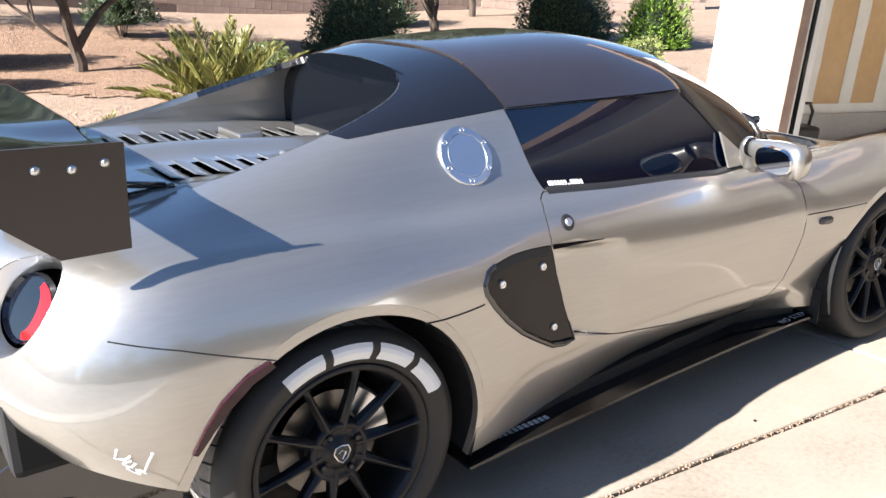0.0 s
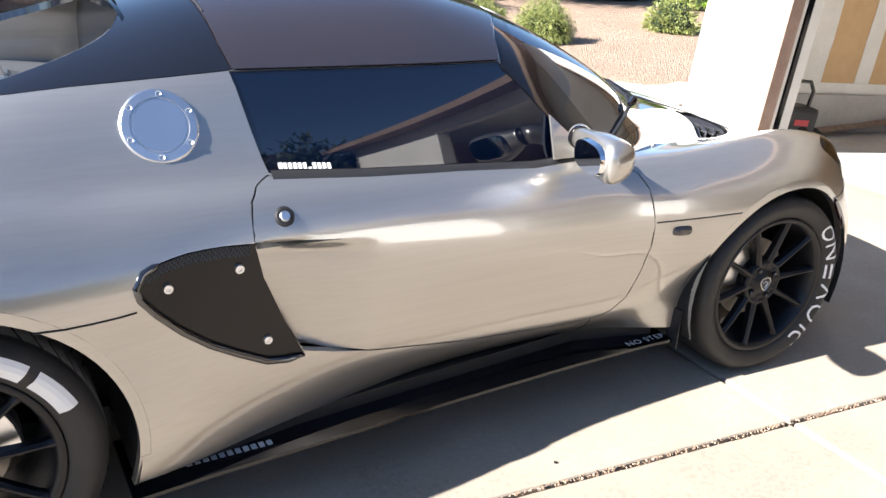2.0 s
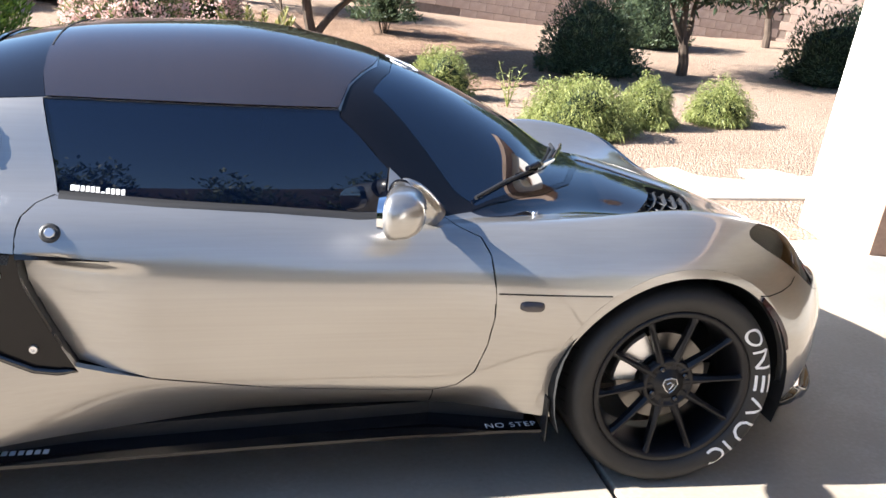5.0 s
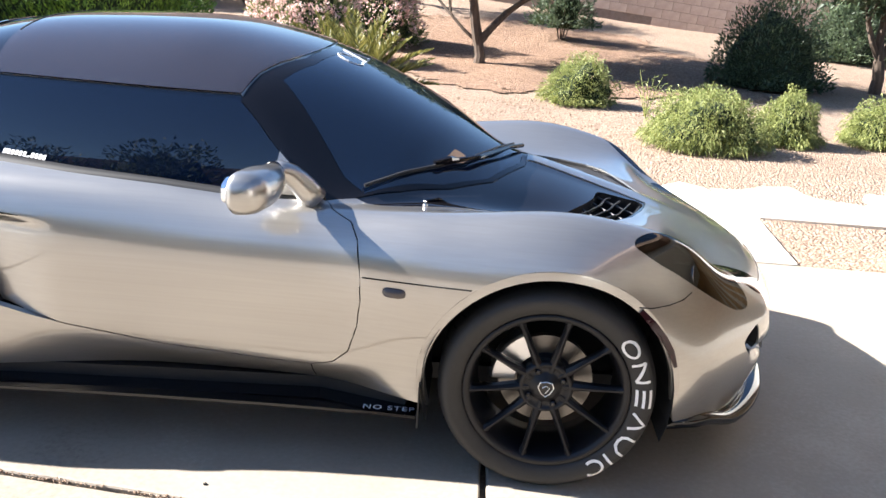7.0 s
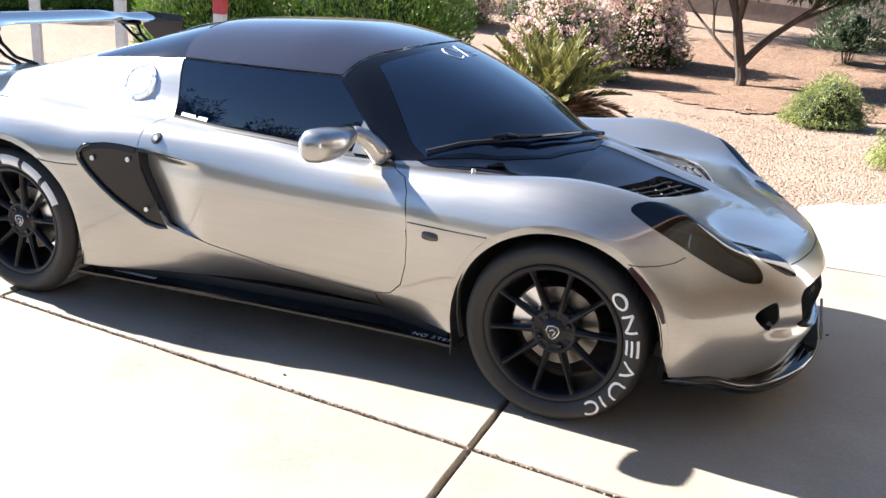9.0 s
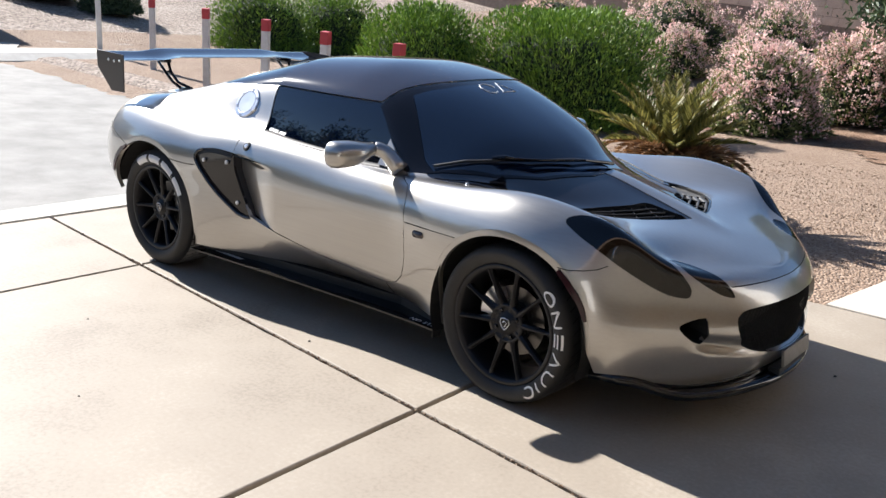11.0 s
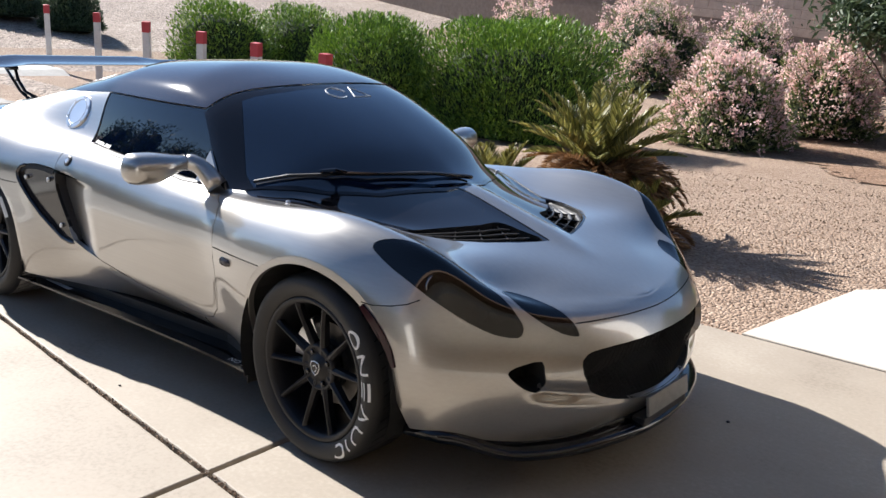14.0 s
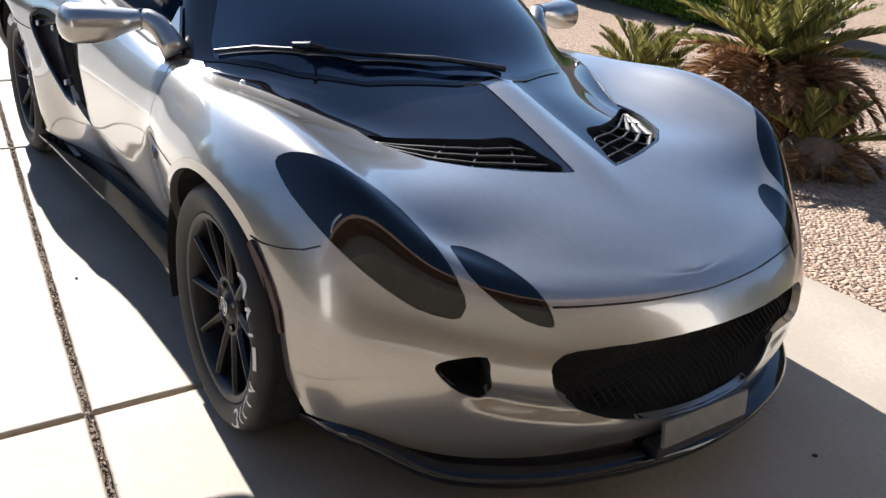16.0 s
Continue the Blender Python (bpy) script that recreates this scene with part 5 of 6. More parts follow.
# ---- rear wing ----
wing = bmesh.new()
prof = []
for i in range(24):
    a = i * math.tau / 24
    c = .5 + .5 * math.cos(a)
    t = .075 * (1.2 * math.sqrt(max(c, 0)) * (1 - c) + .02)
    prof.append((c, (t if math.sin(a) >= 0 else -t) - .07 * math.sin(math.pi * c)))
rows = []
for j in range(33):
    y = -.742 + 1.484 * j / 32
    mid = 1 - ease(np.array((abs(y) - .36) / .16))
    chord = .235 + .02 * float(mid)
    z0 = 1.050 + .016 * float(mid)
    rows.append([wing.verts.new((-1.548 - (1 - c) * chord, y, z0 + h * chord + (1 - c) * .035)) for c, h in prof])
for A, B in zip(rows, rows[1:]):
    for k in range(24):
        wing.faces.new((A[k], A[(k + 1) % 24], B[(k + 1) % 24], B[k]))
wing.faces.new(rows[0])
wing.faces.new(rows[-1][::-1])
bmesh.ops.recalc_face_normals(wing, faces=wing.faces[:])
rear_wing = part("rear_wing", wing, mat("wing_gloss", (.012, .012, .016), .06, IOR=1.8), car, "gloss dark carbon rear wing", smooth=True)
for s in SIDES:
    bm = bmesh.new()
    pts = [(-1.538, 1.080), (-1.546, .878), (-1.673, .878), (-1.815, 1.00), (-1.82, 1.092)]
    A = [bm.verts.new((x, s * .741, z)) for x, z in pts]
    B = [bm.verts.new((x, s * .747, z)) for x, z in pts]
    bm.faces.new(A)
    bm.faces.new(B[::-1])
    for i in range(5):
        bm.faces.new((A[i], A[(i + 1) % 5], B[(i + 1) % 5], B[i]))
    bmesh.ops.recalc_face_normals(bm, faces=bm.faces[:])
    ep = part("end_plate", bm, mat("plate_satin", (.040, .030, .024), .3), rear_wing, "flat dark end plate")
    for x, z in ((-1.575, 1.046), (-1.632, 1.041), (-1.692, 1.047)):
        bm = bmesh.new()
        lathe(bm, [(.0005, -.0055), (.005, -.005), (.008, -.002), (.0085, .0)], 16, "y", (0, 0, 0), closed=False)
        b = part("plate_bolt", bm, M_alu, ep)
        b.matrix_local = Matrix.Translation((x, s * .747, z)) @ (Matrix.Identity(4) if s < 0 else Matrix.Rotation(math.pi, 4, "Z"))
    y = s * .44
    foot = above(-1.38, y)
    foot2 = above(-1.46, y)
    bm = bmesh.new()
    tube(bm, [(-1.72, y, 1.045), (-1.65, y, 1.040), (-1.57, y, 1.045)], .010, 8)
    tube(bm, [(-1.70, y, 1.04), (-1.62, y, .98), (-1.55, y, .93), (-1.46, y, foot2.z + .012)], .0085, 8)
    tube(bm, [(-1.59, y, 1.04), (-1.565, y, .985), (-1.49, y, .93), (-1.38, y, foot.z + .014)], .0085, 8)
    tube(bm, [(-1.62, y, .98), (-1.565, y, .985)], .006, 6)
    tube(bm, [(-1.46, y, foot2.z + .012), (-1.40, y, (foot.z + foot2.z) / 2 + .01), (-1.36, y, foot.z + .010)], .009, 8)
    part("wing_strut", bm, M_satin, rear_wing, "black bent-tube wing strut", smooth=True)

# ---- engine deck ----
def deck(x, y):
    """Height of the engine lid."""
    base = float(np.interp(x, (-1.60, -1.42, -1.2, -.9, -.62), (.858, .893, .890, .868, .842)))
    rib = .032 * math.exp(-(y / .07) ** 2)
    return base + rib + .02 * max(0, min(abs(y), .44) - .36) / .1 - 1.1 * max(0, abs(y) - .455)


bm = bmesh.new()
n1, n2 = 66, 48
V = [[bm.verts.new((-1.58 + .97 * i / n1, -.51 + 1.02 * j / n2, deck(-1.58 + .97 * i / n1, -.51 + 1.02 * j / n2))) for j in range(n2 + 1)] for i in range(n1 + 1)]
for i in range(n1):
    for j in range(n2):
        x, y = V[i][j].co.x + .007, V[i][j].co.y + .01
        if .142 < abs(y) < .322 and (-1.33 < x < -.97 or -.875 < x < -.70):
            continue
        bm.faces.new((V[i][j], V[i + 1][j], V[i + 1][j + 1], V[i][j + 1]))
lid = part("engine_lid", bm, M_wrap, car, "silver louvred engine lid", smooth=True)
bm = bmesh.new()
box(bm, (-1.42, -.47, .70), (-.62, .47, .705))
part("engine_bay", bm, M_dark, car)
for s in SIDES:
    for x0, n in ((-1.320, 6), (-.865, 3)):
        for k in range(n):
            x = x0 + .06 * k
            z = deck(x, s * .232)
            bm = bmesh.new()
            box(bm, (-.028, -.092, -.002), (.022, .092, .002), .0012, turn=Matrix.Translation((x + .018, s * .232, z + .003)) @ Matrix.Rotation(radians(14), 4, "Y"))
            part("louvre", bm, M_wrap, lid)
    for x0, x1 in ((-.965, -.885), (-.695, -.63)):
        bm = bmesh.new()
        box(bm, (x0, s * .232 - .090, deck(x0, s * .232) - .01), (x1, s * .232 + .090, deck(x0, s * .232) + .018), .007)
        part("lid_block", bm, M_wrap, lid)
    # buttress inner wall
    bm = bmesh.new()
    A, B = [], []
    for i in range(33):
        x = -1.44 + .84 * i / 32
        top = above(x, s * .478).z - .004
        A.append(bm.verts.new((x, s * .4745, top)))
        B.append(bm.verts.new((x, s * .4745, .78)))
    for i in range(32):
        bm.faces.new((A[i], A[i + 1], B[i + 1], B[i]))
    part("buttress_wall", bm, M_wrap, car, "silver inner face of the buttress")
bm = bmesh.new()
q = [(-.474, .80), (.474, .80)] + [(y, z + .004) for y, z in well[1:-1]]
A = [bm.verts.new((-.655, y, z)) for y, z in q]
B = [bm.verts.new((-.645, y, z)) for y, z in q]
bm.faces.new(A)
bm.faces.new(B[::-1])
for i in range(len(A)):
    bm.faces.new((A[i], A[(i + 1) % len(A)], B[(i + 1) % len(A)], B[i]))
bmesh.ops.recalc_face_normals(bm, faces=bm.faces[:])
part("rear_window", bm, mat("rear_glass", (0.003, 0.004, 0.006), 0.05, IOR=1.25), car, "dark upright rear window")
# lining of the well: silver up the buttresses, black under the hoop
for name, material, lo, hi in (("buttress_lining", M_wrap, .34, .6), ("buttress_lining", M_wrap, -.6, -.34), ("hoop_lining", M_satin, -.345, .345)):
    bm = bmesh.new()
    rows = []
    for y, z in well[1:-1]:
        if lo <= y <= hi:
            p = onto((-4, y, z), (1, 0, 0))
            rows.append((bm.verts.new((p.x - .002, y, z)), bm.verts.new((-.64, y, z + .001))))
    for A, B in zip(rows, rows[1:]):
        bm.faces.new((A[0], B[0], B[1], A[1]))
    part(name, bm, material, car, smooth=True)

# ---- tail ----
for s in SIDES:
    for cy, cz, r in ((.588, .752, .092), (.37, .745, .075)):
        ctr = behind(s * cy, cz)
        loop = [behind(s * cy + r * math.cos(a * math.tau / 40), cz + r * math.sin(a * math.tau / 40), -.002) for a in range(40)]
        bm = bmesh.new()
        A = [bm.verts.new(p) for p in loop]
        mid = sum(loop, Vector()) / 40
        nrm = skin_normal(ctr)
        B = [bm.verts.new(mid + (p - mid) * .80 - nrm * .035) for p in loop]
        for i in range(40):
            bm.faces.new((A[i], A[(i + 1) % 40], B[(i + 1) % 40], B[i]))
        bmesh.ops.recalc_face_normals(bm, faces=bm.faces[:])
        tl = part("tail_light", bm, M_alu, car, "round recessed tail light", smooth=True)
        turn = Matrix.Translation(mid - nrm * .035) @ nrm.to_track_quat("Z", "Y").to_matrix().to_4x4()
        bm = bmesh.new()
        lathe(bm, [(.0005, .004), (.060 * r / .085, .004), (.066 * r / .085, .012), (.069 * r / .085, .0), (.0005, .0)], 40, "z")
        t = part("lamp_bezel", bm, M_lens, tl, "black lamp bezel", smooth=False)
        t.matrix_local = turn
        bm = bmesh.new()
        n = 14
        I = [bm.verts.new((.020 * r / .085 * math.cos(radians(-80 + 160 * i / n)) + .004, .030 * r / .085 * math.sin(radians(-80 + 160 * i / n)) * 1.5, .008)) for i in range(n + 1)]
        O = [bm.verts.new((.058 * r / .085 * math.cos(radians(-80 + 160 * i / n)), .058 * r / .085 * math.sin(radians(-80 + 160 * i / n)), .006)) for i in range(n + 1)]
        for i in range(n):
            bm.faces.new((I[i], O[i], O[i + 1], I[i + 1]))
        bmesh.ops.recalc_face_normals(bm, faces=bm.faces[:])
        t2 = part("red_segment", bm, M_red, tl, "red lamp segment")
        right = Vector((0, s, 0))
        zax = nrm
        xax = (right - zax * right.dot(zax)).normalized()
        yax = zax.cross(xax)
        rot = Matrix((xax, yax, zax)).transposed().to_4x4()
        t2.matrix_local = Matrix.Translation(mid - nrm * .035) @ rot
bm = bmesh.new()
prism(bm, [(-1.74, -.55), (-1.78, -.3), (-1.79, 0), (-1.78, .3), (-1.74, .55), (-1.45, .52), (-1.45, -.52)], .20, .21, top=lambda x, y: .21 + (-1.45 - x) * .25)
part("diffuser", bm, M_gloss, car, "gloss black rear diffuser")
for y in (-.54, -.28, 0, .28, .54):
    bm = bmesh.new()
    pts = [(-1.45, .17), (-1.80, .19), (-1.85, .36), (-1.75, .42), (-1.45, .25)]
    A = [bm.verts.new((x, y - .003, z)) for x, z in pts]
    B = [bm.verts.new((x, y + .003, z)) for x, z in pts]
    bm.faces.new(A)
    bm.faces.new(B[::-1])
    for i in range(5):
        bm.faces.new((A[i], A[(i + 1) % 5], B[(i + 1) % 5], B[i]))
    bmesh.ops.recalc_face_normals(bm, faces=bm.faces[:])
    part("diffuser_fin", bm, M_gloss, car)
bm = bmesh.new()
box(bm, (-1.80, -.60, .38), (-1.50, .60, .60), .02)
part("rear_valance", bm, M_dark, car)

# ---- wiper, screen decal ----
def screen(x, y, lift):
    return above(x, y, lift)


wp = bmesh.new()
tube(wp, [screen(.60, -.60, .012), screen(.70, -.525, .014), screen(.80, -.43, .016), screen(.88, -.32, .018), screen(.97, -.13, .018), screen(1.03, .06, .012)], .006, 8)
wiper = part("wiper_blade", wp, M_black, car, "single black windscreen wiper")
wp = bmesh.new()
tube(wp, [screen(.80, -.43, .030), screen(.90, -.30, .030), screen(1.00, -.10, .026), screen(1.06, .04, .020)], [.009, .007, .006, .008], 8)
part("wiper_arm", wp, M_satin, wiper)
wp = bmesh.new()
tube(wp, [screen(.775, -.45, .022), screen(.81, -.415, .034), screen(.835, -.385, .028)], [.008, .012, .008], 8)
part("wiper_joint", wp, M_satin, wiper)
for s in SIDES:
    p = above(.776, s * .598)
    bm = bmesh.new()
    lathe(bm, [(.0005, .006), (.006, .005), (.008, .001), (.008, -.004)], 16, "z", tuple(p), closed=False)
    part("cowl_bolt", bm, M_alu, car)
bm = bmesh.new()
for line in ([(.03 * math.cos(a * math.tau / 20) - .03, .02 * math.sin(a * math.tau / 20)) for a in range(18)], [(.012, -.02), (.04, .02), (.075, -.02), (.012, -.02)]):
    tube(bm, [above(.475 - v * 2.1, u * 1.45 - .06, .001) for u, v in line], .0026, 5)
part("screen_decal", bm, mat("white_decal", (.6, .62, .66), .5), car, "small white ring and triangle decal")
# ---- garage and house front ----
FX = 3.42                      # plane of the garage front
house = tagged(new("house"), "white stucco garage front with an open door bay", "house")
bm = bmesh.new()
box(bm, (FX, 1.16, -.05), (FX + .38, 1.76, 2.25), .012)
part("pier", bm, M_stucco, house, "white stucco pier beside the garage opening")
bm = bmesh.new()
box(bm, (FX, -9.0, -.05), (FX + .22, -6.0, 2.25), .01)
part("front_wall", bm, M_stucco, house)
bm = bmesh.new()
box(bm, (FX, -9.0, 2.25), (FX + .22, 1.76, 2.62), .01)
part("header_wall", bm, M_stucco, house)
bm = bmesh.new()
box(bm, (FX + .38, 1.60, -.05), (10.5, 1.76, 3.0))
part("side_wall", bm, M_stucco, house)
bm = bmesh.new()
box(bm, (10.3, -9.0, -.05), (10.5, 1.6, 3.0))
part("back_wall", bm, M_drywall, house)
bm = bmesh.new()
box(bm, (FX + .22, -9.0, -.05), (10.3, -8.8, 3.0))
part("end_wall", bm, M_drywall, house)
bm = bmesh.new()
box(bm, (FX + .22, -8.8, 2.55), (10.3, 1.6, 2.6))
part("ceiling_board", bm, M_mud, house)
# opening trim
for y0, y1 in ((1.085, 1.16),):
    bm = bmesh.new()
    box(bm, (FX - .012, y0, 0), (FX + .10, y1, 2.2), .004)
    part("jamb", bm, M_trimwood, house, "brown door jamb")
    bm = bmesh.new()
    box(bm, (FX + .10, y0 + .025, 0), (FX + .16, y1, 2.2), .003)
    part("stop_strip", bm, M_postw, house, "pale stop strip")
    bm = bmesh.new()
    tube(bm, [(FX + .20, 1.12, .05), (FX + .20, 1.12, 2.1)], .022, 6)
    part("door_track", bm, M_satin, house, "dark steel door track")
# inner side wall: bare drywall with filled joints over a low concrete footing
bm = bmesh.new()
box(bm, (FX + .38, 1.555, .30), (10.3, 1.597, 2.55))
dry = part("drywall", bm, M_drywall, house, "bare tan drywall with white filled joints")
for x, w in ((FX + .50, .16), (4.42, .24), (5.02, .18), (5.64, .30), (6.25, .20), (6.9, .24)):
    bm = bmesh.new()
    rows = []
    for i in range(25):
        z = .31 + 2.2 * i / 24
        a = x - w / 2 + .012 * noise.noise(Vector((x * 5, z * 4, 0)))
        b = x + w / 2 + .015 * noise.noise(Vector((x * 7, z * 5, 3)))
        rows.append((bm.verts.new((a, 1.551, z)), bm.verts.new((b, 1.551, z))))
    for A, B in zip(rows, rows[1:]):
        bm.faces.new((A[0], A[1], B[1], B[0]))
    part("filled_joint", bm, M_mud, dry)
bm = bmesh.new()
box(bm, (FX + .38, 1.548, .29), (10.3, 1.556, .37))
part("filled_joint", bm, M_mud, dry)
bm = bmesh.new()
box(bm, (FX + .16, 1.50, -.02), (10.3, 1.60, .29), .01)
part("footing", bm, M_slabdark, house, "grey concrete footing")
bm = bmesh.new()
box(bm, (FX - .01, -9, -.1), (10.3, 1.55, .008))
part("garage_slab", bm, M_slabdark, house, "grey garage floor slab")
bm = bmesh.new()
vs = [(FX - .50, 2.50), (FX - .50, 2.66), (6.9, 3.30), (6.9, 3.20)]
A = [bm.verts.new((x, -9.4, z)) for x, z in vs]
B = [bm.verts.new((x, 2.2, z)) for x, z in vs]
bm.faces.new(A)
bm.faces.new(B[::-1])
for i in range(4):
    bm.faces.new((A[i], A[(i + 1) % 4], B[(i + 1) % 4], B[i]))
bmesh.ops.recalc_face_normals(bm, faces=bm.faces[:])
part("roof_slope", bm, M_rooftile, house, "red-brown tiled roof")
bm = bmesh.new()
box(bm, (6.9, -9.4, 2.95), (10.7, 2.2, 3.05))
part("roof_back", bm, M_rooftile, house)

upright(house, (FX, 1.16, 1.0))

# portable air compressor standing in the garage
def portable_compressor():
    t = tagged(new("air_compressor"), "small black portable compressor with a carrying handle on the garage floor", "compressor")
    bm = bmesh.new()
    box(bm, (-.16, -.10, .03), (.12, .10, .26), .03)
    part("casing", bm, M_black, t)
    bm = bmesh.new()
    tube(bm, [(-.12, 0, .24), (-.10, 0, .38), (-.04, 0, .42), (.06, 0, .42), (.10, 0, .36), (.09, 0, .24)], .013, 8)
    part("handle", bm, M_satin, t)
    bm = bmesh.new()
    lathe(bm, [(.0005, -.11), (.05, -.11), (.055, -.10), (.055, .10), (.05, .11), (.0005, .11)], 20, "y", (.02, 0, .08))
    part("tank", bm, M_satin, t, smooth=True)
    bm = bmesh.new()
    box(bm, (-.06, -.104, .14), (.05, -.10, .18))
    part("red_badge", bm, M_postr, t, "red badge strip")
    bm = bmesh.new()
    tube(bm, [(.12, 0, .12), (.20, -.02, .10), (.25, -.02, .07)], .016, 8)
    part("nozzle", bm, M_black, t)
    for x in (-.12, .10):
        bm = bmesh.new()
        lathe(bm, [(.0005, -.03), (.035, -.03), (.035, .03), (.0005, .03)], 18, "y", (x, -.08, .035))
        part("foot", bm, M_rubber, t)
    return t


w = portable_compressor()
w.matrix_world = Matrix.Translation((3.98, 1.28, .008)) @ Matrix.Rotation(radians(-15), 4, "Z")
upright(w, (FX, 1.16, 1.0))

# ---- block wall behind the beds ----
BW = 0.40
wall_pts = [Vector((19.0, 14.2)), Vector((12.4, 16.6)), Vector((-22.0, 20.6))]
wall = tagged(new("wall_block"), "tan concrete block boundary wall", "wall", kind="structure")
blk = bmesh.new()
box(blk, (-.196, -.10, -.096), (.196, .10, .096), .006)
blk_me = bpy.data.meshes.new("block")
blk.to_mesh(blk_me)
blk.free()
blk_me.materials.append(M_block)
core = bmesh.new()
rest_v, rest_f = [], []
tmpl_v = [v.co.copy() for v in blk_me.vertices]
tmpl_f = [tuple(p.vertices) for p in blk_me.polygons]
singles = 0
for a, b in zip(wall_pts, wall_pts[1:]):
    d = (b - a).normalized()
    L = (b - a).length
    ang = math.atan2(d.y, d.x)
    zmin = -.2
    box(core, (0, -.085, -.4), (L, .085, 3.0), turn=Matrix.Translation((a.x, a.y, 0)) @ Matrix.Rotation(ang, 4, "Z"))
    for i in range(int(L / BW)):
        for k in range(15):
            p = a + d * (BW * (i + (.5 if k % 2 else 0)) + .2)
            z = .1 + .2 * k
            g = rise(p.x, p.y)
            if z < g - .1 or z > g + 2.2:
                continue
            m = Matrix.Translation((p.x, p.y, z)) @ Matrix.Rotation(ang, 4, "Z")
            if 1.0 < p.x < 13.2 and z < g + 1.75 and singles < 300:
                o = new("block", blk_me)
                o.parent = wall
                o.matrix_local = m
                singles += 1
            else:
                n0 = len(rest_v)
                rest_v += [m @ v for v in tmpl_v]
                rest_f += [tuple(n0 + q for q in f) for f in tmpl_f]
part("mortar", core, mottled("mortar", [(.3, (.20, .15, .12)), (.7, (.27, .21, .17))], 9, .95), wall)
me = bpy.data.meshes.new("block_courses")
me.from_pydata(rest_v, [], rest_f)
me.materials.append(M_block)
o = new("block_courses", me)
o.parent = wall
o["kind"] = "stuff"
upright(wall, (6.5, 17.0, .3))

# unseen plain wall added to close the side behind the camera and darken reflections
bm = bmesh.new()
box(bm, (-16, -11.2, -.2), (3.4, -11, 2.7))
tagged(obj("wall_south", bm, M_trimwood), "unseen plain brown wall added behind the camera", "wall", kind="structure")

# unseen wall added across the street, to throw shadow over the footway and slope
bm = bmesh.new()
box(bm, (-20.8, -9, .3), (-20.5, 4.3, 6.0))
tagged(obj("wall_west", bm, M_stucco), "unseen plain wall added across the street to cast a shadow", "wall", kind="structure")

# ---- marker posts along the verge ----
def post():
    t = tagged(new("marker_post"), "square white timber post with a red painted top", "post", "posts along the verge")
    bm = bmesh.new()
    box(bm, (-.045, -.045, -.15), (.045, .045, .93), .006)
    part("shaft", bm, M_postw, t)
    bm = bmesh.new()
    box(bm, (-.048, -.048, .93), (.048, .048, 1.07), .008)
    part("red_top", bm, M_postr, t, "red painted top")
    return t


first = None
for k, (x, y) in enumerate(((-3.05, 2.98), (-4.42, 3.29), (-5.9, 3.62), (-7.72, 4.02), (-9.7, 4.38), (-12.0, 4.72))):
    z = rise(x, y)
    m = Matrix.Translation((x, y, z)) @ LEAN @ Matrix.Rotation(radians(8 + 11 * k), 4, "Z") @ Matrix.Rotation(radians((-1.5, 1, -.8, 1.6, -1, .6)[k]), 4, "X")
    if first is None:
        first = post()
        first.matrix_world = m
    else:
        copy_thing(first, m)

# far kerb and footway
bm = bmesh.new()
A = [bm.verts.new((x, -25, z)) for x, z in ((-11.0, .20), (-11.0, .345), (-11.30, .455), (-11.95, .485), (-11.95, .20))]
B = [bm.verts.new((v.co.x, 4.6, v.co.z)) for v in A]
bm.faces.new(A)
bm.faces.new(B[::-1])
for i in range(5):
    bm.faces.new((A[i], A[(i + 1) % 5], B[(i + 1) % 5], B[i]))
bmesh.ops.recalc_face_normals(bm, faces=bm.faces[:])
tagged(obj("kerb_far", bm, bpy.data.materials["pale_kerb"]), "pale concrete kerb across the street", "kerb", kind="structure")
bm = bmesh.new()
prism(bm, [(-13.2, -25), (-11.96, -25), (-11.96, 3.2), (-13.2, 3.9), (-17, 5.0), (-17, 3.4), (-13.2, 2.2)], .2, .47, top=lambda x, y: .45 + .10 * max(0, -x - 12.2))
tagged(obj("pavement_far", bm, M_concrete), "concrete footway across the street", "pavement", kind="structure")
# ---- plants ----
def blades(name, base, way, length, width, material, parent, fold=0.0, seg=1):
    """Many leaves at once: arrays of base points, directions, lengths and widths."""
    n = len(base)
    way = way / np.linalg.norm(way, axis=1)[:, None]
    side_v = np.cross(way, np.random.normal(size=(n, 3)))
    side_v /= np.linalg.norm(side_v, axis=1)[:, None] + 1e-9
    L, W = length[:, None], width[:, None]
    tip = base + way * L
    tip[:, 2] -= fold * length
    mid = base + way * L * .45
    V = np.stack([base, mid + side_v * W * .5, tip, mid - side_v * W * .5], axis=1).reshape(-1, 3)
    me = bpy.data.meshes.new(name)
    me.vertices.add(4 * n)
    me.vertices.foreach_set("co", V.ravel())
    me.loops.add(4 * n)
    me.loops.foreach_set("vertex_index", np.arange(4 * n))
    me.polygons.add(n)
    me.polygons.foreach_set("loop_start", np.arange(0, 4 * n, 4))
    me.polygons.foreach_set("loop_total", np.full(n, 4))
    me.update()
    me.validate()
    me.materials.append(material)
    ob = new(name, me)
    ob.parent = parent
    return ob


def lump(dirs, seed, amount):
    return np.array([1 + amount * noise.noise(Vector((*(d * 1.9),)) + Vector((seed * 3.1, seed, 0))) + amount * .5 * noise.noise(Vector((*(d * 4.7),)) + Vector((seed, 0, 5))) for d in dirs])


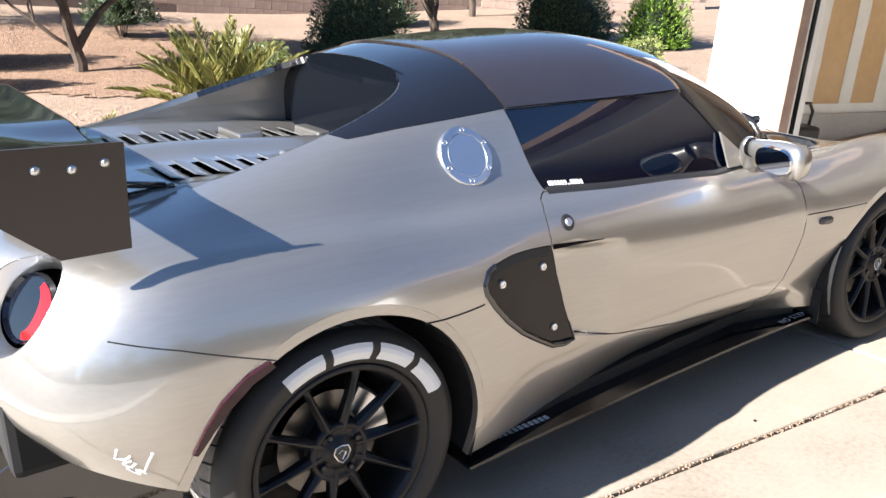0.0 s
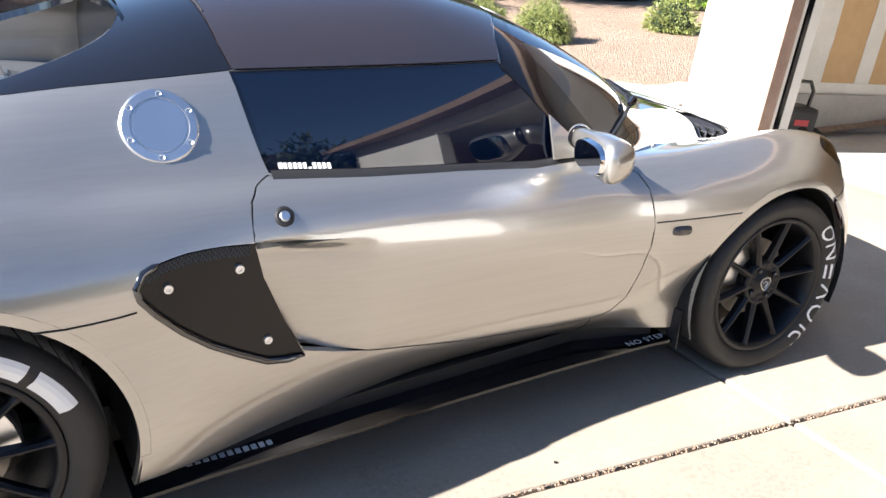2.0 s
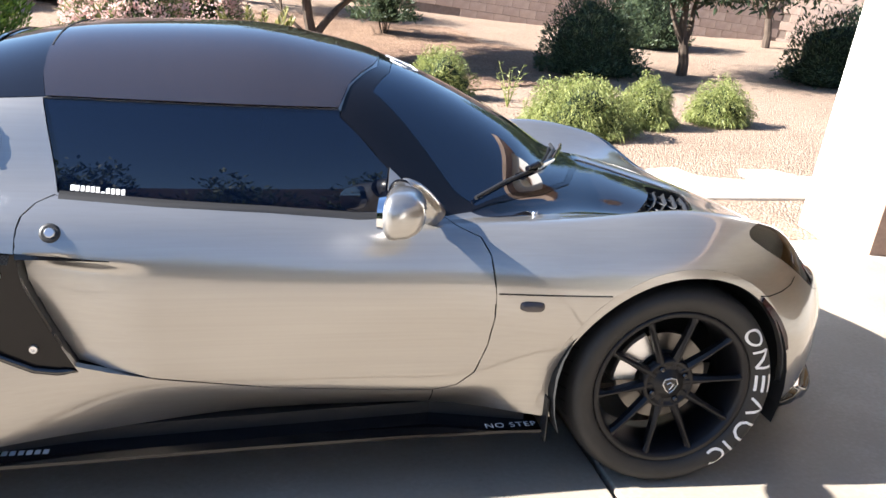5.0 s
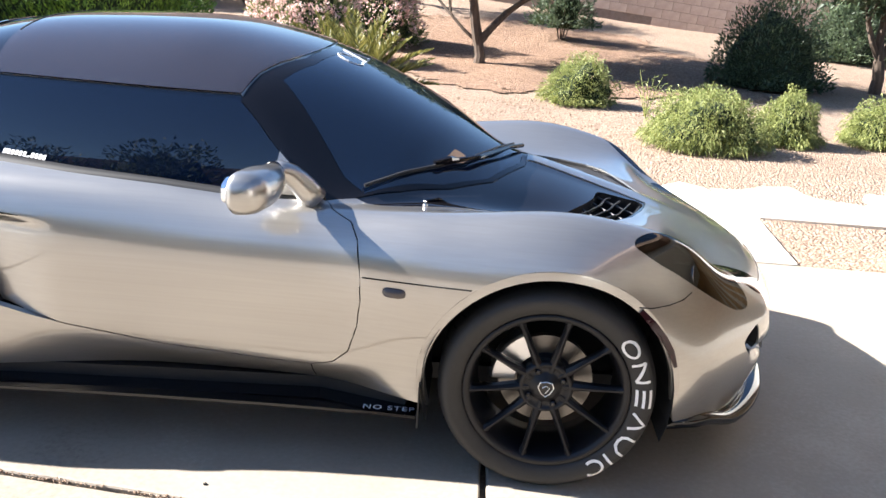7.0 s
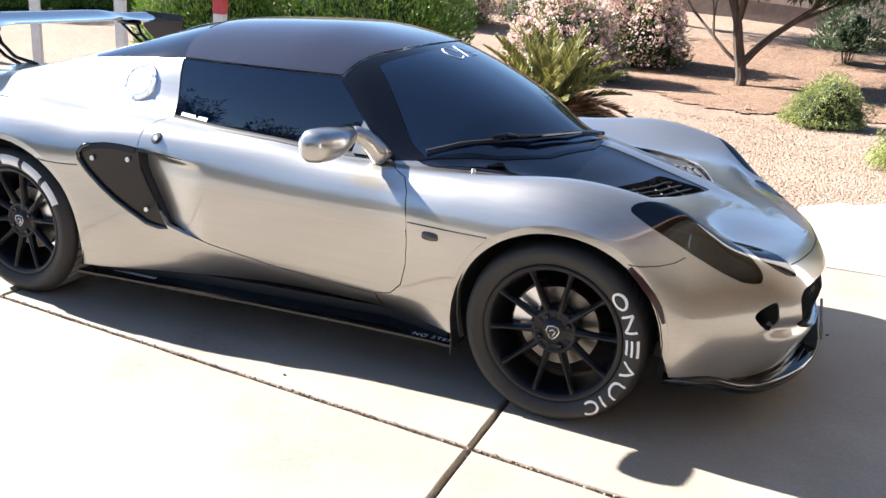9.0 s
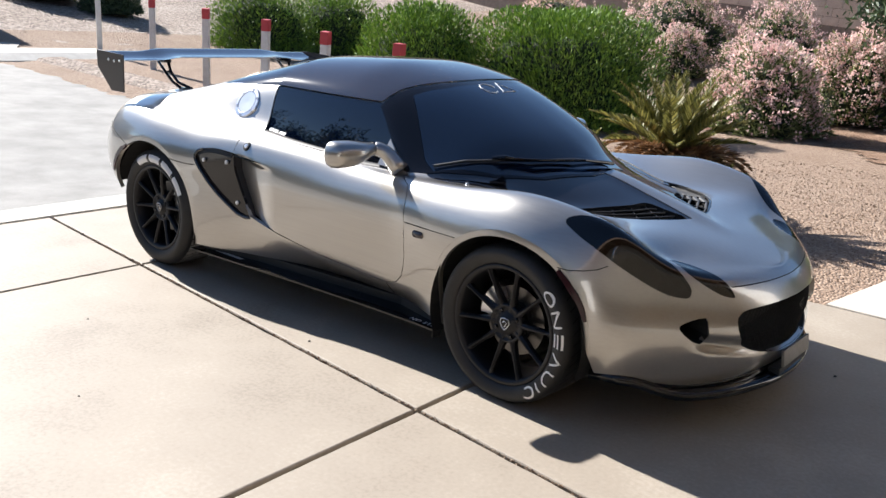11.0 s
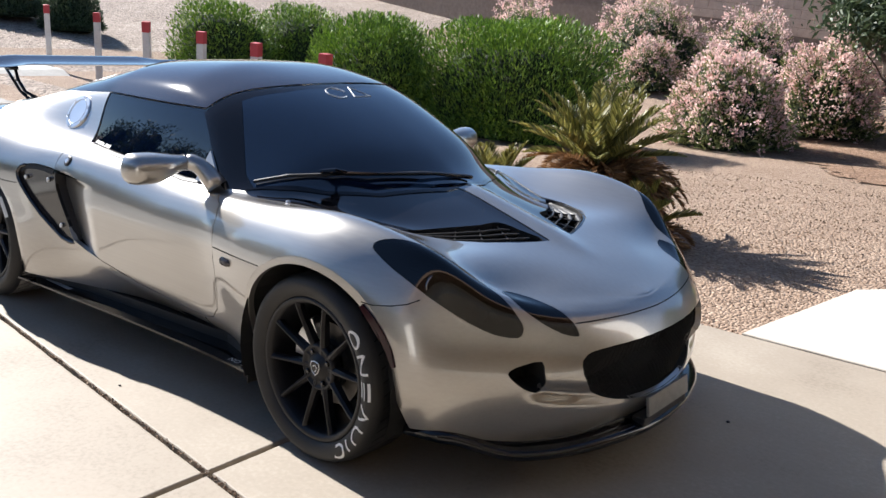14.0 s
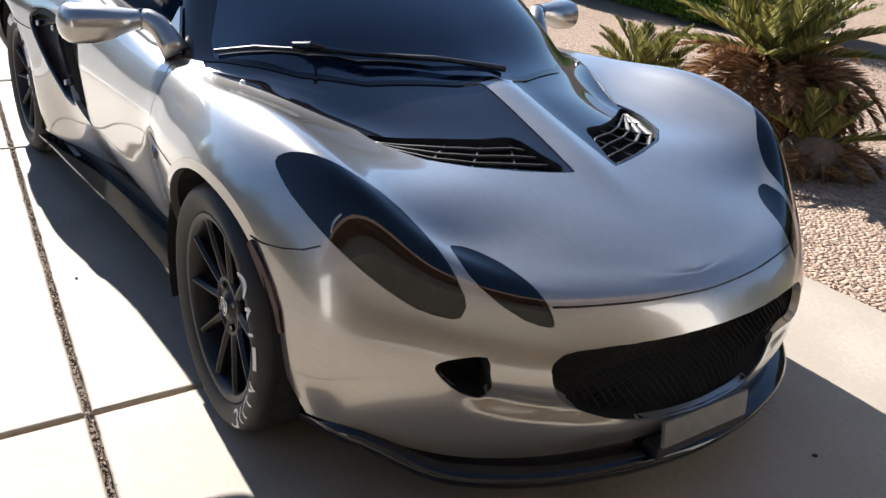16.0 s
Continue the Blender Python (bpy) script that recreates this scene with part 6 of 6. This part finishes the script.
def crown(n, rx, ry, h, seed, amount=.3, low=-.15, shell=(.62, 1.0), square=2.0):
    """Points and outward directions through an uneven dome."""
    d = np.random.normal(size=(n * 2, 3))
    d /= np.linalg.norm(d, axis=1)[:, None]
    d = d[d[:, 2] > low][:n]
    k = lump(d, seed, amount) / np.sum(np.abs(d) ** square, axis=1) ** (1 / square)
    r = k * np.random.uniform(shell[0] ** 3, 1, len(d)) ** (1 / 3)
    P = d * r[:, None] * np.array((rx, ry, h))
    return P, d


def twigs(parent, rx, ry, h, count, thick, top=.75):
    bm = bmesh.new()
    for k in range(count):
        a = k * math.tau / count + random.uniform(-.4, .4)
        q = random.uniform(.25, .8)
        e = Vector((rx * q * math.cos(a), ry * q * math.sin(a), h * random.uniform(.45, top)))
        tube(bm, [Vector((.04 * math.cos(a), .04 * math.sin(a), -.06)), e * .4 + Vector((0, 0, .05)), e], [thick, thick * .7, thick * .3], 5)
    part("stems", bm, M_bark, parent)


def shrub(x, y, rx, ry, h, material, label, n=3500, leaf=(.05, .012), seed=1, droop=.3, up=.2, group="", category="shrub", amount=.3, lift=0.0, core=.74, square=2.0):
    t = tagged(new("shrub"), label, category, group)
    t.location = (x, y, rise(x, y) - .02)
    P, d = crown(n, rx, ry, h, seed, amount, square=square)
    P[:, 2] = np.abs(P[:, 2]) * .98 + .02 + lift
    way = d * .8 + np.random.normal(size=d.shape) * .55 + np.array((0, 0, up))
    ln = np.random.uniform(.6, 1.4, len(P)) * leaf[0]
    blades("foliage", P, way, ln, ln * (leaf[1] / leaf[0]) * np.random.uniform(.7, 1.3, len(P)), material, t, droop)
    twigs(t, rx, ry, h, 9, .012)
    # dark core added inside the leaves, to stop see-through and stand for inner shade
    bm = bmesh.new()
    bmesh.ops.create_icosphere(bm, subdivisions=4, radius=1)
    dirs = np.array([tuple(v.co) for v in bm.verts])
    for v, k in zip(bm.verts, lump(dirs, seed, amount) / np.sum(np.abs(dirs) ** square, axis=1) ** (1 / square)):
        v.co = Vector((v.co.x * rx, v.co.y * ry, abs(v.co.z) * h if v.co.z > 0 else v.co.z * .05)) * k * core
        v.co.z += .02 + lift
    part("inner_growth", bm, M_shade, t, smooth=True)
    return t


FRESH = "low mounded bright green desert shrub on the gravel"
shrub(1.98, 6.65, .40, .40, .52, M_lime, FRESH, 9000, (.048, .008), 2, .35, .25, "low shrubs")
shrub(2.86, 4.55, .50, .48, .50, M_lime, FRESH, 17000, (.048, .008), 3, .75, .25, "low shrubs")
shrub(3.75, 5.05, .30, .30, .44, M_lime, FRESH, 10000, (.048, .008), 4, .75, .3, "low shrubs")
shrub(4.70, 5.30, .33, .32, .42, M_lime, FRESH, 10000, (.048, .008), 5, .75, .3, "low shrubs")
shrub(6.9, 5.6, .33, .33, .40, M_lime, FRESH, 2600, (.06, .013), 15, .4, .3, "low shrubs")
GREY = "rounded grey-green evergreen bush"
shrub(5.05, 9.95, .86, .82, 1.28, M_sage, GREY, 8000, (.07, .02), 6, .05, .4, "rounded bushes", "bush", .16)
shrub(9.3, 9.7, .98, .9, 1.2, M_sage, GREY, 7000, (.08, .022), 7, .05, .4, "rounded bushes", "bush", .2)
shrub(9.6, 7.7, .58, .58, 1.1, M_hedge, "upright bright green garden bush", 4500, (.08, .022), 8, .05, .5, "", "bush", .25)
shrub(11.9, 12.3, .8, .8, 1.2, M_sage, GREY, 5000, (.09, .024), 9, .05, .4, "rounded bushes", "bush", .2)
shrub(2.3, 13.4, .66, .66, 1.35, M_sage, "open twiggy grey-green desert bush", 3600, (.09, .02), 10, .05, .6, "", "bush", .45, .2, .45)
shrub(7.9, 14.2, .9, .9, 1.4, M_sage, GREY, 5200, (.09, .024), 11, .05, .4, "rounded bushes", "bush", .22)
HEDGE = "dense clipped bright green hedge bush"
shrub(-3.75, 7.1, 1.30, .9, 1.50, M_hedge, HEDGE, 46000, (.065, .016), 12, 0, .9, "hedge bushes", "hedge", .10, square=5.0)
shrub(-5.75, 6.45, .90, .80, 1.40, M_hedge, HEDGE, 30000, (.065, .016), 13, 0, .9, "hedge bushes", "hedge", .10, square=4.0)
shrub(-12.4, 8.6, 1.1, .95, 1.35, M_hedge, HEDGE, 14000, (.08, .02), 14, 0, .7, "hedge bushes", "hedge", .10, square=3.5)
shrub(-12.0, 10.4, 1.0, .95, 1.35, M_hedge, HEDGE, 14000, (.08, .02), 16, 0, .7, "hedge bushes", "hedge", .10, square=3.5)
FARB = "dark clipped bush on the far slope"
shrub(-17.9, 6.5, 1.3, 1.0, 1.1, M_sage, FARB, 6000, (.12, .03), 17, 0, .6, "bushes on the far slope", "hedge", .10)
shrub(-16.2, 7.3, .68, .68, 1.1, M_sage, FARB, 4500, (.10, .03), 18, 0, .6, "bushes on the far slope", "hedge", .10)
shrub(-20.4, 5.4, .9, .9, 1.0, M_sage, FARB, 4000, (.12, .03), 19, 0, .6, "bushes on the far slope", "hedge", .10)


def oleander(x, y, rx, ry, h, seed, n=5200):
    t = shrub(x, y, rx, ry, h, M_ole, "oleander bush covered in pale pink flowers", n, (.11, .02), seed, .05, .5, "flowering bushes", "bush", .35)
    t.name = "flowering_bush"
    P, d = crown(n // 4, rx * 1.04, ry * 1.04, h * 1.05, seed, .35, 0.0, (.9, 1.0))
    keep = np.random.rand(len(P)) < .25 + .75 * np.clip(d[:, 2] * 1.6, 0, 1)
    P, d = P[keep], d[keep]
    P[:, 2] = np.abs(P[:, 2])
    k = 7
    B = np.repeat(P, k, axis=0) + np.random.normal(size=(len(P) * k, 3)) * .028
    W = np.repeat(d, k, axis=0) + np.random.normal(size=(len(P) * k, 3)) * .9
    ln = np.random.uniform(.028, .05, len(B))
    blades("blossom", B, W, ln, ln * .8, M_pink, t)["label"] = "clusters of pale pink flowers"
    return t


oleander(-1.65, 9.3, .86, .82, 1.12, 21, 6500)
oleander(-1.0, 11.4, .85, .8, 1.40, 22, 6000)
oleander(-6.4, 16.0, 1.5, 1.0, 1.5, 23, 5000)
oleander(-5.1, 13.6, .6, .6, 1.05, 24, 2600)
oleander(-3.4, 14.5, 1.1, .9, 1.4, 26, 4000)
oleander(-9.0, 14.6, 1.2, 1.0, 1.4, 25, 3600)


def cycad(x, y, count, length, seed, dead=.3, foot=.3, label="spiky green cycad with dry brown lower fronds"):
    """A short scaly trunk under arching fronds set with two rows of narrow leaflets."""
    rnd = random.Random(seed)
    t = tagged(new("cycad_palm"), label, "palm", "cycads")
    t.location = (x, y, rise(x, y) - .03)
    bm = bmesh.new()
    lathe(bm, [(.0005, -.05), (.13, -.05), (.16, .08), (.15, .70 * foot), (.10, foot), (.0005, foot + .03)], 14, "z")
    for v in bm.verts:
        v.co *= 1 + .12 * noise.noise(v.co * 18)
    part("trunk", bm, M_bark, t)
    for k in range(count):
        a = k * 2.39996 + rnd.uniform(-.2, .2)
        q = k / count
        brown = q > 1 - dead
        rise0 = radians(84 - 58 * q / (1 - dead) + rnd.uniform(-6, 6)) if not brown else radians(rnd.uniform(-45, 35))
        ln = length * rnd.uniform(.8, 1.08) * (.84 if brown else .84)
        bend = rnd.uniform(.25, .6) if not brown else rnd.uniform(.8, 1.7)
        pts = [Vector((.05 * math.cos(a), .05 * math.sin(a), foot - .05 - .16 * foot * q))]
        el = rise0
        for i in range(12):
            pts.append(pts[-1] + Vector((math.cos(a) * math.cos(el), math.sin(a) * math.cos(el), math.sin(el))) * ln / 12)
            el -= bend / 12
        if min(p.z for p in pts) < .01:
            for p in pts:
                p.z = max(p.z, .03)
        B, W, Ln = [], [], []
        for i in range(2, 13):
            d = (pts[i] - pts[i - 1]).normalized()
            sv = d.cross(Vector((0, 0, 1))).normalized()
            uv = sv.cross(d)
            for f in (0.0, .2, .4, .6, .8):
                p = pts[i - 1] + (pts[i] - pts[i - 1]) * f
                s = (i - 1 + f) / 12
                for w in (-1, 1):
                    B.append(p)
                    W.append(d * (.95 + .8 * s) + sv * w + uv * rnd.uniform(.35, .7))
                    Ln.append(.125 * math.sin(math.pi * min(1, .18 + .78 * s)) * rnd.uniform(.85, 1.15))
        fr = bmesh.new()
        tube(fr, pts, [.008 - .006 * i / 12 for i in range(13)], 5)
        frond = part("frond", fr, M_dead if brown else M_frond, t, "dry brown frond" if brown else "")
        blades("frond_blade", np.array(B), np.array(W), np.array(Ln), np.full(len(B), .013), M_dead if brown else M_frond, frond)
    return t


random.seed(5)
cycad(.02, 2.86, 112, .76, 3, .60, .54)
cycad(-.80, 2.75, 30, .50, 4, .35, .25, "small cycad offset beside the large one")
cycad(.45, 2.72, 24, .42, 6, .65, .2, "small half-dry cycad offset beside the large one")


def tree(x, y, h, spread, seed, leaves, label, lean=(0, 0, 0), floor=2.0, fork=.65, limbs=((14, 80, .055), (38, 10, .055), (34, 200, .055), (25, 300, .055)), wide=None):
    """A forking trunk with limbs and a loose crown of small leaves."""
    rnd = random.Random(seed)
    t = tagged(new("tree"), label, "tree", "desert trees")
    t.location = (x, y, rise(x, y) - .05)
    bm = bmesh.new()
    ends = []
    trunk = [Vector((0, 0, -.1)), Vector((.02, 0, fork * .46)), Vector((-.02, .01, fork))]
    tube(bm, trunk, [.10, .085, .08], 10)

    def limb(p, d, ln, r, depth):
        pts = [p]
        for i in range(4):
            d = (d + Vector((rnd.uniform(-.25, .25), rnd.uniform(-.25, .25), rnd.uniform(-.05, .2)))).normalized()
            pts.append(pts[-1] + d * ln / 4)
        tube(bm, pts, [r, r * .88, r * .76, r * .64, r * .5], 7)
        if depth:
            for k in range(rnd.choice((2, 3))):
                nd_ = (d + Vector((rnd.uniform(-.9, .9), rnd.uniform(-.9, .9), rnd.uniform(-.1, .6)))).normalized()
                limb(pts[rnd.choice((2, 3, 4))], nd_, ln * rnd.uniform(.6, .8), r * .5, depth - 1)
        else:
            ends.extend(pts[1:])
    for tilt, az, thick in limbs:
        limb(trunk[-1], Vector((math.sin(radians(tilt)) * math.cos(radians(az)), math.sin(radians(tilt)) * math.sin(radians(az)), math.cos(radians(tilt)))), h * .38, thick, 2)
    part("trunk", bm, M_bark, t)
    E = np.array([tuple(e) for e in ends])
    if wide:
        # a broad dome of leaf clumps round the limbs
        k = np.random.normal(size=(70, 3))
        k /= np.linalg.norm(k, axis=1)[:, None]
        k *= np.random.uniform(.35, 1.0, (70, 1)) ** .5 * np.array(wide)
        E = np.concatenate([E, k + np.array((.55, 0, 2.15))])
    idx = np.random.randint(0, len(E), leaves)
    B = E[idx] + np.random.normal(size=(leaves, 3)) * np.array((spread, spread, spread * .7))
    B += np.array(lean)
    B[:, 2] = np.maximum(B[:, 2], floor + np.random.uniform(0, .5, leaves))
    ln = np.random.uniform(.07, .14, leaves) * (1.7 if spread > .7 else 1.25 if wide else 1)
    blades("crown", B, np.random.normal(size=(leaves, 3)), ln, ln * .3, M_sage, t, .2)
    return t


tree(.82, 10.2, 3.2, .30, 31, 70000, "forked desert tree with a wide low grey-green crown", (.1, 0, .2), 1.32, .32, ((4, 90, .085), (40, 5, .065), (50, 170, .03)), (1.5, 2.1, .8))
tree(6.75, 10.2, 3.2, .42, 32, 50000, "forked desert tree with a low loose grey-green crown", (-.3, -.3, .1), 1.05, .5, ((10, 80, .07), (36, 10, .055), (40, 200, .05)), (1.4, 1.7, .8))
tree(-1.2, 15.8, 2.6, .36, 33, 12000, "forked desert tree with a loose grey-green crown")
tree(11.2, 15.0, 2.8, .26, 34, 7000, "forked desert tree with a loose grey-green crown")
# thin self-sown weed
w = tagged(new("weed"), "thin self-sown green weed", "plant")
w.location = (2.62, 6.0, rise(2.62, 6.0))
bm = bmesh.new()
B, W, Ln = [], [], []
for k in range(6):
    a = k * 1.1
    e = Vector((.16 * math.cos(a), .16 * math.sin(a), .34 + .05 * (k % 3)))
    tube(bm, [(0, 0, -.03), e * .5 + Vector((0, 0, .04)), e], [.006, .004, .002], 5)
    for i in range(9):
        B.append(e * (.3 + .08 * i))
        W.append((math.cos(i * 2.4), math.sin(i * 2.4), .4))
        Ln.append(.06)
part("stem", bm, M_lime, w)
blades("leaves", np.array([tuple(b) for b in B]), np.array(W), np.array(Ln), np.full(len(B), .014), M_lime, w)

# unseen evergreen row in front of the added wall, for the window reflections
for k, x in enumerate((-11, -8.2, -5.2, -2.6, .2, 3.0, -13.8, -16.4)):
    shrub(x, -9.6, 1.5, 1.0, (3.4, 4.1, 3.0, 3.8, 2.8, 3.2, 4.2, 3.7)[k], M_sage, "tall dark evergreen bush in an unseen row behind the camera", 2600, (.22, .06), 40 + k, 0, .5, "evergreens along the garden wall", "bush", .3)

# ---- loose stones on the near bed ----
rs = np.random.RandomState(4)
N = 15000
sx = rs.uniform(-2.4, 3.2, N)
sy = 1.46 + 5.2 * rs.uniform(0, 1, N) ** 1.6
V, F = [], []
octa = np.array([(1, 0, 0), (-1, 0, 0), (0, 1, 0), (0, -1, 0), (0, 0, 1), (0, 0, -1)], float)
tri = [(0, 2, 4), (2, 1, 4), (1, 3, 4), (3, 0, 4), (2, 0, 5), (1, 2, 5), (3, 1, 5), (0, 3, 5)]
path_poly = np.array(((1.60, 1.44), (2.72, 1.44), (2.78, 2.3), (3.4, 2.3), (6.5, 3.0), (6.8, 5.1), (4.5, 4.42), (3.35, 4.28), (2.4, 3.58), (1.77, 2.75)))


def inside(x, y, P):
    c = False
    for (a, b), (d, e) in zip(P, np.roll(P, -1, axis=0)):
        if (b > y) != (e > y) and x < (d - a) * (y - b) / (e - b) + a:
            c = not c
    return c


for x, y in zip(sx, sy):
    if inside(x, y, path_poly):
        continue
    r = rs.uniform(.003, .0095) * (1.25 if y > 3 else 1)
    R = np.array(Euler(rs.uniform(0, 6.28, 3)).to_matrix())
    pts = (octa * rs.uniform(.6, 1.25, (6, 1)) * np.array((r, r * rs.uniform(.6, 1), r * .6))) @ R.T
    z = rise(x, y) - .03 + r * .25
    n0 = len(V)
    V += [tuple(p + np.array((x, y, z))) for p in pts]
    F += [tuple(n0 + i for i in f) for f in tri]
me = bpy.data.meshes.new("loose_stones")
me.from_pydata(V, [], F)
g = nd(M_stone, "ShaderNodeNewGeometry")
r = ramp(M_stone, g, "Random Per Island", [(0.0, (0.14, 0.09, 0.06)), (.35, (.225, .152, .105)), (.7, (.29, .207, .148)), (1.0, (.38, .295, .22))])
wire(M_stone, r, "Color", bsdf(M_stone), "Base Color")
me.materials.append(M_stone)
tagged(new("loose_stones", me), "loose tan and brown gravel stones", "gravel", kind="stuff")
# grit lodged in the long joint of the drive
V, F = [], []
for k in range(1700):
    x = rs.uniform(-2.44, 3.38)
    if rs.uniform() > .35 + .65 * abs(math.sin(x * 2.1 + 1.3 * math.sin(x * 5))):
        continue
    r = rs.uniform(.0018, .0052)
    R = np.array(Euler(rs.uniform(0, 6.28, 3)).to_matrix())
    pts = (octa * rs.uniform(.6, 1.25, (6, 1)) * r) @ R.T
    c = np.array((x, joint_y(x) + rs.normal() * .005, rs.uniform(-.007, .001)))
    n0 = len(V)
    V += [tuple(p + c) for p in pts]
    F += [tuple(n0 + i for i in f) for f in tri]
me = bpy.data.meshes.new("joint_grit")
me.from_pydata(V, [], F)
me.materials.append(M_stone)
tagged(new("joint_grit", me), "brown grit lodged in the joint between slabs", "grit", kind="stuff")
# specks of grit on the drive
for x, y, s in ((.244, -.95, .006), (2.008, .425, .008), (.10, -1.9, .004), (1.5, -2.0, .004), (2.3, -.9, .004), (-.6, -1.5, .004)):
    bm = bmesh.new()
    bmesh.ops.create_icosphere(bm, subdivisions=1, radius=s)
    for v in bm.verts:
        v.co *= 1 + .4 * noise.noise(v.co * 300)
        v.co.z *= .5
    g = tagged(obj("pebble", bm, M_dark), "small dark pebble on the drive", "pebble", "grit on the drive")
    g.location = (x, y, s * .4)
# ---- level the whole: the drive now slopes, upright things stand upright ----
bpy.context.view_layer.update()
for ob in list(scene.objects):
    if ob.parent is None and ob.type in ("MESH", "EMPTY") and ob.name not in ("ground", "backdrop_hills"):
        ob.matrix_world = LEVEL @ ob.matrix_world
